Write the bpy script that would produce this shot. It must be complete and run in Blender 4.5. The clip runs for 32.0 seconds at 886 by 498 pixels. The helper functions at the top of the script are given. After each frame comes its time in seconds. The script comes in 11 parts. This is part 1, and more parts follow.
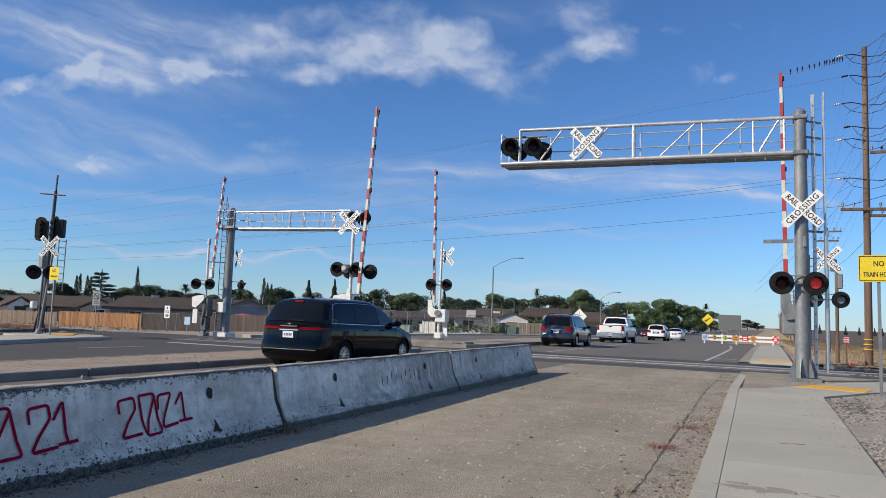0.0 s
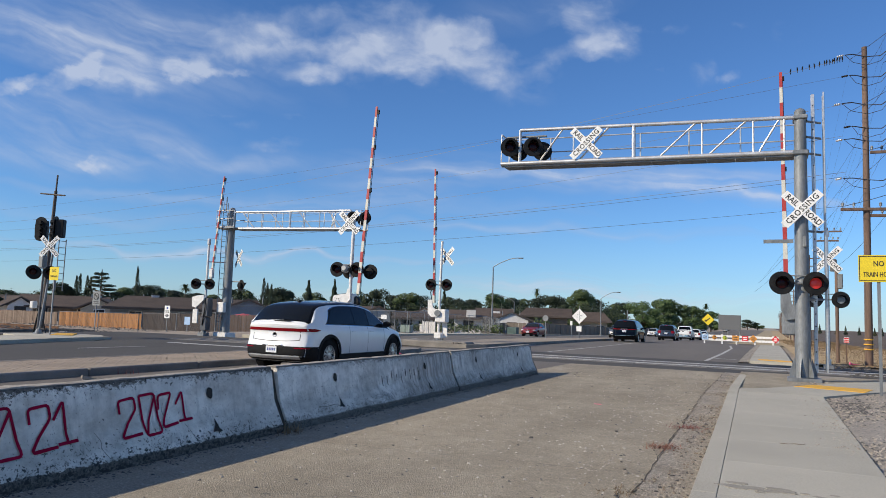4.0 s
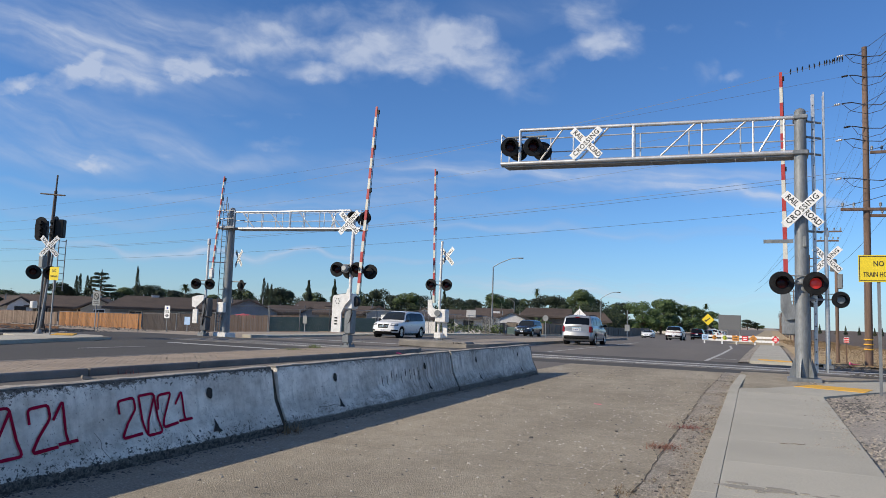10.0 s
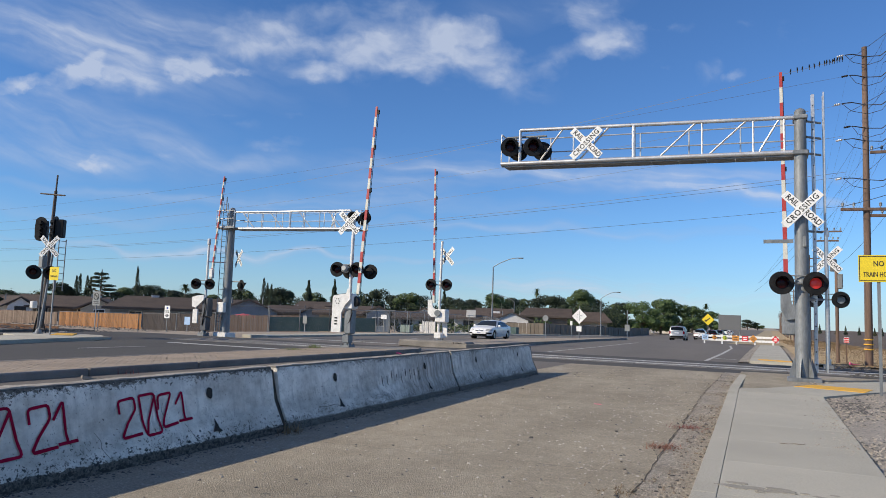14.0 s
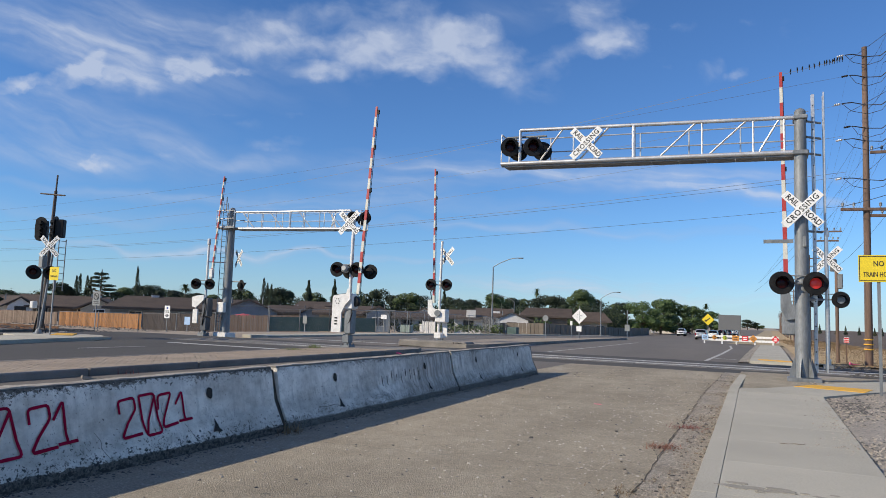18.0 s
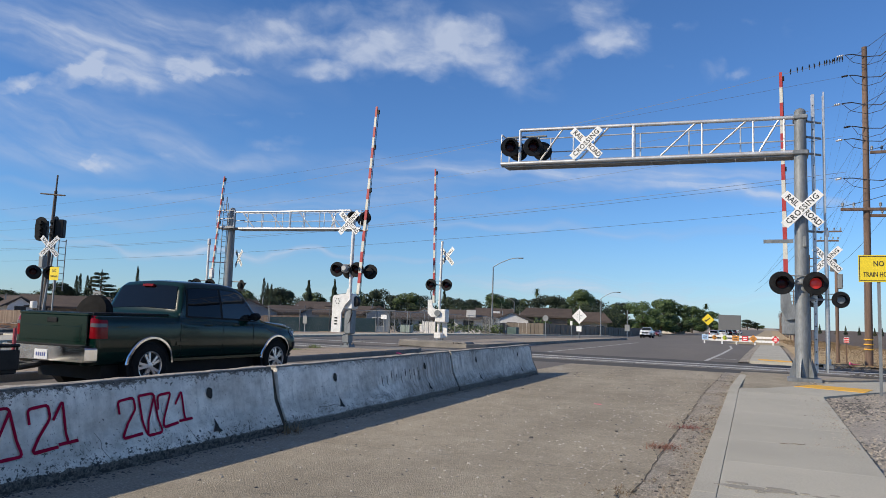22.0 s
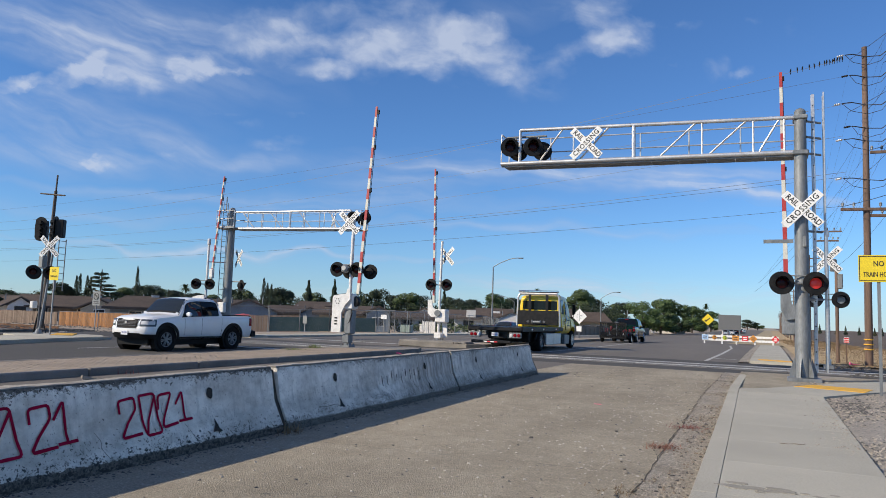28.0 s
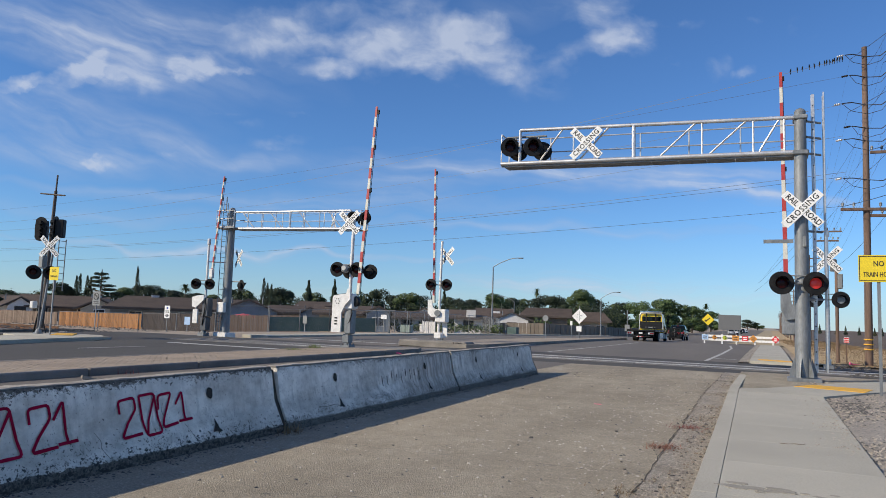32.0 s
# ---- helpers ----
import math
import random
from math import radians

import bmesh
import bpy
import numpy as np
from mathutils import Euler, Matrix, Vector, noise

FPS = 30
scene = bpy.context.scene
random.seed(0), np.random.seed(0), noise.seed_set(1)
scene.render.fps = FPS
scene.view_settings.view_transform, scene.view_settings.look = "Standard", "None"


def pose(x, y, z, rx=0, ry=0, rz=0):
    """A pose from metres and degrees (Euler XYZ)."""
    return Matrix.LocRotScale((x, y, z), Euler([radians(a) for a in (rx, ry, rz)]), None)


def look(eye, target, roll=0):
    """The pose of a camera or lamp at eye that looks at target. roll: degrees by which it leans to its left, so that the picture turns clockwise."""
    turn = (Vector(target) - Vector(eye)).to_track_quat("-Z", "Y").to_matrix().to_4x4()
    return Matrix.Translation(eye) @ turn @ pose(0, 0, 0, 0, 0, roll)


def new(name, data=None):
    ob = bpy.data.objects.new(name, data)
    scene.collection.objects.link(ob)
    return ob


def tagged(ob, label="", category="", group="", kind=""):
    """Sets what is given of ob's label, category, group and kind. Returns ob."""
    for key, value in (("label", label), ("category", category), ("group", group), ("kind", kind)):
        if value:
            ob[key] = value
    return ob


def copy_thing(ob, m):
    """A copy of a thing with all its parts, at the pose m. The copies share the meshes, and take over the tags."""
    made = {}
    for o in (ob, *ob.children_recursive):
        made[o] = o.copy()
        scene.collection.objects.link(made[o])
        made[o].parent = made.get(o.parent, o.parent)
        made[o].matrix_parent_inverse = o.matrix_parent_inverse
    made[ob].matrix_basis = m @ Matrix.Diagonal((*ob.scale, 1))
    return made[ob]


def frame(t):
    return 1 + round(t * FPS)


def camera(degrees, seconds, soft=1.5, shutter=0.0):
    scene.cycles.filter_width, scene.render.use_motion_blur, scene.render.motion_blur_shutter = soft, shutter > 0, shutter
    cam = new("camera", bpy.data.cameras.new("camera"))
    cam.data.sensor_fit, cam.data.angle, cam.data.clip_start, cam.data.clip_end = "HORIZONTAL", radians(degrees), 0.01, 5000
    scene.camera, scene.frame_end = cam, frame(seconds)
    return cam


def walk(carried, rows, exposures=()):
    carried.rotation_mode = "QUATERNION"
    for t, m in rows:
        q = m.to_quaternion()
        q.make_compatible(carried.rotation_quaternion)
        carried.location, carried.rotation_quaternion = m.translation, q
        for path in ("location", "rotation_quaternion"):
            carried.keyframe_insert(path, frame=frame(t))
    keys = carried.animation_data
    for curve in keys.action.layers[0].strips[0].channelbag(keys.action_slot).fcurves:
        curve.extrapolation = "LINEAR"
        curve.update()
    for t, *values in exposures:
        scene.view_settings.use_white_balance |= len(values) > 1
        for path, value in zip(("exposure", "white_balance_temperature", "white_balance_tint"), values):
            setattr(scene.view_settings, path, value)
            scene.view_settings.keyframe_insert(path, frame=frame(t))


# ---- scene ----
cam = camera(64.2, 32.0, 0.5)
EYE = Vector((0.0, 0.0, 1.42))
AIM = EYE + Vector((-0.419, 0.903, 0.095)) * 100
walk(cam, [(0, look(EYE, AIM, 1.976)), (32, look(EYE, AIM, 1.976))], [(0, -0.02), (6, -0.02), (7, 0.0), (7.8, -0.12), (8.4, -0.1), (9.2, -0.02), (17, 0.0), (20.5, -0.02), (22.5, 0.0), (25, 0.04), (25.5, 0.05), (28, 0.02), (31, 0.02), (32, -0.04)])

# ---- daylight ----
SUN_EL, SUN_AZ = radians(31), radians(224)
world = bpy.data.worlds.new("sky")
scene.world = world
world.use_nodes = True
wt = world.node_tree
sky = wt.nodes.new("ShaderNodeTexSky")
sky.sky_type, sky.sun_disc = "NISHITA", False
sky.sun_elevation, sky.sun_rotation = SUN_EL, SUN_AZ
sky.air_density, sky.dust_density, sky.ozone_density = 1.0, 0.0, 5.0
wt.nodes["Background"].inputs[1].default_value = 0.105
tone = wt.nodes.new("ShaderNodeMix")
tone.data_type, tone.blend_type = "RGBA", "MULTIPLY"
tone.inputs[0].default_value, tone.inputs[7].default_value = 1.0, (0.725, 0.985, 1.27, 1)
wt.links.new(sky.outputs[0], tone.inputs[6])
# whitish veil added above the view to neutralise the sky's blue fill light
wc = wt.nodes.new("ShaderNodeTexCoord")
wsep = wt.nodes.new("ShaderNodeSeparateXYZ")
wt.links.new(wc.outputs["Generated"], wsep.inputs[0])
lift = wt.nodes.new("ShaderNodeMapRange")
lift.interpolation_type = "SMOOTHSTEP"
for k, v in enumerate((0.42, 0.95, 0.0, 0.32)):
    lift.inputs[k + 1].default_value = v
wt.links.new(wsep.outputs[2], lift.inputs[0])
wisps = wt.nodes.new("ShaderNodeTexNoise")
wisps.inputs["Scale"].default_value, wisps.inputs["Detail"].default_value = 3.0, 6.0
wt.links.new(wc.outputs["Generated"], wisps.inputs[0])
cover = wt.nodes.new("ShaderNodeMath")
cover.operation = "MULTIPLY"
wt.links.new(lift.outputs[0], cover.inputs[0])
wt.links.new(wisps.outputs["Fac"], cover.inputs[1])
fill_veil = wt.nodes.new("ShaderNodeMix")
fill_veil.data_type = "RGBA"
fill_veil.inputs[7].default_value = (7.2, 6.7, 6.4, 1)
wt.links.new(cover.outputs[0], fill_veil.inputs[0])
wt.links.new(tone.outputs[2], fill_veil.inputs[6])
wt.links.new(fill_veil.outputs[2], wt.nodes["Background"].inputs[0])
sun = new("sun", bpy.data.lights.new("sun", "SUN"))
sun.data.energy, sun.data.angle, sun.data.color = 5.0, radians(0.55), (1.0, 0.88, 0.7)
TO_SUN = Vector((math.sin(SUN_AZ) * math.cos(SUN_EL), math.cos(SUN_AZ) * math.cos(SUN_EL), math.sin(SUN_EL)))
sun.matrix_world = Matrix.Translation((-30, -30, 40)) @ TO_SUN.to_track_quat("Z", "Y").to_matrix().to_4x4()


# ---- materials ----
def shader(name):
    m = bpy.data.materials.new(name)
    m.use_nodes = True
    nt = m.node_tree
    return m, nt, nt.nodes["Principled BSDF"]


def ramp(nt, fac, stops):
    r = nt.nodes.new("ShaderNodeValToRGB")
    while len(r.color_ramp.elements) < len(stops):
        r.color_ramp.elements.new(0.5)
    for e, (p, c) in zip(r.color_ramp.elements, stops):
        e.position, e.color = p, ((*c, 1) if len(c) == 3 else c)
    nt.links.new(fac, r.inputs[0])
    return r.outputs[0]


def blend(nt, fac, a, b, mode="MIX"):
    m = nt.nodes.new("ShaderNodeMix")
    m.data_type, m.blend_type = "RGBA", mode
    for sock, v in ((m.inputs[0], fac), (m.inputs[6], a), (m.inputs[7], b)):
        if hasattr(v, "is_linked"):
            nt.links.new(v, sock)
        else:
            sock.default_value = v if not isinstance(v, tuple) else ((*v, 1) if len(v) == 3 else v)
    return m.outputs[2]


def noise_of(nt, scale, detail=4.0, rough=0.55, coords="Object", stretch=None, offset=(0, 0, 0)):
    tc = nt.nodes.new("ShaderNodeTexCoord")
    src = tc.outputs[coords]
    if stretch:
        mp = nt.nodes.new("ShaderNodeMapping")
        mp.inputs["Scale"].default_value = stretch
        mp.inputs["Location"].default_value = offset
        nt.links.new(src, mp.inputs[0])
        src = mp.outputs[0]
    n = nt.nodes.new("ShaderNodeTexNoise")
    n.inputs["Scale"].default_value, n.inputs["Detail"].default_value, n.inputs["Roughness"].default_value = scale, detail, rough
    nt.links.new(src, n.inputs[0])
    return n.outputs["Fac"]


def surface(name, dark, light, rough=0.8, metal=0.0, coarse=2.0, fine=40.0, bump=0.15, coords="Object", specks=None, random_tone=0.0, coat=0.0, stretch=None, depth=0.01, spec=0.5):
    """Two-scale mottled surface: broad stains from dark to light, fine grain, relief."""
    m, nt, b = shader(name)
    big = noise_of(nt, coarse, 4, 0.6, coords, stretch)
    small = noise_of(nt, fine, 3, 0.6, coords, stretch)
    col = ramp(nt, big, [(0.3, dark), (0.7, light)])
    grain = ramp(nt, small, [(0.3, (0.72, 0.72, 0.72)), (0.7, (1.18, 1.18, 1.18))])
    col = blend(nt, 0.7, col, grain, "MULTIPLY")
    if specks:
        sc, amount, tone = specks
        sp = noise_of(nt, sc, 1, 0.5, coords)
        col = blend(nt, ramp(nt, sp, [(1 - amount - 0.02, (0, 0, 0)), (1 - amount + 0.02, (1, 1, 1))]), col, tone)
    if random_tone:
        info = nt.nodes.new("ShaderNodeObjectInfo")
        col = blend(nt, 1.0, col, ramp(nt, info.outputs["Random"], [(0, (1 - random_tone,) * 3), (1, (1 + random_tone,) * 3)]), "MULTIPLY")
    nt.links.new(col, b.inputs["Base Color"])
    b.inputs["Metallic"].default_value = metal
    rr = nt.nodes.new("ShaderNodeMapRange")
    rr.inputs[3].default_value, rr.inputs[4].default_value = max(0.03, rough - 0.12), min(1, rough + 0.12)
    nt.links.new(big, rr.inputs[0])
    nt.links.new(rr.outputs[0], b.inputs["Roughness"])
    b.inputs["Coat Weight"].default_value = coat
    b.inputs["Specular IOR Level"].default_value = spec
    if bump:
        bp = nt.nodes.new("ShaderNodeBump")
        bp.inputs["Strength"].default_value, bp.inputs["Distance"].default_value = bump, depth
        nt.links.new(small, bp.inputs["Height"])
        nt.links.new(bp.outputs[0], b.inputs["Normal"])
    return m


def paint(name, colour, rough=0.28, metal=0.0, coat=0.6, dust=0.12, spec=0.5):
    """Vehicle paint: clear coat over colour with faint road dust."""
    m, nt, b = shader(name)
    d = noise_of(nt, 3.0, 4, 0.6)
    col = blend(nt, ramp(nt, d, [(0.45, (0, 0, 0)), (0.8, (dust, dust, dust))]), colour, (0.35, 0.32, 0.28))
    nt.links.new(col, b.inputs["Base Color"])
    b.inputs["Metallic"].default_value, b.inputs["Roughness"].default_value = metal, rough
    b.inputs["Coat Weight"].default_value, b.inputs["Coat Roughness"].default_value = coat, 0.06
    b.inputs["Specular IOR Level"].default_value = spec
    return m


def glass(name, tint, rough=0.03, gloss=0.2):
    m, nt, b = shader(name)
    b.inputs["Base Color"].default_value = (*tint, 1)
    b.inputs["Roughness"].default_value = rough
    b.inputs["IOR"].default_value = 1.5
    b.inputs["Specular IOR Level"].default_value = gloss
    return m


def lamp_glow(name, colour, power, base=(0.3, 0.02, 0.02)):
    m, nt, b = shader(name)
    b.inputs["Base Color"].default_value = (*base, 1)
    b.inputs["Emission Color"].default_value = (*colour, 1)
    b.inputs["Emission Strength"].default_value = power
    b.inputs["Roughness"].default_value = 0.15
    return m


MAT = {}
MAT["asphalt_new"] = surface("dark asphalt", (0.058, 0.054, 0.05), (0.094, 0.088, 0.08), 0.88, 0, 0.25, 70, 0.4, stretch=(1, 0.15, 1), spec=0.3)
MAT["asphalt_mid"] = surface("travelled asphalt", (0.125, 0.111, 0.095), (0.178, 0.158, 0.135), 0.88, 0, 0.3, 80, 0.4, stretch=(1, 0.2, 1), spec=0.35)
MAT["concrete"] = surface("sidewalk concrete", (0.36, 0.338, 0.278), (0.455, 0.427, 0.352), 0.9, 0, 0.5, 60, 0.3, specks=(70, 0.3, (0.3, 0.275, 0.225)), random_tone=0.05)
MAT["kerb"] = surface("kerb concrete", (0.15, 0.138, 0.122), (0.26, 0.238, 0.208), 0.9, 0, 1.2, 50, 0.3, random_tone=0.06)
MAT["paver"] = surface("brick paver", (0.235, 0.188, 0.14), (0.315, 0.255, 0.192), 0.92, 0, 2.0, 60, 0.4, random_tone=0.04)
MAT["dirt"] = surface("dry dirt", (0.27, 0.22, 0.165), (0.38, 0.32, 0.25), 0.95, 0, 0.12, 12, 0.6, depth=0.05)
MAT["field"] = surface("ploughed field", (0.09, 0.064, 0.044), (0.13, 0.097, 0.069), 0.97, 0, 0.03, 2.2, 0.8, stretch=(0.3, 1, 1), depth=0.2)
MAT["gravel_base"] = surface("gravel", (0.27, 0.238, 0.195), (0.41, 0.365, 0.305), 0.95, 0, 0.8, 22, 0.9, specks=(30, 0.36, (0.16, 0.15, 0.14)), depth=0.03)
MAT["ballast"] = surface("dark ballast", (0.085, 0.082, 0.078), (0.2, 0.19, 0.175), 0.95, 0, 1.5, 14, 1.0, depth=0.05)
MAT["stone"] = surface("pebble", (0.24, 0.21, 0.17), (0.5, 0.44, 0.36), 0.9, 0, 8, 60, 0.2, random_tone=0.3)
MAT["stone_pale"] = surface("pale pebble", (0.3, 0.27, 0.225), (0.52, 0.475, 0.41), 0.9, 0, 8, 60, 0.2)
MAT["clod"] = surface("brown clod", (0.1, 0.078, 0.055), (0.24, 0.19, 0.14), 0.95, 0, 8, 60, 0.2, random_tone=0.3)
# dirt of the gutter joint, and painted shade of the barrier gaps
MAT["joint_dirt"] = surface("dark dirt and joint shade", (0.03, 0.026, 0.021), (0.1, 0.085, 0.068), 0.95, 0, 9, 60, 0.5)
# near-black for the painted shade of hollows, for cracks and for lettering
MAT["soot"] = surface("hollow shade and black paint", (0.02, 0.018, 0.016), (0.05, 0.045, 0.04), 0.95, 0, 8, 60, 0.2)
MAT["stone_dark"] = surface("dark pebble", (0.05, 0.048, 0.045), (0.13, 0.12, 0.11), 0.9, 0, 8, 60, 0.2, random_tone=0.3)
MAT["panel"] = surface("crossing panel concrete", (0.1, 0.094, 0.086), (0.2, 0.19, 0.175), 0.85, 0, 0.7, 30, 0.3, stretch=(0.4, 2, 1))
MAT["rail"] = surface("rail steel", (0.42, 0.4, 0.38), (0.62, 0.6, 0.58), 0.45, 0.6, 2, 30, 0.1)
MAT["rail_rust"] = surface("rusty rail steel", (0.13, 0.065, 0.035), (0.24, 0.13, 0.07), 0.8, 0.3, 2, 30, 0.3)
MAT["line_white"] = surface("worn white road paint", (0.24, 0.23, 0.21), (0.6, 0.59, 0.56), 0.8, 0, 5, 40, 0.2)
MAT["tactile"] = surface("yellow tactile paving", (0.62, 0.33, 0.03), (0.75, 0.43, 0.05), 0.75, 0, 3, 30, 0.2)
MAT["galv"] = surface("galvanised steel", (0.15, 0.162, 0.17), (0.27, 0.285, 0.295), 0.55, 0.35, 3.0, 25, 0.06, stretch=(1, 1, 0.3))
MAT["galv_bright"] = surface("bright galvanised tube", (0.5, 0.5, 0.5), (0.66, 0.66, 0.66), 0.42, 0.6, 3.0, 25, 0.04)
MAT["white_metal"] = surface("white painted metal", (0.62, 0.61, 0.58), (0.8, 0.79, 0.77), 0.5, 0, 5, 40, 0.08, specks=(16, 0.3, (0.5, 0.485, 0.455)))
MAT["black_metal"] = surface("black painted metal", (0.008, 0.008, 0.0085), (0.02, 0.02, 0.02), 0.5, 0.0, 6, 50, 0.05, spec=0.22)
MAT["sign_white"] = surface("reflective white sheet", (0.74, 0.74, 0.72), (0.84, 0.84, 0.82), 0.45, 0, 3, 60, 0)
MAT["sign_yellow"] = surface("yellow sign sheet", (0.7, 0.53, 0.02), (0.8, 0.61, 0.03), 0.45, 0, 3, 60, 0)
MAT["sign_orange"] = surface("faded orange sign sheet", (0.5, 0.2, 0.03), (0.62, 0.27, 0.04), 0.5, 0, 6, 60, 0)
MAT["sign_lime"] = surface("yellow-green sign sheet", (0.42, 0.48, 0.04), (0.52, 0.58, 0.06), 0.5, 0, 6, 60, 0)
MAT["board_grey"] = surface("dark grey board back", (0.125, 0.13, 0.135), (0.145, 0.15, 0.155), 0.8, 0, 0.4, 20, 0)
MAT["sign_red"] = surface("red sign sheet", (0.5, 0.02, 0.03), (0.6, 0.035, 0.04), 0.45, 0, 3, 60, 0)
MAT["sign_blue"] = surface("pale blue sign sheet", (0.3, 0.45, 0.68), (0.42, 0.57, 0.75), 0.45, 0, 3, 60, 0)
MAT["sign_back"] = surface("grey sign back", (0.2, 0.21, 0.21), (0.27, 0.28, 0.28), 0.6, 0.3, 2, 30, 0)
MAT["ink"] = surface("black lettering", (0.01, 0.01, 0.01), (0.02, 0.02, 0.02), 0.6, 0, 3, 30, 0)
MAT["gate_red"] = surface("red reflective band", (0.36, 0.03, 0.03), (0.46, 0.055, 0.05), 0.5, 0, 4, 30, 0)
MAT["gate_white"] = surface("weathered white band", (0.55, 0.53, 0.46), (0.7, 0.68, 0.6), 0.55, 0, 4, 30, 0)
MAT["lens_red"] = glass("dark red signal lens", (0.022, 0.0015, 0.003), 0.25)
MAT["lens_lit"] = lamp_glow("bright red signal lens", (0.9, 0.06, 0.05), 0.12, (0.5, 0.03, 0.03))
MAT["lens_clear"] = glass("clear signal lens", (0.35, 0.36, 0.36), 0.1)
MAT["spray_red"] = surface("red spray paint", (0.23, 0.006, 0.028), (0.36, 0.012, 0.05), 0.9, 0, 9, 60, 0.1, spec=0.05)
MAT["pole_wood"] = surface("creosoted pole wood", (0.1, 0.064, 0.047), (0.21, 0.14, 0.105), 0.9, 0, 2.0, 30, 0.5, stretch=(3, 3, 0.2))
MAT["wire"] = surface("cable", (0.02, 0.02, 0.022), (0.05, 0.05, 0.055), 0.6, 0.2, 2, 20, 0)
MAT["wire_pale"] = surface("bare aluminium cable", (0.08, 0.09, 0.11), (0.15, 0.165, 0.19), 0.5, 0.2, 2, 20, 0)
MAT["fence_new"] = surface("cedar fence board", (0.28, 0.13, 0.05), (0.46, 0.23, 0.095), 0.85, 0, 1.5, 18, 0.3, stretch=(4, 4, 0.4), random_tone=0.3)
MAT["fence_old"] = surface("weathered fence board", (0.16, 0.115, 0.085), (0.26, 0.195, 0.15), 0.9, 0, 1.5, 18, 0.3, stretch=(4, 4, 0.4), random_tone=0.3)
MAT["fence_dark"] = surface("dark stained fence board", (0.05, 0.04, 0.037), (0.085, 0.07, 0.062), 0.9, 0, 1.5, 18, 0.3, stretch=(4, 4, 0.4), random_tone=0.2)
MAT["block_wall"] = surface("grey board wall", (0.15, 0.125, 0.1), (0.2, 0.17, 0.135), 0.9, 0, 1.5, 14, 0.3, random_tone=0.12)
MAT["roof"] = surface("brown roof shingle", (0.05, 0.036, 0.028), (0.092, 0.067, 0.051), 0.92, 0, 0.6, 9, 0.7, random_tone=0.2, stretch=(1, 1, 3), depth=0.04)
MAT["stucco"] = surface("blue-grey house wall", (0.17, 0.2, 0.228), (0.23, 0.265, 0.298), 0.9, 0, 0.8, 25, 0.3)
MAT["stucco_tan"] = surface("tan house wall", (0.42, 0.35, 0.26), (0.52, 0.44, 0.33), 0.9, 0, 0.8, 25, 0.3)
MAT["stucco_brown"] = surface("brown house wall", (0.17, 0.14, 0.11), (0.25, 0.205, 0.16), 0.9, 0, 0.8, 25, 0.3)
MAT["stucco_white"] = surface("white house wall", (0.62, 0.6, 0.57), (0.74, 0.72, 0.69), 0.9, 0, 0.8, 25, 0.2)
MAT["fascia"] = surface("fascia board", (0.06, 0.048, 0.04), (0.1, 0.08, 0.07), 0.8, 0, 1, 20, 0.1)
MAT["window"] = glass("dark window pane", (0.03, 0.035, 0.04), 0.05)
MAT["brick"] = surface("chimney brick", (0.36, 0.25, 0.19), (0.48, 0.35, 0.27), 0.9, 0, 3, 22, 0.3)
MAT["cabinet_green"] = surface("grey-green cabinet paint", (0.19, 0.25, 0.22), (0.26, 0.32, 0.285), 0.6, 0, 2, 25, 0.05)
MAT["mesh_green"] = surface("green privacy screen", (0.065, 0.11, 0.102), (0.1, 0.15, 0.14), 0.85, 0, 1.0, 25, 0.1)
MAT["bark"] = surface("tree bark", (0.07, 0.05, 0.035), (0.14, 0.1, 0.075), 0.95, 0, 2, 18, 0.6)
MAT["leaf_mid"] = surface("broad leaves", (0.035, 0.06, 0.018), (0.085, 0.12, 0.035), 0.7, 0, 0.4, 3, 0, random_tone=0.25)
MAT["leaf_dark"] = surface("dark conifer needles", (0.014, 0.027, 0.014), (0.04, 0.06, 0.028), 0.8, 0, 0.4, 3, 0, random_tone=0.25)
MAT["leaf_bright"] = surface("sunlit green leaves", (0.038, 0.072, 0.018), (0.085, 0.13, 0.036), 0.65, 0, 0.4, 3, 0, random_tone=0.2)
MAT["grass_dry"] = surface("dry straw grass", (0.16, 0.11, 0.062), (0.29, 0.205, 0.115), 0.9, 0, 0.5, 8, 0, random_tone=0.2)
MAT["weed_green"] = surface("green weed", (0.1, 0.13, 0.04), (0.2, 0.22, 0.08), 0.8, 0, 3, 20, 0)
MAT["weed_red"] = surface("dry reddish weed", (0.16, 0.06, 0.05), (0.27, 0.105, 0.085), 0.9, 0, 3, 20, 0)
MAT["weed_brown"] = surface("dry brown weed", (0.17, 0.075, 0.05), (0.29, 0.135, 0.09), 0.9, 0, 3, 20, 0)
MAT["ribbon"] = surface("pink marking tape", (0.8, 0.08, 0.2), (0.9, 0.14, 0.27), 0.5, 0, 4, 30, 0)
MAT["tyre"] = surface("tyre rubber", (0.008, 0.008, 0.008), (0.02, 0.019, 0.018), 0.9, 0, 6, 60, 0.1, spec=0.12)
MAT["alloy"] = surface("silver alloy", (0.5, 0.5, 0.51), (0.66, 0.66, 0.67), 0.3, 0.8, 6, 60, 0)
MAT["trim_black"] = surface("black plastic trim", (0.007, 0.007, 0.0075), (0.016, 0.016, 0.0165), 0.6, 0, 6, 60, 0, spec=0.15)
MAT["trim_grey"] = surface("grey plastic trim", (0.1, 0.1, 0.105), (0.14, 0.14, 0.145), 0.4, 0.3, 6, 60, 0)
MAT["chrome"] = surface("chrome", (0.7, 0.7, 0.72), (0.82, 0.82, 0.83), 0.12, 1.0, 6, 60, 0)
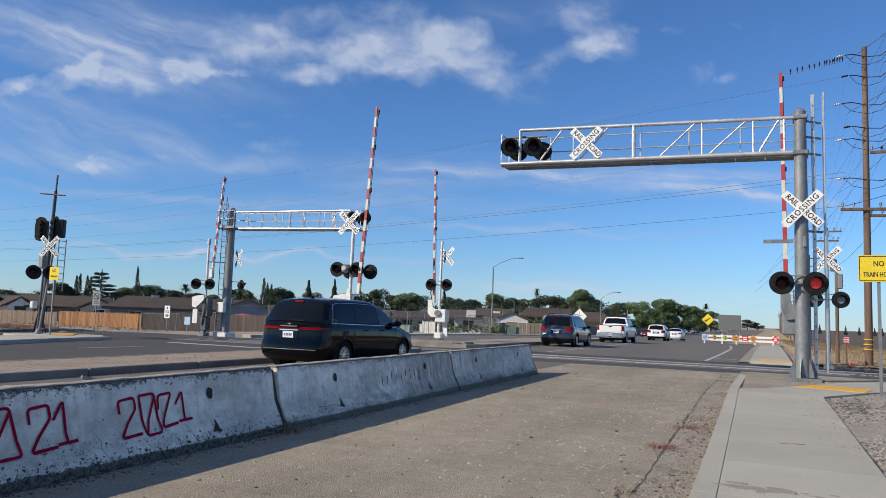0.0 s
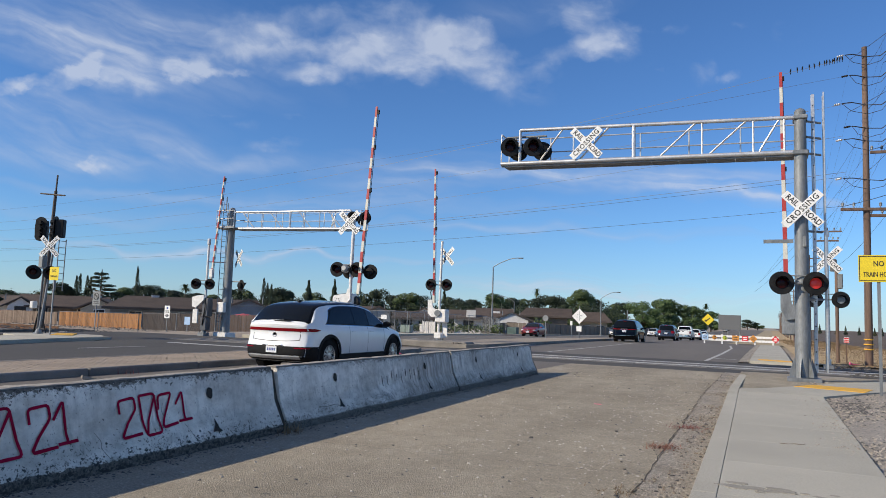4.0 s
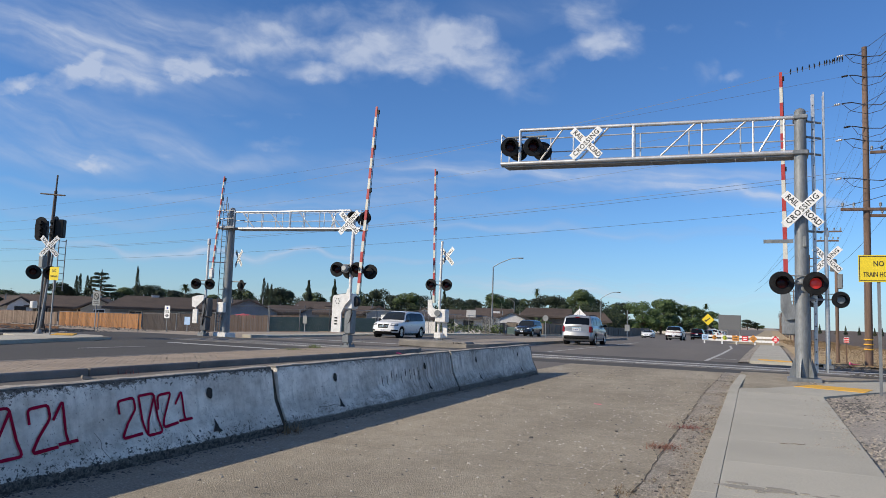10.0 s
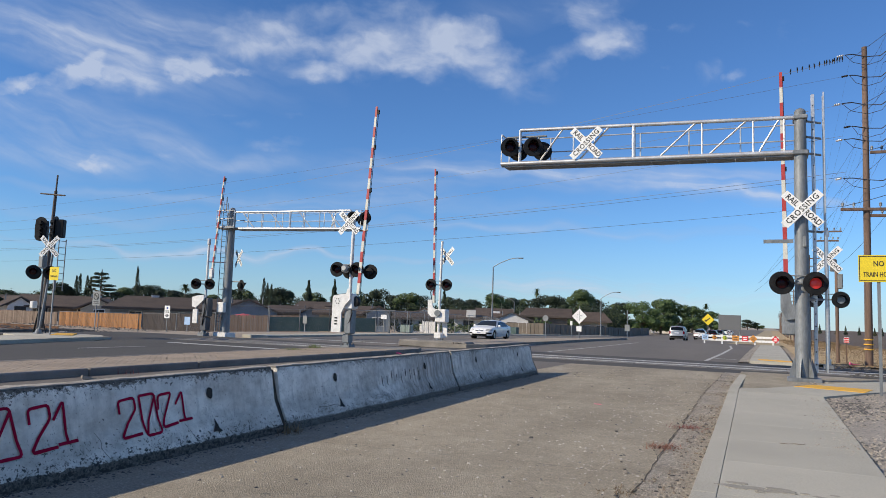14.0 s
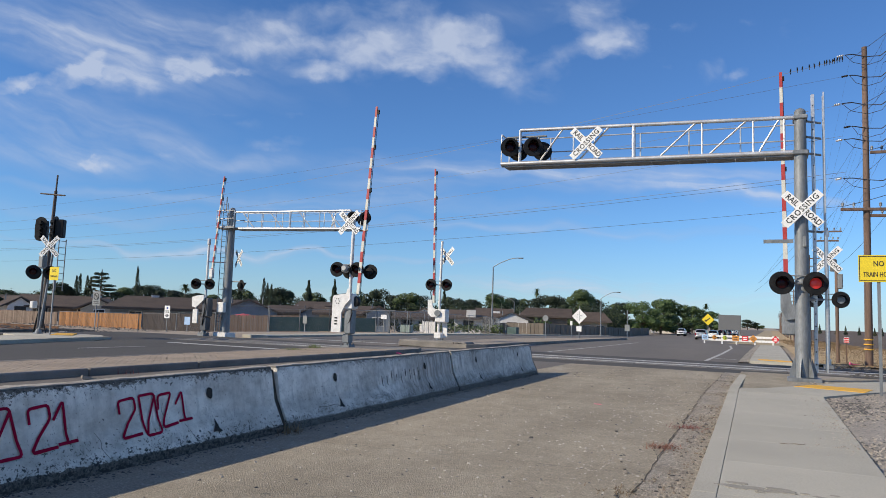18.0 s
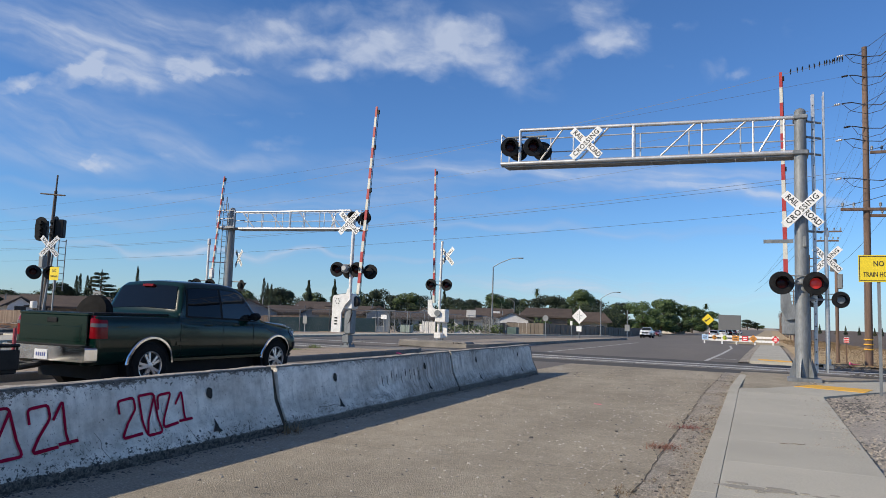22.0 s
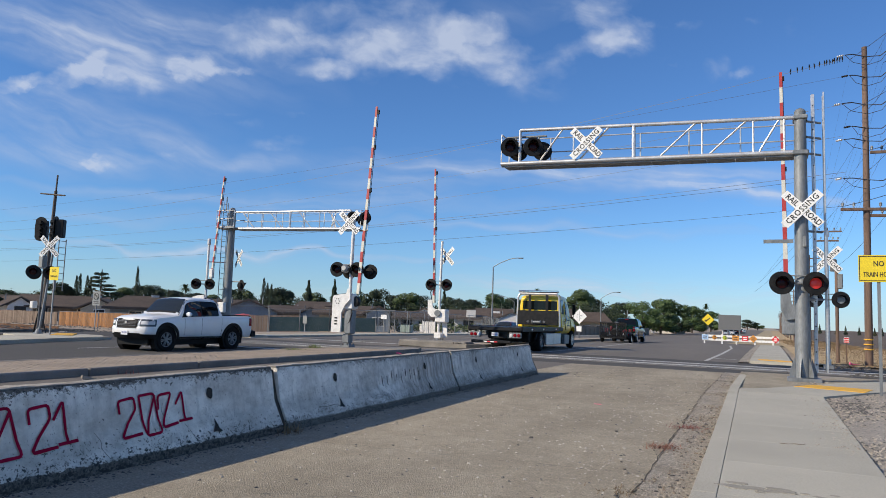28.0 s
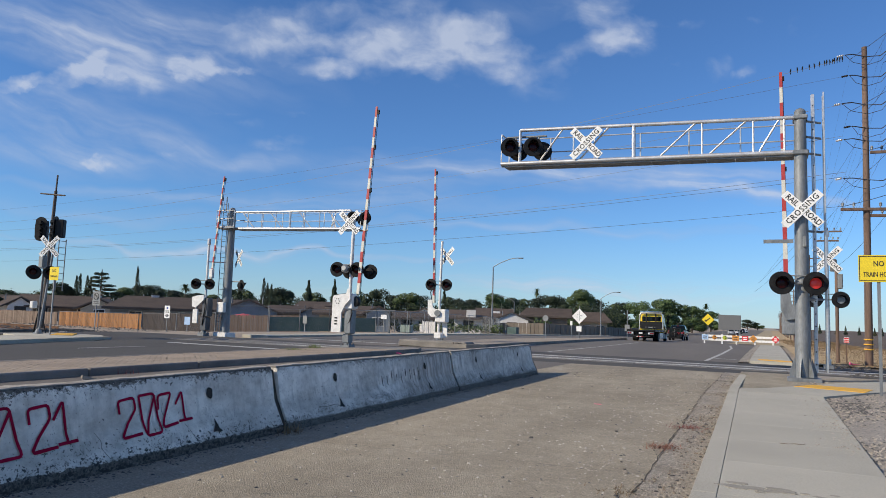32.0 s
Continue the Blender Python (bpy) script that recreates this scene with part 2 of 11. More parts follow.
MAT["car_glass"] = glass("tinted car glass", (0.005, 0.0065, 0.008), 0.02, 0.26)
MAT["screen_glass"] = glass("windscreen glass", (0.015, 0.019, 0.021), 0.02, 0.5)
# bright sky seen through the cab is put into this pale base colour
MAT["cab_glass"] = glass("cab glass with see-through sky in its colour", (0.13, 0.165, 0.175), 0.02, 0.9)
MAT["tail_red"] = glass("red tail lamp", (0.2, 0.004, 0.009), 0.1)
MAT["lamp_housing"] = glass("dark lamp housing", (0.07, 0.075, 0.08), 0.08, 0.7)
MAT["head_lamp"] = glass("clear head lamp", (0.6, 0.6, 0.6), 0.08)
MAT["plate"] = surface("licence plate", (0.7, 0.7, 0.7), (0.78, 0.78, 0.8), 0.5, 0, 20, 80, 0)
MAT["plate_ink"] = surface("blue bar", (0.05, 0.07, 0.25), (0.06, 0.09, 0.3), 0.5, 0, 20, 80, 0)
MAT["paint_black"] = paint("black car paint", (0.0015, 0.002, 0.0035), 0.06, 0, 0.12, 0.004, 0.2)
MAT["paint_white"] = paint("white car paint", (0.78, 0.78, 0.77), 0.3)
MAT["paint_silver"] = paint("silver car paint", (0.28, 0.29, 0.305), 0.34, 0.45)
MAT["paint_grey"] = paint("silver grey car paint", (0.2, 0.215, 0.235), 0.32, 0.45)
MAT["paint_slate"] = paint("slate car paint", (0.03, 0.034, 0.05), 0.22, 0.3, 0.9, 0.04)
MAT["paint_blue"] = paint("dark blue car paint", (0.012, 0.022, 0.038), 0.2, 0.2, 0.9, 0.03)
MAT["paint_red"] = paint("deep red car paint", (0.22, 0.008, 0.014), 0.28, 0.2)
MAT["paint_wine"] = paint("wine red car paint", (0.17, 0.008, 0.016), 0.28, 0.2)
MAT["paint_green"] = paint("dark green car paint", (0.002, 0.016, 0.011), 0.14, 0.0, 0.2, 0.003, 0.25)
MAT["paint_yellow"] = paint("yellow truck paint", (0.74, 0.5, 0.01), 0.3)
MAT["red_canvas"] = surface("red canvas", (0.36, 0.06, 0.075), (0.45, 0.09, 0.105), 0.9, 0, 2, 20, 0.1)


def aged_asphalt(name):
    """Sun-bleached asphalt: broad stains, wheel-worn lengthwise bands, exposed aggregate, small pits."""
    m, nt, b = shader(name)
    broad = noise_of(nt, 0.32, 5, 0.6)
    mottle = noise_of(nt, 2.4, 5, 0.65)
    band = noise_of(nt, 1.1, 3, 0.5, "Object", (1.0, 0.06, 1))
    col = ramp(nt, broad, [(0.32, (0.262, 0.228, 0.171)), (0.68, (0.372, 0.326, 0.247))])
    col = blend(nt, 0.75, col, ramp(nt, mottle, [(0.3, (0.82, 0.81, 0.8)), (0.68, (1.12, 1.12, 1.12))]), "MULTIPLY")
    col = blend(nt, 0.6, col, ramp(nt, band, [(0.35, (0.86, 0.86, 0.86)), (0.62, (1.1, 1.1, 1.1))]), "MULTIPLY")
    stones = None
    tc = nt.nodes.new("ShaderNodeTexCoord")
    for scale, lo, hi, amount in ((75, 0.55, 1.45, 0.7), (190, 0.7, 1.3, 0.4)):
        vor = nt.nodes.new("ShaderNodeTexVoronoi")
        vor.inputs["Scale"].default_value = scale
        nt.links.new(tc.outputs["Object"], vor.inputs["Vector"])
        sp = nt.nodes.new("ShaderNodeSeparateXYZ")
        nt.links.new(vor.outputs["Color"], sp.inputs[0])
        col = blend(nt, amount, col, ramp(nt, sp.outputs[0], [(0.0, (lo,) * 3), (0.2, (0.86,) * 3), (0.8, (1.06,) * 3), (1.0, (hi,) * 3)]), "MULTIPLY")
        stones = stones or vor.outputs["Distance"]
    pits = noise_of(nt, 21, 3, 0.6)
    col = blend(nt, ramp(nt, pits, [(0.66, (0, 0, 0)), (0.74, (0.6, 0.6, 0.6))]), col, (0.13, 0.11, 0.09))
    nt.links.new(col, b.inputs["Base Color"])
    b.inputs["Roughness"].default_value = 0.93
    b.inputs["Specular IOR Level"].default_value = 0.3
    bp = nt.nodes.new("ShaderNodeBump")
    bp.inputs["Strength"].default_value, bp.inputs["Distance"].default_value = 0.7, 0.008
    nt.links.new(stones, bp.inputs["Height"])
    nt.links.new(bp.outputs[0], b.inputs["Normal"])
    return m


def gritty_gutter(name):
    """Concrete gutter half buried in brown silt."""
    m, nt, b = shader(name)
    silt = noise_of(nt, 2.2, 6, 0.66, "Object", (1.4, 0.7, 1))
    col = ramp(nt, noise_of(nt, 1.1, 4, 0.6), [(0.3, (0.27, 0.235, 0.185)), (0.7, (0.39, 0.345, 0.28))])
    dirt = ramp(nt, noise_of(nt, 34, 5, 0.7), [(0.3, (0.085, 0.07, 0.052)), (0.7, (0.27, 0.222, 0.165))])
    col = blend(nt, ramp(nt, silt, [(0.53, (0, 0, 0)), (0.68, (0.85, 0.85, 0.85))]), col, dirt)
    vor = nt.nodes.new("ShaderNodeTexVoronoi")
    vor.inputs["Scale"].default_value = 62
    tc = nt.nodes.new("ShaderNodeTexCoord")
    nt.links.new(tc.outputs["Object"], vor.inputs["Vector"])
    sp = nt.nodes.new("ShaderNodeSeparateXYZ")
    nt.links.new(vor.outputs["Color"], sp.inputs[0])
    col = blend(nt, 0.8, col, ramp(nt, sp.outputs[0], [(0.0, (0.5,) * 3), (0.3, (0.85,) * 3), (0.75, (1.08,) * 3), (1.0, (1.6,) * 3)]), "MULTIPLY")
    nt.links.new(col, b.inputs["Base Color"])
    b.inputs["Roughness"].default_value = 0.95
    bp = nt.nodes.new("ShaderNodeBump")
    bp.inputs["Strength"].default_value, bp.inputs["Distance"].default_value = 0.9, 0.015
    nt.links.new(vor.outputs["Distance"], bp.inputs["Height"])
    nt.links.new(bp.outputs[0], b.inputs["Normal"])
    return m


MAT["asphalt_old"] = aged_asphalt("worn asphalt")
MAT["gutter"] = gritty_gutter("silted gutter concrete")


# ---- mesh helpers ----
class Shape:
    """Collects vertices and faces for one mesh."""

    def __init__(self):
        self.v, self.f = [], []

    def add(self, verts, faces):
        n = len(self.v)
        self.v += [tuple(p) for p in verts]
        self.f += [tuple(i + n for i in q) for q in faces]
        return self

    def box(self, lo, hi, m=None, taper=1.0, bevel=0.0):
        x0, y0, z0 = lo
        x1, y1, z1 = hi
        cx, cy = (x0 + x1) / 2, (y0 + y1) / 2
        if bevel:
            b = min(bevel, (x1 - x0) / 3, (y1 - y0) / 3, (z1 - z0) / 3)
            ring = []
            for z, i in ((z0, b), (z0 + b, 0), (z1 - b, 0), (z1, b)):
                t = 1 if z < (z0 + z1) / 2 else taper
                pts = [(x0 + i, y0 + i + b), (x0 + i + b, y0 + i), (x1 - i - b, y0 + i), (x1 - i, y0 + i + b), (x1 - i, y1 - i - b), (x1 - i - b, y1 - i), (x0 + i + b, y1 - i), (x0 + i, y1 - i - b)]
                ring.append([Vector((cx + (a - cx) * t, cy + (c - cy) * t, z)) for a, c in pts])
            vs = [p for r in ring for p in r]
            fs = [(k * 8 + i, k * 8 + (i + 1) % 8, k * 8 + 8 + (i + 1) % 8, k * 8 + 8 + i) for k in range(3) for i in range(8)]
            fs += [tuple(range(7, -1, -1)), tuple(range(24, 32))]
        else:
            vs = [Vector((cx + (x - cx) * t, cy + (y - cy) * t, z)) for z, t in ((z0, 1), (z1, taper)) for x, y in ((x0, y0), (x1, y0), (x1, y1), (x0, y1))]
            fs = [(3, 2, 1, 0), (4, 5, 6, 7), (0, 1, 5, 4), (1, 2, 6, 5), (2, 3, 7, 6), (3, 0, 4, 7)]
        if m:
            vs = [m @ p for p in vs]
        return self.add(vs, fs)

    def rod(self, a, b, r, r2=None, n=8, caps=True):
        a, b = Vector(a), Vector(b)
        r2 = r if r2 is None else r2
        q = (b - a).to_track_quat("Z", "Y")
        ring = [q @ Vector((math.cos(2 * math.pi * i / n), math.sin(2 * math.pi * i / n), 0)) for i in range(n)]
        vs = [a + p * r for p in ring] + [b + p * r2 for p in ring]
        fs = [(i, (i + 1) % n, n + (i + 1) % n, n + i) for i in range(n)]
        if caps:
            fs += [tuple(range(n - 1, -1, -1)), tuple(range(n, 2 * n))]
        return self.add(vs, fs)

    def lathe(self, profile, m=None, n=16, caps=True):
        """profile: (radius, z) from one end to the other, turned about z."""
        vs = [Vector((r * math.cos(2 * math.pi * i / n), r * math.sin(2 * math.pi * i / n), z)) for r, z in profile for i in range(n)]
        if m:
            vs = [m @ p for p in vs]
        fs = [(k * n + i, k * n + (i + 1) % n, k * n + n + (i + 1) % n, k * n + n + i) for k in range(len(profile) - 1) for i in range(n)]
        if caps:
            fs += [tuple(range(n - 1, -1, -1)), tuple(range((len(profile) - 1) * n, len(profile) * n))]
        return self.add(vs, fs)

    def tube(self, pts, r, n=6):
        for a, b in zip(pts, pts[1:]):
            self.rod(a, b, r, n=n)
        return self

    def prism(self, poly, a, b, m=None):
        """poly: outline in (x, z), pushed along y from a to b."""
        k = len(poly)
        vs = [Vector((x, a, z)) for x, z in poly] + [Vector((x, b, z)) for x, z in poly]
        if m:
            vs = [m @ p for p in vs]
        return self.add(vs, [(i, (i + 1) % k, k + (i + 1) % k, k + i) for i in range(k)] + [tuple(range(k - 1, -1, -1)), tuple(range(k, 2 * k))])

    def slab(self, poly, z0, z1):
        """poly: outline in (x, y), from z0 up to z1 (numbers or functions of x, y)."""
        k = len(poly)
        lo = z0 if callable(z0) else (lambda x, y: z0)
        hi = z1 if callable(z1) else (lambda x, y: z1)
        vs = [(x, y, lo(x, y)) for x, y in poly] + [(x, y, hi(x, y)) for x, y in poly]
        return self.add(vs, [(i, (i + 1) % k, k + (i + 1) % k, k + i) for i in range(k)] + [tuple(range(k - 1, -1, -1)), tuple(range(k, 2 * k))])

    def mesh(self, name, smooth=False):
        me = bpy.data.meshes.new(name)
        me.from_pydata([tuple(p) for p in self.v], [], self.f)
        bm = bmesh.new()
        bm.from_mesh(me)
        bmesh.ops.recalc_face_normals(bm, faces=bm.faces)
        bm.to_mesh(me)
        bm.free()
        if smooth:
            me.shade_smooth()
            me.set_sharp_from_angle(angle=radians(38))
        return me


def part(name, shape, material, parent=None, label="", smooth=False, at=None):
    """One mesh object under a thing or a part."""
    me = shape if isinstance(shape, bpy.types.Mesh) else shape.mesh(name, smooth)
    mats = material if isinstance(material, (list, tuple)) else [material]
    if not me.materials:
        for mm in mats:
            me.materials.append(MAT[mm] if isinstance(mm, str) else mm)
    ob = new(name, me)
    if parent:
        ob.parent = parent
    if at is not None:
        ob.matrix_basis = at if isinstance(at, Matrix) else Matrix.Translation(at)
    return tagged(ob, label)


def thing(name, label, category, m=None, group="", kind=""):
    ob = new(name)
    ob.empty_display_size = 0.2
    if m is not None:
        ob.matrix_basis = m if isinstance(m, Matrix) else Matrix.Translation(m)
    return tagged(ob, label, category, group, kind)


def setting(name, shape, material, label, category="", kind="structure", smooth=False, at=None):
    return tagged(part(name, shape, material, None, label, smooth, at), "", category or name.split("_")[0], "", kind)


def letters(text, size, m, parent, material="ink", name="lettering", stretch=1.0, spacing=1.0, bold=0.012):
    """Raised lettering; text stands in its own xz plane, facing -y, centred."""
    cu = bpy.data.curves.new(name, "FONT")
    cu.body, cu.size, cu.extrude, cu.align_x, cu.align_y, cu.space_character = text, size, 0.0015, "CENTER", "CENTER", spacing
    cu.resolution_u = 2
    cu.offset = bold * size
    tmp = bpy.data.objects.new(name, cu)
    scene.collection.objects.link(tmp)
    dg = bpy.context.evaluated_depsgraph_get()
    me = bpy.data.meshes.new_from_object(tmp.evaluated_get(dg))
    bpy.data.objects.remove(tmp)
    me.transform(m @ Matrix.Rotation(radians(90), 4, "X") @ Matrix.Diagonal((stretch, 1, 1, 1)))
    me.materials.clear()
    return part(name, me, material, parent)


def smooth_step(a, b, x):
    t = min(1, max(0, (x - a) / (b - a)))
    return t * t * (3 - 2 * t)


def ground_z(x, y):
    """The crossing is a low hump: the land falls away behind it and to the houses."""
    far = -1.3 * smooth_step(32, 170, y)
    side = -0.1 * smooth_step(12, 17, -x) - 0.8 * smooth_step(31, 58, -x)
    side -= 0.4 * smooth_step(3, 40, x) * smooth_step(28, 90, y)
    return max(-1.6, far + side)


# ---- ground, roads, track ----
def grid(xs, ys, dz=0.0, z=None):
    s = Shape()
    f = z or ground_z
    nx = len(xs)
    vs = [(x, y, f(x, y) + dz) for y in ys for x in xs]
    fs = [(j * nx + i, j * nx + i + 1, (j + 1) * nx + i + 1, (j + 1) * nx + i) for j in range(len(ys) - 1) for i in range(nx - 1)]
    return s.add(vs, fs)


def steps(a, b, n):
    return [a + (b - a) * i / n for i in range(n + 1)]


wide_x = [-3600, -1800, -900, -500, -300, -200, -130] + steps(-100, 100, 80) + [130, 200, 300, 500, 900, 1800, 3600]
wide_y = [-900, -300, -100] + steps(-40, 260, 120) + [300, 360, 450, 600, 900, 1400, 2200, 3600]
setting("ground", grid(wide_x, wide_y, -0.07), "dirt", "dry tan dirt ground reaching to the horizon")
setting("ground_field", grid(steps(9.5, 60, 12) + [120, 300, 900, 3000], steps(38, 260, 60) + [350, 600, 1200, 3000], 0.02), "field", "dark ploughed field beyond the dry grass", "field")
setting("road_closed_lane", grid([-12.3, -9, -7, -5.3, -3.5, -1.0], steps(-16, 23.6, 20)), "asphalt_old", "worn grey asphalt lane with gravel scatter", "road")
setting("road_beyond", grid([-25.6, -20, -16, -12, -9, -6, -3, -1.15], steps(30.4, 76, 40), 0.0), "asphalt_mid", "asphalt road beyond the railway crossing", "road")
setting("road_far", grid([-25.6, -20, -16, -12, -9, -6, -3.6], steps(76, 260, 60) + [320, 420, 700], 0.0), "asphalt_mid", "asphalt road running to the distance", "road")
setting("road_oncoming", grid([-25.6, -23, -20.5, -18, -16.2], steps(-16, 23.6, 22), 0.0), "asphalt_new", "dark asphalt carriageway for oncoming traffic", "road")
setting("road_crossing_apron", grid(steps(-37, -25.6, 6), steps(21.4, 23.6, 3), 0.001), "asphalt_new", "dark asphalt apron beside the crossing", "road")
setting("road_track_zone", grid(steps(-37, 4.5, 22), steps(23.6, 30.4, 8), 0.0), "asphalt_new", "dark asphalt of the railway crossing", "road")
setting("road_lane_beside_barrier", grid([-12.3, -9, -6.05], steps(-16, 23.6, 20), 0.004), "asphalt_mid", "travelled asphalt lane beside the barrier", "road")

# crossing panels and rails, square to the road
RAIL_Y = (26.35, 27.79)
crossing = thing("railway_crossing", "concrete panel railway crossing with steel rails flush in the road", "railway", kind="structure")
pan = Shape().box((-1.2, -0.30, -0.1), (1.2, 0.30, 0.012), bevel=0.02).mesh("crossing_panel")
pan_mid = Shape().box((-1.2, -0.58, -0.1), (1.2, 0.58, 0.014), bevel=0.02).mesh("crossing_panel")
for i in range(12):
    x = -25.0 + 2.43 * i
    for y, me in ((RAIL_Y[0] - 0.45, pan), (27.07, pan_mid), (RAIL_Y[1] + 0.45, pan)):
        part("crossing_panel", me, "panel", crossing, at=(x, y, ground_z(x, y)))
for y in RAIL_Y:
    s = Shape()
    for a, b in ((-37, -18), (-18, -10), (-10, 4.5)):
        za, zb = ground_z(a, y), ground_z(b, y)
        s.add([(a, y - 0.035, za - 0.1), (a, y + 0.035, za - 0.1), (a, y + 0.035, za + 0.022), (a, y - 0.035, za + 0.022), (b, y - 0.035, zb - 0.1), (b, y + 0.035, zb - 0.1), (b, y + 0.035, zb + 0.022), (b, y - 0.035, zb + 0.022)], [(0, 4, 5, 1), (1, 5, 6, 2), (2, 6, 7, 3), (3, 7, 4, 0), (0, 1, 2, 3), (4, 7, 6, 5)])
    part("rail", s, "rail", crossing, "polished steel rail")


def open_track(x0, x1, label):
    t = thing("railway_track", label, "railway track", kind="structure")
    bed = Shape().prism([(23.6, -0.15), (24.6, 0.03), (29.5, 0.03), (30.6, -0.15)], 0, 1)
    bed.v = [(x0 + (x1 - x0) * v, u, w + ground_z(max(-31, min(3, x0 if v < 0.5 else x1)), u)) for u, v, w in bed.v]
    part("ballast_bed", bed, "ballast", t, "dark crushed stone ballast")
    tie = Shape().box((-0.11, -1.3, -0.06), (0.11, 1.3, 0.06), bevel=0.02).mesh("tie")
    n = int(abs(x1 - x0) / 0.6)
    for i in range(min(n, 60)):
        x = (x0 if x0 > 0 else x1) + (0.6 * i + 0.3) * (1 if x0 > 0 else -1)
        part("tie", tie, "pole_wood", t, at=(x, 27.07, ground_z(max(-31, min(3, x)), 27)))
    for y in RAIL_Y:
        s = Shape()
        z = ground_z(max(-31, min(3, x0)), y)
        for lo, hi, w in ((0.05, 0.07, 0.07), (0.07, 0.16, 0.012), (0.16, 0.2, 0.035)):
            s.box((x0, y - w, z + lo), (x1, y + w, z + hi))
        part("rail", s, "rail_rust", t, "rust-brown steel rail")
    return t


open_track(-190, -37, "railway track on dark ballast beside the road")
open_track(4.5, 160, "railway track on dark ballast leaving the crossing")


def scatter(name, label, count, place, size, mats, seed, flat=0.6, category="gravel"):
    """Loose stones of uneven shape as one stuff object."""
    rng = random.Random(seed)
    s = Shape()
    base = [(0.9, 0, 0.05), (0.25, 0.85, 0.0), (-0.8, 0.5, 0.1), (-0.7, -0.6, 0.0), (0.3, -0.9, 0.05), (0.6, 0.1, 0.8), (0.1, 0.6, 0.95), (-0.6, 0.25, 0.75), (-0.4, -0.5, 0.9), (0.3, -0.5, 0.7)]
    faces = [(i, (i + 1) % 5, 5 + (i + 1) % 5, 5 + i) for i in range(5)] + [(5, 6, 7, 8, 9)]
    for _ in range(count):
        x, y, z = place(rng)
        r = size * rng.uniform(0.35, 1.0) ** 1.8
        a = rng.uniform(0, 6.28)
        c, d = math.cos(a), math.sin(a)
        j = [rng.uniform(0.7, 1.3) for _ in base]
        s.add([(x + r * k * (c * px - d * py), y + r * k * (d * px + c * py), z + r * flat * k * pz) for (px, py, pz), k in zip(base, j)], faces)
    me = bpy.data.meshes.new(name)
    me.from_pydata(s.v, [], s.f)
    return tagged(part(name, me, mats), label, category, "", "stuff")


# sidewalk, kerb, gutter, right of the closed lane
walkway = thing("pavement_near", "pale concrete sidewalk with kerb and joints", "pavement", kind="structure")
SW = 0.1


def kerb_x(y):
    """The back of the kerb: the sidewalk widens slowly away from the verge."""
    return -0.39 - 0.0205 * (min(y, 17.0) - 6)


def lane_edge_x(y):
    return -1.03 - 0.022 * (min(y, 16.5) - 6)


y = -6.0
while y < 15.9:
    y2 = min(y + 1.52, 15.95)
    s = Shape().box((0, y + 0.0015, -0.05), (1, y2 - 0.0015, SW), bevel=0.002)
    s.v = [(kerb_x(py) + 0.006 + x * (0.944 - kerb_x(py)), py, z) for x, y_, z in s.v for py in (y_,)]
    part("slab", s, "concrete", walkway)
    s = Shape().box((-0.189, y + 0.001, -0.1), (0.002, y2 - 0.001, SW + 0.001), bevel=0.004)
    s.v = [(x + kerb_x(py), py, z) for x, py, z in s.v]
    part("kerb_stone", s, "concrete", walkway)
    y = y2
flare = [(-0.59, 15.96), (0.95, 15.96), (2.0, 17.9), (5.6, 23.2), (5.0, 23.3), (2.7, 22.0), (1.5, 20.3), (0.9, 18.95), (0.36, 18.1), (-0.09, 17.25), (-0.607, 16.8)]
part("slab", Shape().slab(flare, -0.05, SW + 0.002), "concrete", walkway, "concrete ramp slab")
tact = [(0.5, 18.25), (1.83, 17.66), (2.1, 18.7), (0.95, 19.1)]
part("tactile_strip", Shape().slab(tact, 0.0, SW + 0.012), "tactile", walkway, "yellow tactile warning strip")
part("kerb_stone", Shape().slab([(-0.785, 15.96), (-0.6, 15.96), (-0.613, 17.0), (-0.61, 22.6), (-0.8, 22.6), (-0.8, 17.0)], -0.1, lambda x, y: SW + 0.001 - 0.06 * smooth_step(17, 21, y)), "concrete", walkway)
y = -6.0
while y < 22.5:
    s = Shape().box((0, y + 0.005, -0.1), (1, min(y + 3.04, 23.6) - 0.005, 0.008), bevel=0.01)
    s.v = [(lane_edge_x(py) + x * (kerb_x(py) - 0.191 - lane_edge_x(py)), py, z) for x, py, z in s.v]
    part("gutter_pan", s, "gutter", walkway)
    y += 3.04
setting("ground_mast_apron", Shape().slab([(-0.605, 16.83), (-0.09, 17.28), (0.35, 18.13), (0.9, 18.98), (1.5, 20.33), (2.7, 22.03), (5, 23.32), (5, 23.7), (-0.8, 23.7), (-0.8, 22.61), (-0.606, 22.61)], -0.05, 0.06), "asphalt_old", "asphalt apron round the mast", "apron")
setting("ground_gravel_verge", grid(steps(0.97, 12, 8), steps(-6, 23.4, 14), 0.085, lambda x, y: -0.02 + 0.02 * math.sin(x * 3 + y)), "gravel_base", "pale gravel verge beside the sidewalk", "gravel")
far_walk = thing("pavement_far", "concrete sidewalk beyond the crossing", "pavement", kind="structure")
y = 31.2
while y < 72:
    s = grid([-0.75, 0.8], [y + 0.008, y + 1.5], 0.07)
    s.add([(x, yy, z - 0.15) for x, yy, z in s.v], [(0, 1, 3, 2)])
    s.f += [(0, 4, 5, 1), (1, 5, 7, 3), (3, 7, 6, 2), (2, 6, 4, 0)]
    part("slab", s, "concrete", far_walk)
    y += 1.52
part("gutter_pan", grid([-1.15, -0.77], steps(30.9, 74, 20), 0.02), "gutter", far_walk)
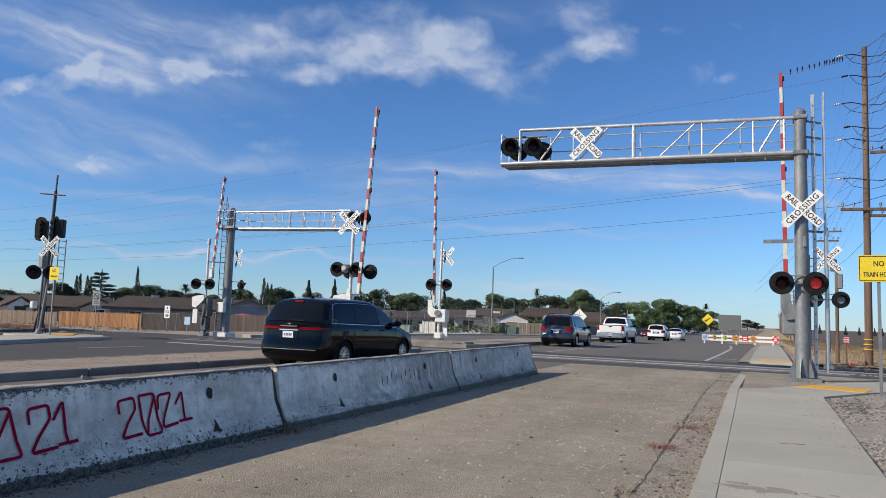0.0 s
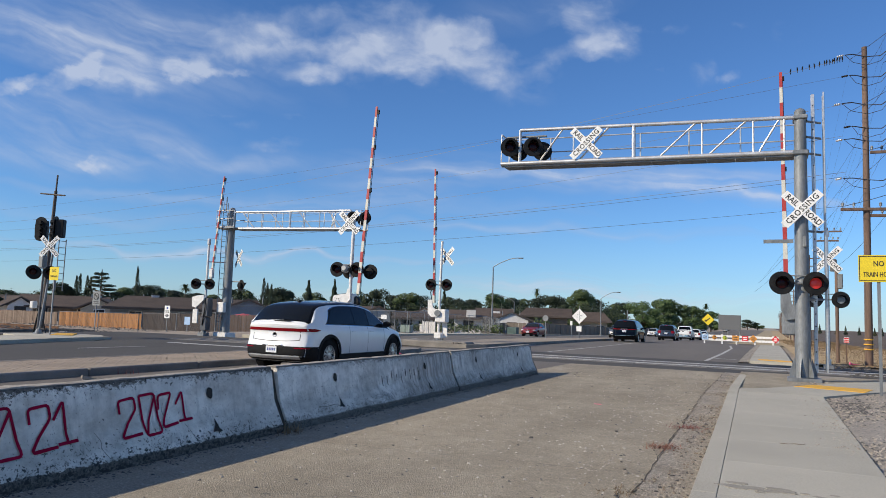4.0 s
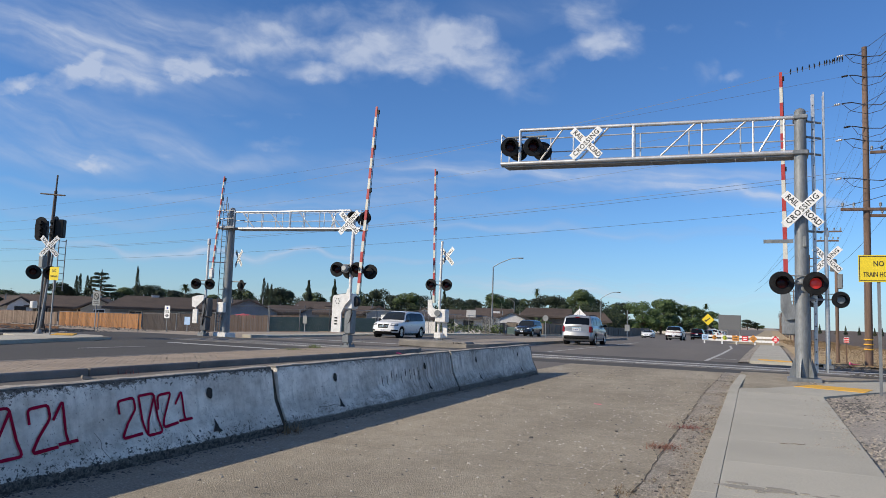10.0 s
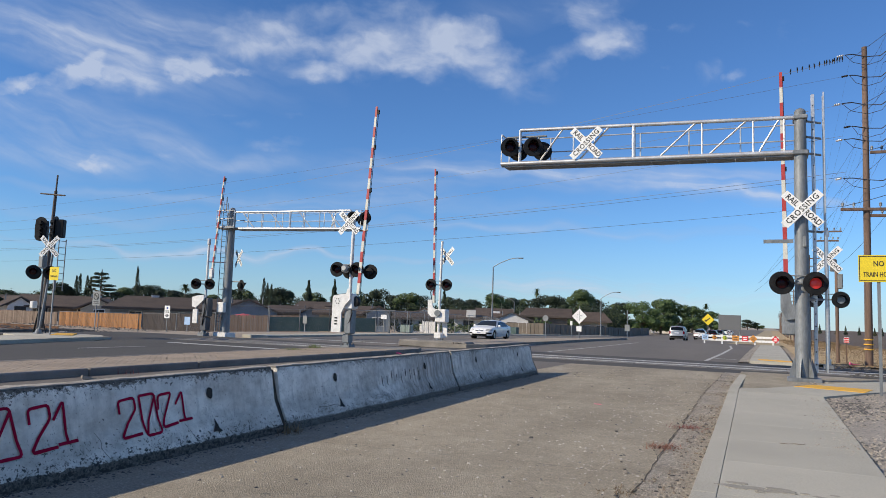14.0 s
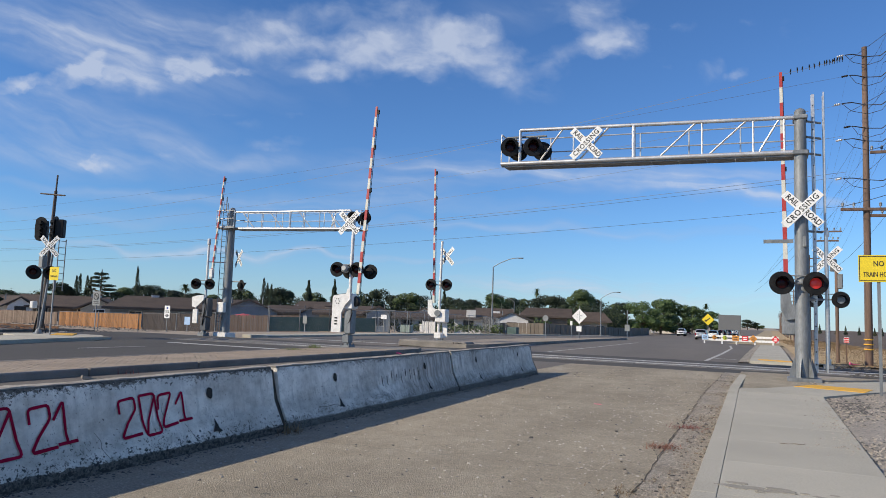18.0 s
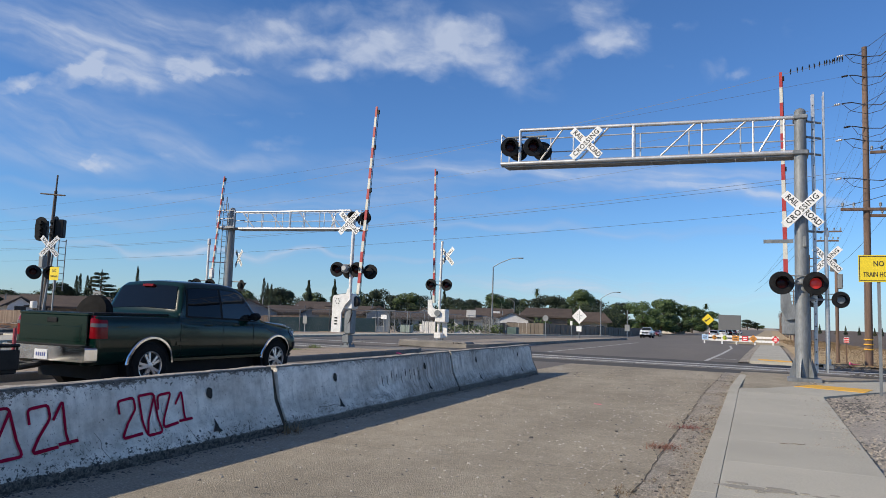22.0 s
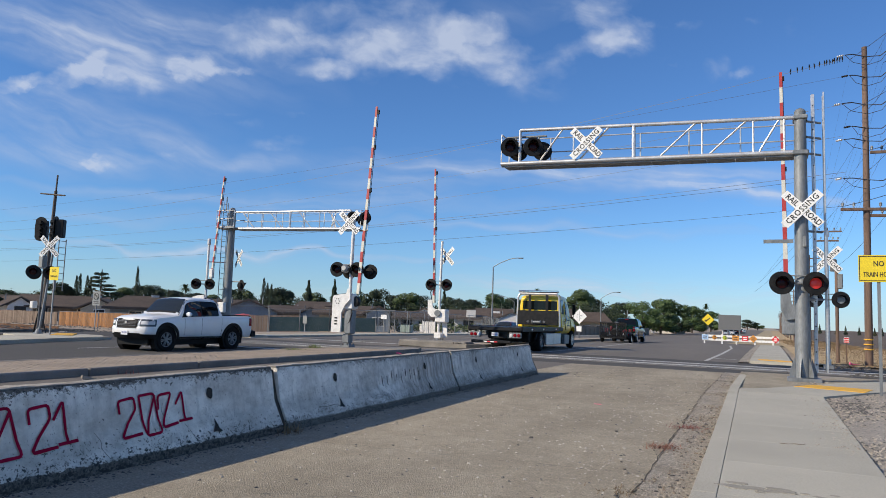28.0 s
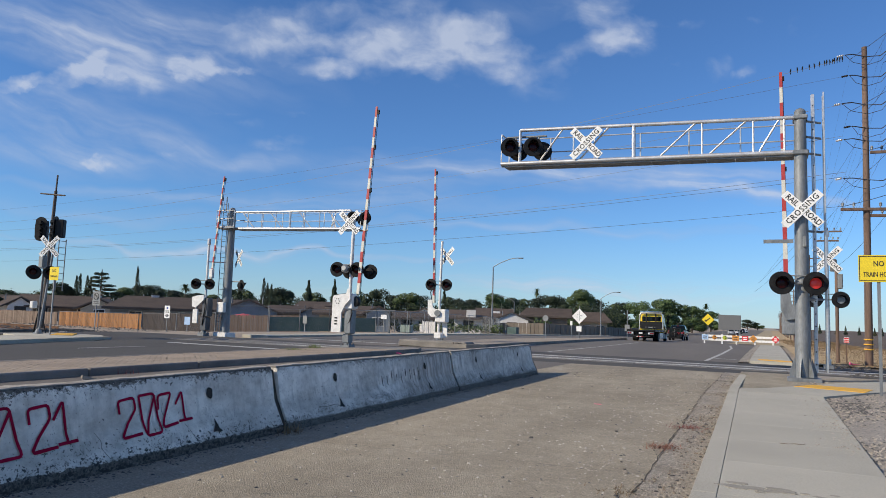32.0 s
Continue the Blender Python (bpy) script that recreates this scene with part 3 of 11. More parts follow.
part("tactile_strip", Shape().slab([(-0.45, 32.3), (0.8, 31.7), (0.8, 32.6), (-0.45, 33.2)], 0, lambda x, y: ground_z(x, y) + 0.085), "tactile", far_walk, "yellow tactile warning strip")

# near median with kerb and brick pavers
median = thing("median_near", "raised median with tan brick pavers and concrete kerb", "median", kind="structure")
MX0, MX1, MY1 = -16.2, -12.3, 25.6
y = -14.0
while y < 23.0:
    for x, h in ((MX1, 0.15), (MX0, 0.05)):
        w = -0.16 if x == MX1 else 0.16
        part("kerb_stone", Shape().box((min(x, x + w), y + 0.006, -0.2), (max(x, x + w), min(y + 3.0, 23.4) - 0.006, h), bevel=0.025), "kerb", median)
    y += 3.0
nose = [(MX1, 23.4), (MX1, 24.6), (-12.6, 25.4), (-13.3, 25.9), (-14.2, 26.0), (-15.2, 25.7), (-15.9, 25.0), (MX0, 24.2), (MX0, 23.4)]
part("kerb_stone", Shape().slab(nose, -0.2, lambda x, y: 0.15 - 0.1 * (MX1 - x) / 3.9), "kerb", median, "rounded kerb nose")
inner = lambda x, y: 0.135 - 0.1 * (MX1 - x) / 3.9
part("paver_bed", Shape().slab([(MX1 - 0.16, -14), (MX1 - 0.16, 24.4), (-13.0, 25.2), (-14.3, 25.6), (-15.4, 25.1), (MX0 + 0.16, 24.0), (MX0 + 0.16, -14)], -0.1, inner), "paver", median, "sandy paver joints")

# pavers in running bond: the nearest ones singly, the rest joined
pav_rng = random.Random(21)
one = Shape().box((-0.098, -0.048, -0.02), (0.0985, 0.0485, 0.003), bevel=0.003).mesh("paver")
single, joined = 0, Shape()
for j in range(190):
    for i in range(18):
        x = MX1 - 0.27 - 0.2 * i - (0.1 if j % 2 else 0)
        y = 4.5 + 0.1 * j
        if x < MX0 + 0.27 or y > 23.3:
            continue
        z = inner(x, y) + pav_rng.uniform(-0.002, 0.002)
        if 7.0 < y < 9.0 and single < 290:
            part("paver", one, "paver", median, at=pose(x, y, z, pav_rng.uniform(-1, 1), 1.47 + pav_rng.uniform(-1, 1), 0))
            single += 1
        else:
            joined.add([(x - 0.097, y - 0.047, z), (x + 0.097, y - 0.047, z + 0.005), (x + 0.097, y + 0.047, z + 0.005), (x - 0.097, y + 0.047, z), (x - 0.094, y - 0.044, z + 0.003), (x + 0.094, y - 0.044, z + 0.008), (x + 0.094, y + 0.044, z + 0.008), (x - 0.094, y + 0.044, z + 0.003)], [(4, 5, 6, 7), (0, 1, 5, 4), (1, 2, 6, 5), (2, 3, 7, 6), (3, 0, 4, 7)])
me = bpy.data.meshes.new("pavers")
me.from_pydata(joined.v, [], joined.f)


def island_tone(name, dark, light):
    """Tone that differs from piece to piece of a joined mesh."""
    m, nt, b = shader(name)
    geo = nt.nodes.new("ShaderNodeNewGeometry")
    base = ramp(nt, noise_of(nt, 0.9, 4, 0.6), [(0.3, dark), (0.7, light)])
    tone = ramp(nt, geo.outputs["Random Per Island"], [(0, (0.93, 0.92, 0.92)), (1, (1.05, 1.05, 1.05))])
    nt.links.new(blend(nt, 1.0, base, tone, "MULTIPLY"), b.inputs["Base Color"])
    b.inputs["Roughness"].default_value = 0.92
    return m


tagged(part("pavers", me, island_tone("brick pavers", (0.235, 0.188, 0.14), (0.325, 0.262, 0.196)), median, "tan brick pavers"), kind="stuff")

# far island beyond the track
island = thing("median_far", "weathered concrete traffic island beyond the tracks", "traffic island", kind="structure")
isl = [(-16.9, 31.6), (-16.4, 31.0), (-12.9, 30.75), (-12.2, 31.4), (-12.0, 38), (-12.4, 56), (-13.2, 74), (-14.4, 75), (-15.4, 74), (-16.6, 50)]
part("kerb", Shape().slab(isl, lambda x, y: ground_z(x, y) - 0.2, lambda x, y: ground_z(x, y) + 0.16), "kerb", island)
part("infill", Shape().slab([(x * 0.985 - 0.22, y * 0.99 + 0.5) for x, y in isl], lambda x, y: ground_z(x, y), lambda x, y: ground_z(x, y) + 0.175), "dirt", island, "dusty dirt infill")
# raised worn block at the island's head
part("head_block", Shape().box((-16.6, 30.9, -0.1), (-13.0, 32.0, 0.24), bevel=0.06), "kerb", island, "chipped concrete head block with faded paint")

letters("H20", 0.3, pose(-13.42, 30.893, 0.1), island, "soot", "painted_letters", 0.9, 1.0, 0.02)

# far side: kerb, sidewalk along the oncoming carriageway
far_side = thing("pavement_opposite", "concrete sidewalk along the far side of the road", "pavement", kind="structure")
for y0, y1 in ((-14, 15.0), (32.2, 130)):
    n = int((y1 - y0) / 3.05)
    for i in range(n):
        a, b = y0 + i * 3.05, y0 + (i + 1) * 3.05 - 0.012
        s = grid([-27.4, -25.6], [a, b], 0.11)
        s.add([(x, yy, z - 0.25) for x, yy, z in s.v], [])
        s.f += [(0, 4, 5, 1), (1, 5, 7, 3), (3, 7, 6, 2), (2, 6, 4, 0)]
        part("slab", s, "concrete", far_side)
edge_x = lambda y: -24.6 - 0.299 * (y - 16.25)
for k in range(5):
    a, b = 13.5 + 1.8 * k, 15.3 + 1.8 * k - 0.012
    part("slab", Shape().slab([(edge_x(a), a), (edge_x(b), b), (-28.3, b), (-28.3, a)], -0.2, lambda x, y: 0.05 - 0.04 * smooth_step(20.0, 22.4, y)), "concrete", far_side)
part("slab", Shape().slab([(-28.31, 19.6), (-28.31, 22.4), (-27.2, 22.45), (-28.0, 23.35), (-31.0, 23.4), (-31.0, 20.6)], -0.2, 0.012), "concrete", far_side, "concrete corner pad")
part("tactile_strip", Shape().slab([(-28.3, 20.9), (-27.7, 21.5), (-29.2, 22.9), (-29.9, 22.4)], -0.1, 0.056), "tactile", far_side, "yellow tactile warning strip")

# painted lines
lines = thing("road_markings", "worn white painted road lines", "road marking", kind="structure")


def stripe(pts, w, dz=0.006):
    s = Shape()
    for (ax, ay), (bx, by) in zip(pts, pts[1:]):
        d = Vector((bx - ax, by - ay, 0)).normalized()
        nx, ny = -d.y * w / 2, d.x * w / 2
        s.add([(ax + nx, ay + ny, ground_z(ax, ay) + dz), (bx + nx, by + ny, ground_z(bx, by) + dz), (bx - nx, by - ny, ground_z(bx, by) + dz), (ax - nx, ay - ny, ground_z(ax, ay) + dz)], [(0, 1, 2, 3)])
    part("stripe", s, "line_white", lines)


stripe([(-9.05, 30.9), (-8.95, 40), (-9.2, 50), (-9.5, 58)], 0.13)
stripe([(-2.35, 30.6), (-2.25, 40), (-2.35, 52), (-2.9, 62)], 0.16)
stripe([(-2.2, 33.2), (-1.3, 33.2)], 0.2)
for k in range(6):
    stripe([(-21.6, 2 + 7.5 * k), (-21.6, 5 + 7.5 * k)] if 2 + 7.5 * k < 20 else [(-21.6, 33 + 9 * (k - 3)), (-21.6, 36 + 9 * (k - 3))], 0.12)
stripe([(-24.1, -10), (-24.1, 13)], 0.1)
stripe([(-12.1, 31), (-11.9, 38)], 0.1)
stripe([(-23.5, 23.0), (-16.6, 23.0)], 0.5)
stripe([(-25.4, 33.0), (-17.4, 33.0)], 0.5)

def gutter_spot(spread, far=20.0):
    """Places along the gutter, heaped in patches against the kerb and thinning onto the lane."""
    def pick(r):
        while True:
            y = 2 + far * r.random() ** 1.25
            x = kerb_x(y) - 0.2 - abs(r.gauss(0, spread))
            if noise.noise(Vector((x * 1.6, y * 1.1, 4.0))) + 0.55 * (x - kerb_x(y) + 0.45) > r.uniform(-0.35, 0.35):
                return x, y, 0.008
    return pick


scatter("gutter_gravel", "loose pale gravel and grit along the gutter", 1500, gutter_spot(0.26), 0.024, "stone", 1)
scatter("gutter_gravel_dark", "dark grit among the gutter gravel", 500, gutter_spot(0.3), 0.024, "stone_dark", 2)
scatter("gutter_gravel_brown", "brown clods and grit in the gutter silt", 800, gutter_spot(0.28), 0.024, "clod", 12)
scatter("lane_gravel", "scattered pebbles over the closed lane", 1000, lambda r: (r.uniform(-5.2, -1.1), 2.5 + 20 * r.random() ** 1.3, 0.0), 0.017, "stone_pale", 3, 0.7)
scatter("lane_gravel_edge", "pebbles spread over the lane beside the gutter", 480, lambda r: (-1.0 - abs(r.gauss(0, 0.8)), 6 + 13 * r.random(), 0.0), 0.02, "stone_pale", 13, 0.7)
scatter("lane_gravel_dark", "dark pebbles over the closed lane", 420, lambda r: (r.uniform(-5.2, -1.1), 2.5 + 20 * r.random() ** 1.3, 0.0), 0.02, "stone_dark", 4)
scatter("lane_stones", "larger dark stones lying on the closed lane", 90, lambda r: (r.uniform(-5.0, -1.2), 6 + 16 * r.random(), 0.0), 0.03, "stone_dark", 16, 0.6)
scatter("barrier_grit", "dark grit gathered along the barrier's foot", 1300, lambda r: (lambda y: (-4.97 - 0.0325 * y + abs(r.gauss(0, 0.1)), y, 0.0))(3 + 15 * r.random() ** 1.3), 0.014, "stone_dark", 14)
scatter("sidewalk_spill", "dark broken stones heaped beside the ramp corner", 200, lambda r: (1.35 + r.gauss(0, 0.28), 14.7 + r.gauss(0, 0.7), 0.07), 0.036, "stone_dark", 15)
scatter("verge_gravel", "loose gravel on the verge", 6500, lambda r: (0.93 + 5 * r.random() ** 1.6, 6 + 16 * r.random(), 0.07), 0.022, "stone", 5)
scatter("verge_gravel_dark", "dark crushed stones on the verge", 1500, lambda r: (0.95 + 5 * r.random() ** 1.6, 7 + 13 * r.random() ** 0.7, 0.07), 0.028, "stone_dark", 6)
scatter("sidewalk_gravel", "gravel washed onto the sidewalk", 260, lambda r: (0.95 - abs(r.gauss(0, 0.25)), r.uniform(9, 15.5), SW), 0.02, "gravel_base", 7)
scatter("ballast_stones", "dark ballast stones beside the rails", 2200, lambda r: (r.choice((r.uniform(2.2, 9), r.uniform(-44, -30))), r.choice((r.uniform(24.2, 26.2), r.uniform(28, 31.5))), 0.06), 0.07, "stone_dark", 8)

# ---- concrete barrier ----
def barrier_material(name, loss, crisp=0.015, streaks=0.45, core=((0.028, 0.025, 0.021), (0.17, 0.15, 0.125)), chips=0.0, tone=1.0, soiled=None):
    """loss: how far the paint is gone from the foot of the barrier."""
    m, nt, b = shader(name)
    tc = nt.nodes.new("ShaderNodeTexCoord")
    sep = nt.nodes.new("ShaderNodeSeparateXYZ")
    nt.links.new(tc.outputs["Object"], sep.inputs[0])
    info = nt.nodes.new("ShaderNodeObjectInfo")
    place = nt.nodes.new("ShaderNodeVectorMath")
    nt.links.new(tc.outputs["Object"], place.inputs[0])
    nt.links.new(info.outputs["Location"], place.inputs[1])

    def nz(scale, detail, rough, stretch=(1, 1, 1)):
        mp = nt.nodes.new("ShaderNodeMapping")
        mp.inputs["Scale"].default_value = stretch
        nt.links.new(place.outputs[0], mp.inputs[0])
        n = nt.nodes.new("ShaderNodeTexNoise")
        n.inputs["Scale"].default_value, n.inputs["Detail"].default_value, n.inputs["Roughness"].default_value = scale, detail, rough
        nt.links.new(mp.outputs[0], n.inputs[0])
        return n.outputs["Fac"]
    stain = nz(1.3, 5, 0.65, (1, 0.7, 1.2))
    patch = nz(2.6, 5, 0.6, (1, 0.7, 1.5))
    fine = nz(26, 11, 0.72, (1, 0.8, 1.2))
    grit = nz(110, 3, 0.6)
    speck = nz(58, 4, 0.6, (1, 1.1, 0.8))
    drip = nz(9, 4, 0.6, (1, 1.6, 0.12))
    white = ramp(nt, stain, [(0.3, (0.5, 0.475, 0.425)), (0.6, (0.87, 0.84, 0.77))])
    smudge = nz(6.5, 6, 0.68, (1, 0.8, 1))
    white = blend(nt, 0.85, white, ramp(nt, smudge, [(0.32, (0.68, 0.67, 0.65)), (0.56, (1.04, 1.04, 1.04))]), "MULTIPLY")
    white = blend(nt, 1.0, white, (tone, tone * 0.985, tone * 0.965), "MULTIPLY")
    white = blend(nt, 0.5, white, ramp(nt, grit, [(0.3, (0.8, 0.8, 0.8)), (0.65, (1.08, 1.08, 1.08))]), "MULTIPLY")
    bare = ramp(nt, fine, [(0.35, core[0]), (0.7, core[1])])
    # paint lost low down, along the top edge and in patches
    def rng(src, a, b_, c, d):
        r = nt.nodes.new("ShaderNodeMapRange")
        for i, v in enumerate((a, b_, c, d)):
            r.inputs[i + 1].default_value = v
        nt.links.new(src, r.inputs[0])
        return r.outputs[0]
    def math_of(op, x, y_):
        n = nt.nodes.new("ShaderNodeMath")
        n.operation = op
        for s, v in zip(n.inputs, (x, y_)):
            if hasattr(v, "is_linked"):
                nt.links.new(v, s)
            else:
                s.default_value = v
        return n.outputs[0]
    low = rng(sep.outputs[2], 0.04, 0.36, loss, 0.0)
    top = rng(sep.outputs[2], 0.62, 0.735, 0.0, 0.22)
    plinth = rng(sep.outputs[2], 0.035, 0.1, 0.4, 0.0)
    rim = rng(sep.outputs[2], 0.73, 0.75, 0.0, 0.5)
    grime = math_of("MULTIPLY", rng(sep.outputs[2], 0.42, 0.1, 0.0, 1.0), rng(patch, 0.38, 0.66, 0.0, 0.6))
    white = blend(nt, grime, white, (0.24, 0.225, 0.195))
    white = blend(nt, math_of("MULTIPLY", rng(drip, 0.5, 0.7, 0.0, streaks), rng(patch, 0.4, 0.6, 0.3, 1.0)), white, (0.2, 0.185, 0.16))
    if soiled is not None:
        soil = math_of("MULTIPLY", rng(math_of("ADD", sep.outputs[1], patch), soiled, soiled + 1.3, 0.0, 1.0), rng(drip, 0.34, 0.6, 0.4, 0.95))
        white = blend(nt, soil, white, (0.3, 0.275, 0.24))
    wear = math_of("ADD", math_of("ADD", math_of("ADD", low, plinth), math_of("ADD", top, rim)), math_of("ADD", math_of("MULTIPLY", fine, 0.62), math_of("MULTIPLY", patch, 0.42)))
    col = blend(nt, ramp(nt, wear, [(0.7 - crisp, (0, 0, 0)), (0.7 + crisp * 2, (1, 1, 1))]), white, bare)
    gather = math_of("ADD", rng(sep.outputs[2], 0.06, 0.32, 0.1, 0.0), rng(sep.outputs[2], 0.6, 0.74, 0.0, 0.07))
    pock = math_of("ADD", math_of("ADD", speck, gather), math_of("MULTIPLY", math_of("SUBTRACT", patch, 0.5), 0.25))
    col = blend(nt, ramp(nt, pock, [(0.665, (0, 0, 0)), (0.68, (0.92, 0.92, 0.92))]), col, (0.045, 0.04, 0.035))
    flake = math_of("ADD", nz(24, 6, 0.66, (1, 0.9, 1.2)), math_of("ADD", rng(sep.outputs[2], 0.06, 0.36, chips, 0.0), rng(sep.outputs[2], 0.6, 0.74, 0.0, chips * 0.9)))
    col = blend(nt, ramp(nt, flake, [(0.69, (0, 0, 0)), (0.705, (0.95, 0.95, 0.95))]), col, (0.03, 0.027, 0.024))
    crown = rng(sep.outputs[2], 0.742, 0.75, 0.0, 1.0)
    col = blend(nt, crown, col, ramp(nt, fine, [(0.35, (0.24, 0.21, 0.17)), (0.65, (0.46, 0.41, 0.34))]))
    nt.links.new(col, b.inputs["Base Color"])
    b.inputs["Roughness"].default_value = 0.85
    bp = nt.nodes.new("ShaderNodeBump")
    bp.inputs["Strength"].default_value, bp.inputs["Distance"].default_value = 0.5, 0.012
    nt.links.new(math_of("ADD", math_of("MULTIPLY", wear, -1.0), math_of("MULTIPLY", grit, 0.3)), bp.inputs["Height"])
    nt.links.new(bp.outputs[0], b.inputs["Normal"])
    return m


MAT["barrier"] = barrier_material("chipped white painted concrete", 0.16, 0.02, 0.45, ((0.045, 0.04, 0.034), (0.2, 0.178, 0.148)), 0.15)
MAT["barrier_mid"] = barrier_material("white paint soiled towards one end", 0.22, 0.05, 0.4, ((0.07, 0.062, 0.052), (0.23, 0.205, 0.17)), 0.08, 1.0, 0.6)
MAT["barrier_bare"] = barrier_material("white paint worn to bare concrete", 0.3, 0.07, 0.85, ((0.07, 0.062, 0.052), (0.23, 0.205, 0.17)), 0.05, 0.86)
PROFILE = [(0.30, 0.0), (0.30, 0.075), (0.285, 0.10), (0.175, 0.315), (0.155, 0.36), (0.085, 0.72), (0.06, 0.755)]


def barrier_face(z):
    """Half width of the barrier at height z."""
    for (a, h0), (b, h1) in zip(PROFILE[1:], PROFILE[2:]):
        if z <= h1:
            return a + (b - a) * (z - h0) / (h1 - h0)
    return 0.06


def barrier_segment(length, seed):
    rng = random.Random(seed)
    n = int(length / 0.09)
    ring = [(w, z) for w, z in PROFILE] + [(-w, z) for w, z in reversed(PROFILE)]
    vs, k = [], len(ring)
    for j in range(n + 1):
        y = -length / 2 + length * j / n
        end = min(j, n - j)
        for i, (w, z) in enumerate(ring):
            q = noise.fractal(Vector((w * 3 + seed, y * 2.2, z * 3)), 0.7, 2.0, 4)
            r = 0.008 * q
            if 5 <= i <= 8:
                r += 0.014 * min(0, noise.noise(Vector((seed, y * 5, i * 0.1))) + 0.1)
            if i in (1, 2, 11, 12):
                r += 0.02 * min(0, noise.noise(Vector((seed + 9, y * 4, 0))))
            shrink = 0.965 if end == 0 else 1.0
            vs.append((w * shrink + math.copysign(r, w), y, max(0, z + (r if i in (5, 6, 7, 8) else 0))))
    fs = [(j * k + i, j * k + (i + 1) % k, (j + 1) * k + (i + 1) % k, (j + 1) * k + i) for j in range(n) for i in range(k)]
    fs += [tuple(range(k)), tuple(range(n * k + k - 1, n * k - 1, -1))]
    return Shape().add(vs, fs)


def on_face(u, z, proud=0.004):
    return Vector((barrier_face(z) + proud, u, z))


def barrier(x, y, turn, length, seed, label):
    t = thing("concrete_barrier", label, "road barrier", pose(x, y, 0, 0, 0, turn), "row of concrete barriers")
    part("body", barrier_segment(length, seed), {13: "barrier_mid", 14: "barrier_bare"}.get(seed, "barrier"), t, smooth=True)
    # slots and notches are not cut: flat dark patches carry their shade
    for u in (-length * 0.27, length * (0.31 if seed == 12 else 0.27)):
        slot = Shape()
        k = 18
        for h, r, zz in ((0.045, 0.06, 0.54),):
            rough = lambda i: 1 + 0.35 * noise.noise(Vector((seed * 3.1 + u, i * 1.7, 0.5)))
            ring = [on_face(u + h * rough(i) * math.cos(2 * math.pi * i / k), zz + r * rough(i + 40) * math.sin(2 * math.pi * i / k), 0.013) for i in range(k)]
            slot.add(ring + [on_face(u, zz, 0.014)], [(i, (i + 1) % k, k) for i in range(k)])
        part("lifting_slot", slot, "soot", t, "worn lifting slot, its shade painted on")
        sc = Shape().add([on_face(u + dx, dz, 0.012) for dx, dz in ((0.01, 0.285), (0.0, 0.23), (-0.02, 0.2), (-0.055, 0.155), (-0.01, 0.16), (0.03, 0.145), (0.085, 0.15), (0.045, 0.185), (0.035, 0.225), (0.022, 0.26))], [tuple(range(10))])
        part("scupper", sc, "soot", t, "drainage notch, its shade painted on")
    # dark slice set in the joint carries the gap's shade, roughened like rubble
    gap = Shape()
    rows = 9
    for j in range(rows + 1):
        y = length / 2 - 0.02 + 0.15 * j / rows
        for sg in (1, -1):
            for w, z in PROFILE if sg > 0 else reversed(PROFILE):
                q = noise.noise(Vector((z * 9 + seed, j * 0.9, sg)))
                gap.v.append((sg * max(0.01, w - 0.03 + 0.022 * q), y, max(0, min(z, 0.7 + 0.04 * q))))
    k = 2 * len(PROFILE)
    gap.f = [(j * k + i, j * k + (i + 1) % k, (j + 1) * k + (i + 1) % k, (j + 1) * k + i) for j in range(rows) for i in range(k)] + [tuple(range(k)), tuple(range(rows * k + k - 1, rows * k - 1, -1))]
    part("joint_filler", gap, "joint_dirt", t, "dark filler for the joint's shade and rubble")
    loop = Shape().tube([(0.0, length / 2, 0.62), (0.05, length / 2 + 0.035, 0.6), (0.0, length / 2 + 0.05, 0.56), (-0.04, length / 2 + 0.03, 0.6), (0, length / 2, 0.62)], 0.014)
    part("joint_loop", loop, "rail_rust", t, "rusty joint loop")
    return t


BAR = []
for i, (ya, yb) in enumerate(((-4.72, 1.02), (1.08, 6.93), (7.02, 12.61), (12.69, 18.15))):
    yc = (ya + yb) / 2
    BAR.append(barrier(-5.29 - 0.0325 * yc, yc, 1.86 + (0.25, -0.15, 0.3, -0.3)[i], yb - ya, 11 + i, "weathered white concrete road barrier" + (" with red spray-painted digits" if i == 1 else " with chipped stained base")))

# spray-painted digits: strokes in a unit box (u along, v up)
GLYPH = {
    "2": [[(0.05, 0.62), (0.0, 0.95), (0.72, 1.0), (0.78, 0.7), (0.0, 0.03), (0.95, 0.08)]],
    "0": [[(0.0, 0.97), (0.72, 1.0), (0.95, 0.03), (0.18, 0.0), (0.0, 0.97)], [(0.22, 0.05), (0.75, 0.95)]],
    "Z": [[(0.0, 0.55), (0.0, 0.95), (0.75, 1.0), (0.12, 0.05), (1.0, 0.12)]],
    "1": [[(0.0, 0.58), (0.45, 1.0), (0.55, 0.06)], [(0.1, 0.05), (1.0, 0.08)]],
}


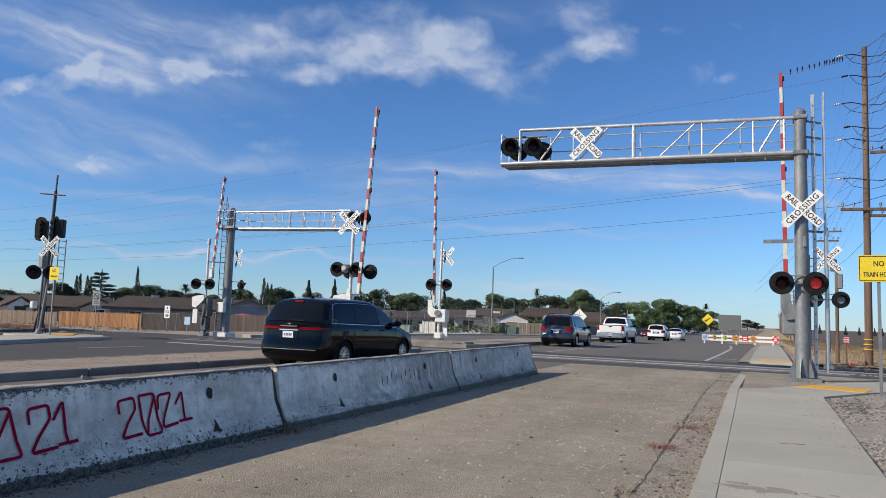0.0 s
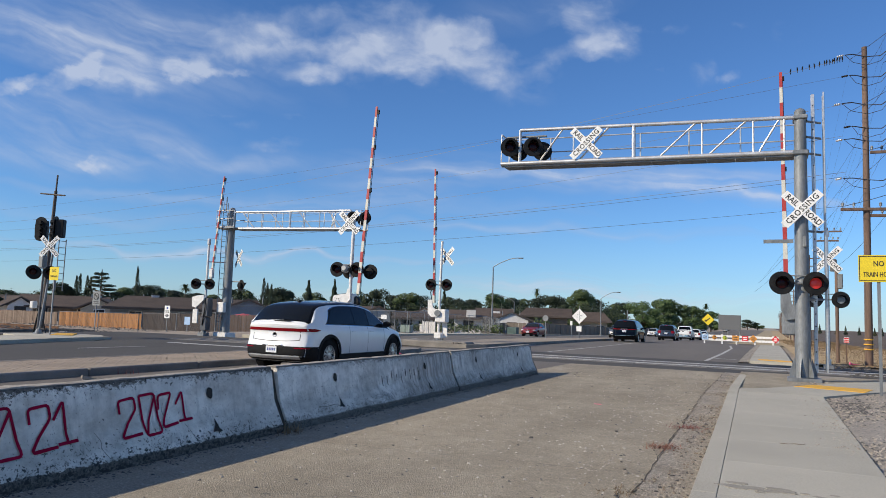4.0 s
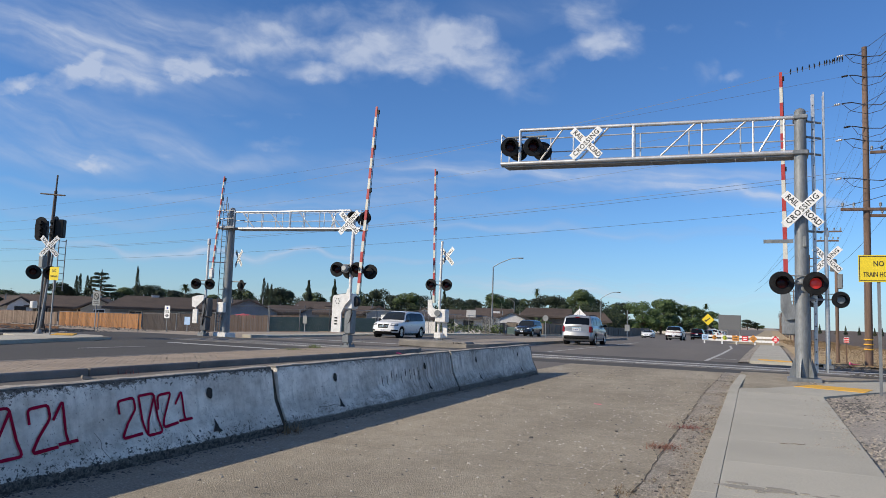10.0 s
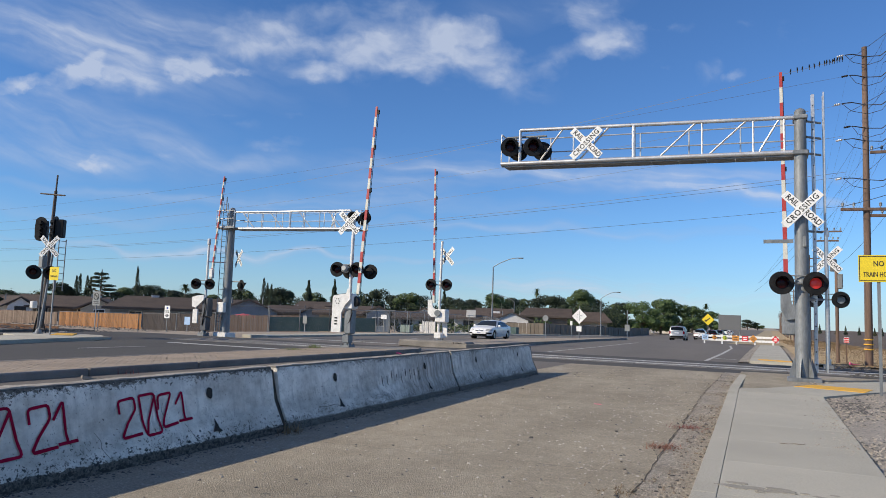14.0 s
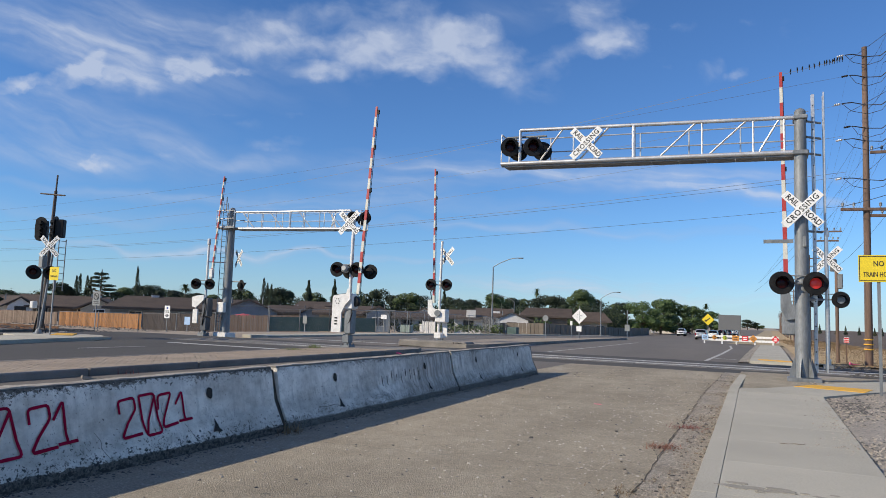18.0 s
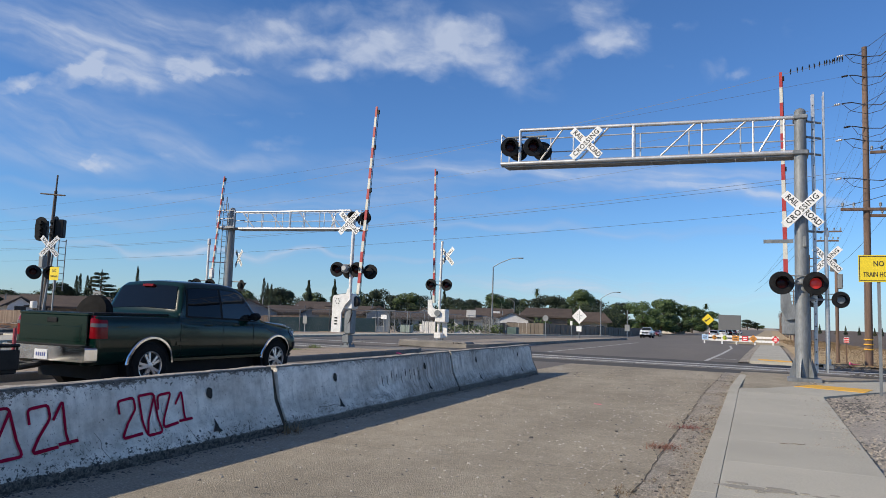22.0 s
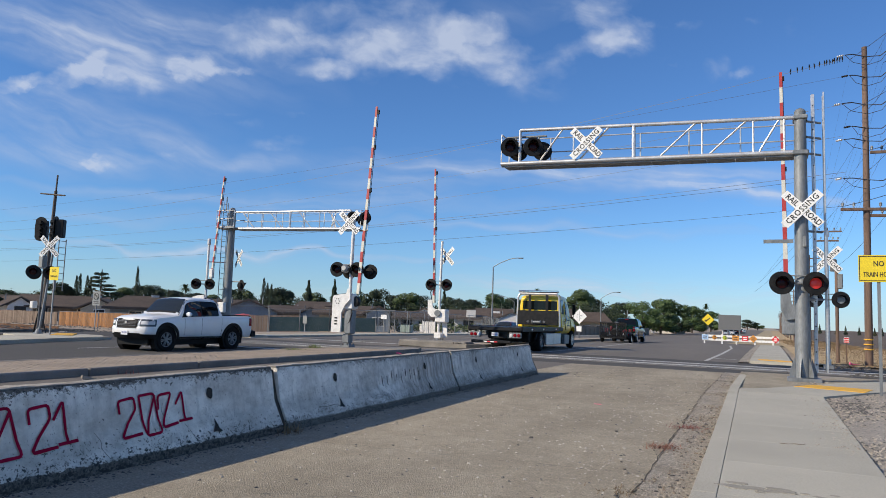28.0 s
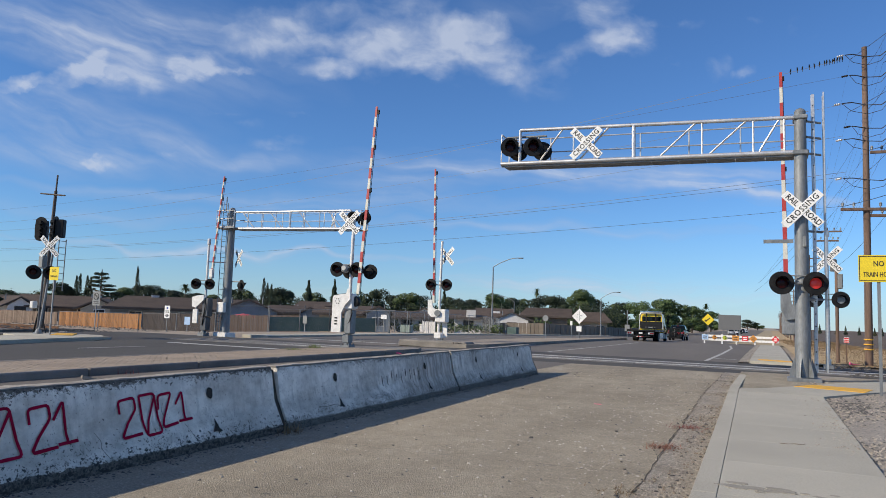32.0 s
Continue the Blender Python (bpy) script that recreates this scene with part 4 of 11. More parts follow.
def stroke_strip(s, pts, w, lift=0.0):
    """A sprayed line of even width with rounded corners, laid on the barrier's face."""
    for _ in range(2):
        q = [pts[0]]
        for a, b in zip(pts, pts[1:]):
            d = min(0.16, 0.02 / max(0.02, (b - a).length))
            q += [a.lerp(b, d), a.lerp(b, 1 - d)]
        pts = q + [pts[-1]]
    fine = []
    for a, b in zip(pts, pts[1:]):
        n = max(1, int((b - a).length / 0.025))
        fine += [a.lerp(b, i / n) for i in range(n)]
    fine.append(pts[-1])
    fine = [p for i, p in enumerate(fine) if i == 0 or (p - fine[i - 1]).length > 1e-5]
    n0 = len(s.v)
    for i, p in enumerate(fine):
        d = (fine[min(i + 1, len(fine) - 1)] - fine[max(i - 1, 0)]).normalized()
        end = 0.6 if i in (0, len(fine) - 1) else 1.0
        wob = 1 + 0.16 * noise.noise(Vector((p.x * 14, p.y * 14, 3.0)))
        side = Vector((-d.y, d.x)) * w / 2 * end * wob
        s.v += [tuple(on_face(p.x + side.x, p.y + side.y, 0.013 + lift)), tuple(on_face(p.x - side.x, p.y - side.y, 0.013 + lift))]
    s.f += [(n0 + 2 * i, n0 + 2 * i + 2, n0 + 2 * i + 3, n0 + 2 * i + 1) for i in range(len(fine) - 1)]


# cracks through the concrete
for b, pts in ((1, ((0.35, 0.33), (0.4, 0.25), (0.38, 0.2), (0.45, 0.1))), (1, ((1.15, 0.5), (1.13, 0.42), (1.17, 0.36))), (1, ((1.4, 0.28), (1.44, 0.22), (1.5, 0.12))), (2, ((-1.55, 0.17), (-1.7, 0.2), (-1.85, 0.19), (-2.05, 0.21), (-2.1, 0.17))), (2, ((-0.1, 0.3), (-0.05, 0.22), (0.02, 0.12))), (3, ((-1.3, 0.33), (-1.2, 0.2), (-1.1, 0.1)))):
    s = Shape()
    stroke_strip(s, [Vector(p) for p in pts], 0.004)
    part("concrete_crack", s, "soot", BAR[b], "thin dark crack")

# dark vertical scrapes in a row on the next barrier
sc_rng = random.Random(4)
for k in range(9):
    u = -0.15 + 0.17 * k
    z0, z1 = 0.5 + sc_rng.uniform(-0.05, 0.04), 0.38 + sc_rng.uniform(-0.07, 0.06)
    s = Shape()
    w = sc_rng.uniform(0.006, 0.015)
    for i in range(6):
        za, zb = z0 + (z1 - z0) * i / 6, z0 + (z1 - z0) * (i + 1) / 6
        n0 = len(s.v)
        s.v += [on_face(u - w, za, 0.012), on_face(u + w, za, 0.012)] if i == 0 else []
        n0 = len(s.v)
        s.v += [on_face(u - w * 0.9, zb, 0.012), on_face(u + w * 0.9, zb, 0.012)]
        s.f.append((n0 - 2, n0 - 1, n0 + 1, n0))
    part("scrape", s, "stone_dark", BAR[2], "dark vertical scrape")
yc = (1.08 + 6.91) / 2
for glyph, u0, u1, v0, v1 in (("2", 2.95, 3.3, 0.24, 0.6), ("0", 3.36, 3.69, 0.235, 0.61), ("2", 3.75, 4.0, 0.24, 0.6), ("1", 3.97, 4.18, 0.265, 0.625), ("2", 4.62, 4.87, 0.23, 0.58), ("0", 4.86, 5.11, 0.23, 0.6), ("Z", 5.09, 5.32, 0.26, 0.59), ("1", 5.31, 5.52, 0.295, 0.595)):
    s = Shape()
    for k, line in enumerate(GLYPH[glyph]):
        stroke_strip(s, [Vector((u0 - yc + (u1 - u0) * u, v0 + (v1 - v0) * v)) for u, v in line], 0.025, 0.002 * k)
    part("spray_digit", s, "spray_red", BAR[1], "red spray-painted digit")


# ---- crossing signals ----
def crossbuck(parent, x, y, z, turn=0.0, blank=False, name="crossbuck"):
    """Two crossed white boards lettered RAIL ROAD / CROSSING, facing -y."""
    base = pose(x, y, z, 0, 0, turn)
    for k, (ang, words) in enumerate(((45, ("RAIL", "ROAD")), (-45, ("CROSSING",)))):
        m = base @ pose(0, -0.012 * k, 0, 0, ang, 0)
        board = part("board", Shape().box((-0.61, -0.006, -0.114), (0.61, 0.006, 0.114), m, bevel=0.004), "sign_white", parent, "white crossbuck board")
        if blank:
            continue
        if k == 0:
            letters("RAIL", 0.21, m @ pose(-0.34, -0.008, 0), board, stretch=0.85, bold=0.014)
            letters("ROAD", 0.21, m @ pose(0.34, -0.008, 0), board, stretch=0.85, bold=0.014)
        else:
            letters("CROSSING", 0.21, m @ pose(0, -0.008, 0), board, stretch=0.94, spacing=1.12, bold=0.014)


def flasher(parent, x, y, z, turn, lens="lens_red", r=0.305):
    """A flashing light with its round black background, hood and lens, facing -y before the turn."""
    m = pose(x, y, z, 0, 0, turn) @ pose(0, 0, 0, 90, 0, 0)
    f = part("signal_light", Shape().lathe([(r * 0.2, -0.16), (r * 0.5, -0.15), (r * 0.55, -0.02), (r, -0.015), (r, 0.0), (r * 0.96, 0.012), (r * 0.56, 0.012), (r * 0.54, 0.0)], m, 24), "black_metal", parent, "black round signal with background disc", True)
    hood = Shape()
    n = 18
    for k in range(n):
        a0, a1 = radians(-25 + 230 * k / n), radians(-25 + 230 * (k + 1) / n)
        q = []
        for a, d in ((a0, 0.0), (a1, 0.0), (a1, 0.24 + 0.05 * math.sin(a1)), (a0, 0.24 + 0.05 * math.sin(a0))):
            q.append(m @ Vector((0.168 * math.cos(a), 0.168 * math.sin(a), 0.012 + d * (0.45 + 0.55 * max(0, math.sin(a))))))
        hood.add(q, [(0, 1, 2, 3)])
    part("hood", hood, "black_metal", f, smooth=True)
    part("lens", Shape().lathe([(0.143, 0.008), (0.141, 0.02), (0.11, 0.032), (0.055, 0.04), (0.01, 0.042)], m, 20), lens, f, "red lens" if "clear" not in lens else "clear lens", True)
    return f


def gate_arm(parent, a, b, flip=1, bands=9, w=0.13):
    """Raised red and white gate arm from a to b, with small tip lamps."""
    a, b = Vector(a), Vector(b)
    arm = None
    for i in range(bands * 2):
        p, q = a.lerp(b, i / (bands * 2)), a.lerp(b, (i + 1) / (bands * 2))
        wid = w * (1 - 0.35 * i / (bands * 2))
        d = (q - p).normalized()
        side = Vector((1, 0, 0)).cross(d).cross(d).normalized()
        rot = Matrix((Vector((1, 0, 0)) - d * d.x, d.cross(Vector((1, 0, 0))), d)).transposed().to_4x4()
        m = Matrix.Translation(p) @ rot
        s = Shape().box((-wid / 2, -0.03, 0), (wid / 2, 0.03, (q - p).length), m)
        part("gate_band", s, "gate_red" if i % 2 else "gate_white", parent)
    for f in (0.55, 0.78, 0.97):
        p = a.lerp(b, f) + Vector((0.09 * flip, 0.02, 0))
        part("arm_lamp", Shape().box(p - Vector((0.045, 0.04, 0.1)), p + Vector((0.045, 0.04, 0.1)), bevel=0.02), "black_metal", parent)
    part("arm_cable", Shape().tube([a.lerp(b, f) + Vector((0.075 * flip, 0.05, 0)) for f in (0, 0.3, 0.6, 0.97)], 0.012), "black_metal", parent)


def gate_machine(parent, x, y, z, flip=1):
    """White gate mechanism with counterweight arm and base."""
    part("machine_case", Shape().box((x - 0.22, y - 0.2, z + 1.1), (x + 0.3, y + 0.22, z + 1.72), bevel=0.05), "white_metal", parent, "white metal gate machine case")
    part("machine_body", Shape().box((x - 0.1, y - 0.19, z + 0.12), (x + 0.24, y + 0.2, z + 1.08), bevel=0.04), "galv", parent, "grey machine body")
    cw = Shape().prism([(x - 0.6, z + 1.56), (x - 0.55, z + 1.64), (x - 0.2, z + 1.7), (x + 0.02, z + 1.72), (x + 0.08, z + 1.92), (x + 0.2, z + 1.94), (x + 0.22, z + 1.5), (x + 0.02, z + 1.3), (x - 0.1, z + 1.1), (x - 0.17, z + 0.95), (x - 0.17, z + 0.18), (x - 0.62, z + 0.18), (x - 0.6, z + 0.95)], y - 0.30, y - 0.22)
    if flip < 0:
        cw.v = [(2 * x - px, py, pz) for px, py, pz in cw.v]
    part("counterweight", cw, "white_metal", parent, "white counterweight arm with bolts")
    for i in range(6):
        a = i * 1.047
        part("bolt", Shape().rod((x - flip * 0.36 + 0.1 * math.cos(a), y - 0.30, z + 1.42 + 0.1 * math.sin(a)), (x - flip * 0.36 + 0.1 * math.cos(a), y - 0.325, z + 1.42 + 0.1 * math.sin(a)), 0.02), "black_metal", parent)
    for i in range(3):
        part("mark", Shape().box((x - flip * 0.4 - 0.07, y - 0.306, z + 0.72 - i * 0.12), (x - flip * 0.4 + 0.07, y - 0.302, z + 0.78 - i * 0.12)), "ink", parent)
    part("pivot_gear", Shape().lathe([(0.1, -0.12), (0.2, -0.1), (0.22, 0.0), (0.2, 0.1), (0.1, 0.12)], pose(x + 0.28 * flip, y, z + 1.42, 90, 0, 0), 14), "black_metal", parent, "dark gear housing", True)
    part("cable", Shape().tube([(x + 0.16 * flip, y - 0.12, z + 1.2), (x + 0.25 * flip, y - 0.16, z + 0.95), (x + 0.18 * flip, y - 0.18, z + 0.65), (x + 0.02, y - 0.15, z + 0.45)], 0.03), "black_metal", parent, "black cable")


def post_base(parent, x, y, z, r=0.07):
    s = Shape().box((x - 0.22, y - 0.22, ground_z(x, y) - 0.05), (x + 0.22, y + 0.22, z + 0.03), bevel=0.015)
    s.lathe([(0.15, 0.03), (0.145, 0.1), (r + 0.04, 0.2), (r + 0.015, 0.3)], pose(x, y, z), 12)
    for i in range(4):
        dx, dy = (0.17 if i % 2 else -0.17), (0.17 if i // 2 else -0.17)
        s.rod((x + dx, y + dy, z), (x + dx, y + dy, z + 0.1), 0.03, n=6)
    part("base", s, "galv", parent, "bolted grey steel base")


def signal_pair(parent, x, y, z, turn=0, half=0.38, lenses=("lens_red", "lens_red"), back=False):
    m = pose(x, y, z, 0, 0, turn)
    a, b = m @ Vector((-half, -0.05, 0)), m @ Vector((half, -0.05, 0))
    part("crossarm", Shape().rod(a + Vector((0, 0.1, 0)), b + Vector((0, 0.1, 0)), 0.03).rod(a + Vector((0, 0.1, 0.2)), b + Vector((0, 0.1, 0.2)), 0.018), "galv", parent, "steel cross arm")
    flasher(parent, a.x, a.y, a.z, turn, lenses[0])
    flasher(parent, b.x, b.y, b.z, turn, lenses[1])
    if back:
        for p in (a, b):
            q = m.to_3x3() @ Vector((0, 0.38, 0))
            flasher(parent, p.x + q.x, p.y + q.y, p.z - 0.03, turn + 180, lenses[0])


def truss_arm(parent, x0, x1, y, z_top0, z_top1, z_bot0, z_bot1, n=8, posts=True, depth=0.75):
    """Cantilever walkway: front and back chords, uprights, diagonals, grating, handrail. x0 at the mast."""
    zt = lambda x: z_top0 + (z_top1 - z_top0) * (x - x0) / (x1 - x0)
    zb = lambda x: z_bot0 + (z_bot1 - z_bot0) * (x - x0) / (x1 - x0)
    sgn = 1 if x1 > x0 else -1
    xe = x1 - sgn * 0.62
    part("top_chord", Shape().rod((x0, y, zt(x0)), (xe, y, zt(xe)), 0.055, n=10), "galv_bright", parent, "bright steel tube", True)
    part("bottom_chord", Shape().rod((x0, y, zb(x0)), (x1, y, zb(x1)), 0.065, n=10), "galv_bright", parent, "bright steel tube", True)
    part("back_chord", Shape().rod((x0, y + depth, zb(x0)), (x1, y + depth, zb(x1)), 0.05, n=8), "galv_bright", parent, "", True)
    g = Shape()
    m = 11
    for i in range(m):
        a = x0 + (x1 - x0) * (i + 0.01) / m
        b = x0 + (x1 - x0) * (i + 0.985) / m
        for k in range(6):
            ya, yb = y + 0.02 + (depth - 0.02) * k / 6, y + 0.02 + (depth - 0.02) * (k + 0.86) / 6
            g.add([(a, ya, zb(a) - 0.06), (b, ya, zb(b) - 0.06), (b, yb, zb(b) - 0.06), (a, yb, zb(a) - 0.06), (a, ya, zb(a) - 0.03), (b, ya, zb(b) - 0.03), (b, yb, zb(b) - 0.03), (a, yb, zb(a) - 0.03)], [(0, 1, 2, 3), (7, 6, 5, 4), (0, 4, 5, 1), (1, 5, 6, 2), (2, 6, 7, 3), (3, 7, 4, 0)])
    g.add([(x0, y + 0.02, zb(x0) - 0.1), (x1, y + 0.02, zb(x1) - 0.1), (x1, y + 0.06, zb(x1) - 0.1), (x0, y + 0.06, zb(x0) - 0.1), (x0, y + 0.02, zb(x0)), (x1, y + 0.02, zb(x1)), (x1, y + 0.06, zb(x1)), (x0, y + 0.06, zb(x0))], [(0, 1, 2, 3), (4, 5, 6, 7), (0, 1, 5, 4), (3, 2, 6, 7)])
    part("walkway_grating", g, "galv", parent, "grey steel walkway grating")
    at = lambda f: x0 + (xe - x0) * f
    if posts:
        ups = [(i / n, 0.06 if i == n // 2 else 0.026) for i in range(1, n)]
        slants = [((i - 0.45) / n, (i + 0.5) / n) for i in range(1, n, 2) if i != n // 2]
    else:
        ups = [(0.036, 0.03), (0.135, 0.03), (0.305, 0.03), (0.549, 0.06), (0.78, 0.026)]
        slants = [(0.05, 0.12), (0.153, 0.287), (0.324, 0.458), (0.64, 0.76), (0.822, 0.92)]
    for f, thick in ups:
        x = at(f)
        part("upright", Shape().rod((x, y, zb(x)), (x, y, zt(x)), thick, n=8), "galv_bright", parent)
    for f, q in slants:
        part("diagonal", Shape().rod((at(f), y, zt(at(f))), (at(q), y, zb(at(q))), 0.028, n=6), "galv_bright", parent)
    part("upright", Shape().rod((xe, y, zb(xe)), (xe, y, zt(xe)), 0.05, n=8), "galv_bright", parent)
    # handrail on the far side
    hx = [x0 + (x1 - x0) * i / 6 for i in range(1, 7)]
    for x in hx:
        part("rail_post", Shape().rod((x, y + depth, zb(x)), (x, y + depth, zb(x) + 0.95), 0.024, n=6), "galv_bright", parent)
    for h in (0.5, 0.95):
        part("handrail", Shape().rod((x0, y + depth, zb(x0) + h), (x1, y + depth, zb(x1) + h), 0.02, n=6), "galv_bright", parent)
    part("end_rail", Shape().tube([(x1, y, zb(x1)), (x1, y, zb(x1) + 0.95), (x1, y + depth, zb(x1) + 0.95)], 0.022), "galv_bright", parent)


def ladder(parent, x, y, z0, z1, w=0.36, gap=0.3, mat="galv_bright"):
    part("ladder_rail", Shape().rod((x, y - w / 2, z0), (x, y - w / 2, z1), 0.022, n=6), mat, parent)
    part("ladder_rail", Shape().rod((x, y + w / 2, z0), (x, y + w / 2, z1), 0.022, n=6), mat, parent)
    z = z0 + 0.2
    while z < z1:
        part("rung", Shape().rod((x, y - w / 2, z), (x, y + w / 2, z), 0.014, n=5), mat, parent)
        z += gap


# near cantilever mast
near = thing("cantilever_signal", "grey steel cantilever railroad signal with overhead arm by the sidewalk", "railroad signal")
NX, NY = 0.79, 20.9
part("mast", Shape().lathe([(0.19, 0.1), (0.178, 2.5), (0.16, 5.5), (0.145, 7.22), (0.15, 7.24), (0.11, 7.31), (0.03, 7.35)], pose(NX, NY, 0), 24), "galv", near, "mottled galvanised steel mast", True)
bs = Shape().box((NX - 0.38, NY - 0.36, 0.0), (NX + 0.42, NY + 0.36, 0.15), bevel=0.01)
part("foundation", bs, "galv", near, "square steel base plate")
for a in range(0, 360, 60):
    m = pose(NX, NY, 0.2, 0, 0, a + 15)
    g = Shape().add([m @ Vector(p) for p in ((0.18, -0.012, -0.03), (0.34, -0.012, -0.03), (0.33, -0.012, 0.1), (0.21, -0.012, 0.46), (0.18, 0.012, -0.03), (0.34, 0.012, -0.03), (0.33, 0.012, 0.1), (0.21, 0.012, 0.46))], [(0, 1, 2, 3), (7, 6, 5, 4), (0, 1, 5, 4), (1, 2, 6, 5), (2, 3, 7, 6)])
    part("gusset", g, "galv", near, "steel base gusset")
truss_arm(near, NX - 0.1, -7.75, NY, 7.11, 7.4, 6.15, 6.33, 8, False)
part("arm_clamp", Shape().box((NX - 0.19, NY - 0.2, 6.05), (NX + 0.2, NY + 0.5, 6.17), bevel=0.02), "galv", near, "steel arm clamp")
part("arm_clamp", Shape().box((NX - 0.17, NY - 0.18, 7.03), (NX + 0.18, NY + 0.4, 7.14), bevel=0.02), "galv", near, "steel arm clamp")
for z in (6.98, 6.55, 6.1, 4.0, 2.2):
    part("ladder_brace", Shape().rod((NX + 0.15, NY, z), (NX + 0.5, NY + 0.3, z), 0.032), "galv", near)
part("ladder_cover", Shape().box((NX + 0.27, NY + 0.12, 0.3), (NX + 0.36, NY + 0.2, 7.75), bevel=0.01), "galv_bright", near, "pale perforated ladder channel")
for i in range(22):
    part("channel_hole", Shape().rod((NX + 0.315, NY + 0.117, 0.5 + 0.33 * i), (NX + 0.315, NY + 0.113, 0.5 + 0.33 * i), 0.018, n=8), "ink", near)
ladder(near, NX + 0.58, NY + 0.35, 0.3, 7.8)
crossbuck(near, NX + 0.02, NY - 0.27, 4.56)
crossbuck(near, -5.0, NY - 0.09, 6.8)
signal_pair(near, NX - 0.1, NY - 0.28, 2.6, 6, 0.4, ("lens_red", "lens_lit"), False)
part("junction_box", Shape().box((NX + 0.02, NY - 0.26, 3.55), (NX + 0.12, NY - 0.18, 3.85), bevel=0.02), "galv", near, "small grey junction box")
flasher(near, -7.42, NY - 0.12, 6.83, 22)
flasher(near, -6.66, NY - 0.12, 6.79, 22)
flasher(near, -7.3, NY + 0.35, 6.78, 200)
flasher(near, -6.5, NY + 0.35, 6.74, 200)
part("light_pipe", Shape().rod((-7.6, NY + 0.12, 7.2), (-6.3, NY + 0.12, 7.16), 0.035).rod((-7.3, NY + 0.12, 7.2), (-7.3, NY + 0.12, 6.8), 0.03).rod((-6.55, NY + 0.12, 7.18), (-6.55, NY + 0.12, 6.8), 0.03), "galv", near)

# gate beyond the near mast, arm raised
rgate = thing("crossing_gate", "railroad crossing gate with raised red and white arm", "crossing gate", group="crossing gates")
GX, GY = 0.85, 31.6
gate_arm(rgate, (0.62, GY, 2.9), (0.5, GY + 0.05, 12.0), 1, 7, 0.17)
part("machine_case", Shape().box((0.45, GY - 0.35, 1.15), (1.35, GY + 0.3, 2.15), bevel=0.06), "galv", rgate, "grey gate machine box")
part("arm_bracket", Shape().prism([(0.4, 3.0), (0.72, 3.0), (0.8, 2.4), (1.1, 2.1), (1.1, 1.8), (0.6, 1.75), (0.4, 2.2)], GY - 0.48, GY - 0.36), "galv", rgate, "curved arm bracket")
part("lower_case", Shape().box((0.9, GY - 0.2, 0.35), (1.4, GY + 0.2, 1.15), bevel=0.03), "galv", rgate, "grey lower case")
part("post", Shape().rod((1.1, GY, ground_z(1.1, GY) - 0.05), (1.1, GY, 2.1), 0.09, n=10), "galv", rgate)
part("guard_arm", Shape().box((-0.2, GY - 0.03, 4.85), (0.9, GY + 0.03, 5.0)), "galv", rgate)

# signal post right of the far gate, its back to the sidewalk
rpost = thing("crossing_signal", "slim steel crossing signal post with crossbuck and paired lights", "railroad signal", group="crossing signals")
part("post", Shape().lathe([(0.09, 0.0), (0.085, 0.35), (0.055, 0.36), (0.055, 4.85), (0.09, 4.86), (0.09, 5.05), (0.02, 5.1)], pose(1.95, 29.6, 0), 12), "galv_bright", rpost, "", True)
crossbuck(rpost, 1.95, 29.5, 4.0, 0)
signal_pair(rpost, 1.92, 29.45, 2.52, 8, 0.44, ("lens_clear", "lens_clear"))
part("post_base", Shape().box((1.78, 29.42, -0.05), (2.12, 29.78, 0.14), bevel=0.02), "galv", rpost)

# gate on the near median
mg = thing("crossing_gate", "white crossing gate on the median with raised striped arm", "crossing gate", group="crossing gates")
AX, AY, AZ = -15.35, 24.3, 0.12
post_base(mg, AX, AY, AZ)
part("post", Shape().rod((AX, AY, AZ + 0.1), (AX + 0.05, AY, 5.2), 0.07, n=12), "white_metal", mg, "white steel post", True)
crossbuck(mg, AX - 0.12, AY - 0.1, 5.08)
gate_arm(mg, (AX + 0.45, AY - 0.1, 2.2), (AX + 0.95, AY - 0.1, 9.8))
gate_machine(mg, AX, AY, AZ + 0.35)
part("foot_case", Shape().box((AX - 0.17, AY - 0.16, AZ + 0.1), (AX + 0.16, AY + 0.16, AZ + 0.46), bevel=0.04), "galv", mg, "worn grey foot casing")
signal_pair(mg, AX - 0.1, AY - 0.1, 3.17, 10, 0.42)
signal_pair(mg, AX + 0.2, AY + 0.35, 3.12, 190, 0.45, ("lens_clear", "lens_clear"))
part("light_cap", Shape().lathe([(0.05, 0), (0.16, 0.05), (0.17, 0.2), (0.1, 0.26)], pose(AX - 0.15, AY - 0.05, 3.17, 80, 0, 0), 12), "galv", mg, "", True)

# gate on the far island
ig = thing("crossing_gate", "white crossing gate on the far island with raised arm", "crossing gate", group="crossing gates")
BX, BY, BZ = -15.6, 33.4, 0.16
post_base(ig, BX, BY, BZ)
part("post", Shape().rod((BX, BY, BZ + 0.1), (BX + 0.05, BY, 5.35), 0.065, n=12), "white_metal", ig, "white steel post", True)
crossbuck(ig, BX + 0.3, BY + 0.12, 4.55, -16)
gate_arm(ig, (BX - 0.38, BY + 0.1, 2.1), (BX - 0.55, BY + 0.1, 9.25), 1, 9, 0.11)
part("machine_case", Shape().box((BX - 0.12, BY - 0.25, BZ + 0.95), (BX + 0.5, BY + 0.2, BZ + 1.62), bevel=0.04), "white_metal", ig, "white metal gate machine case")
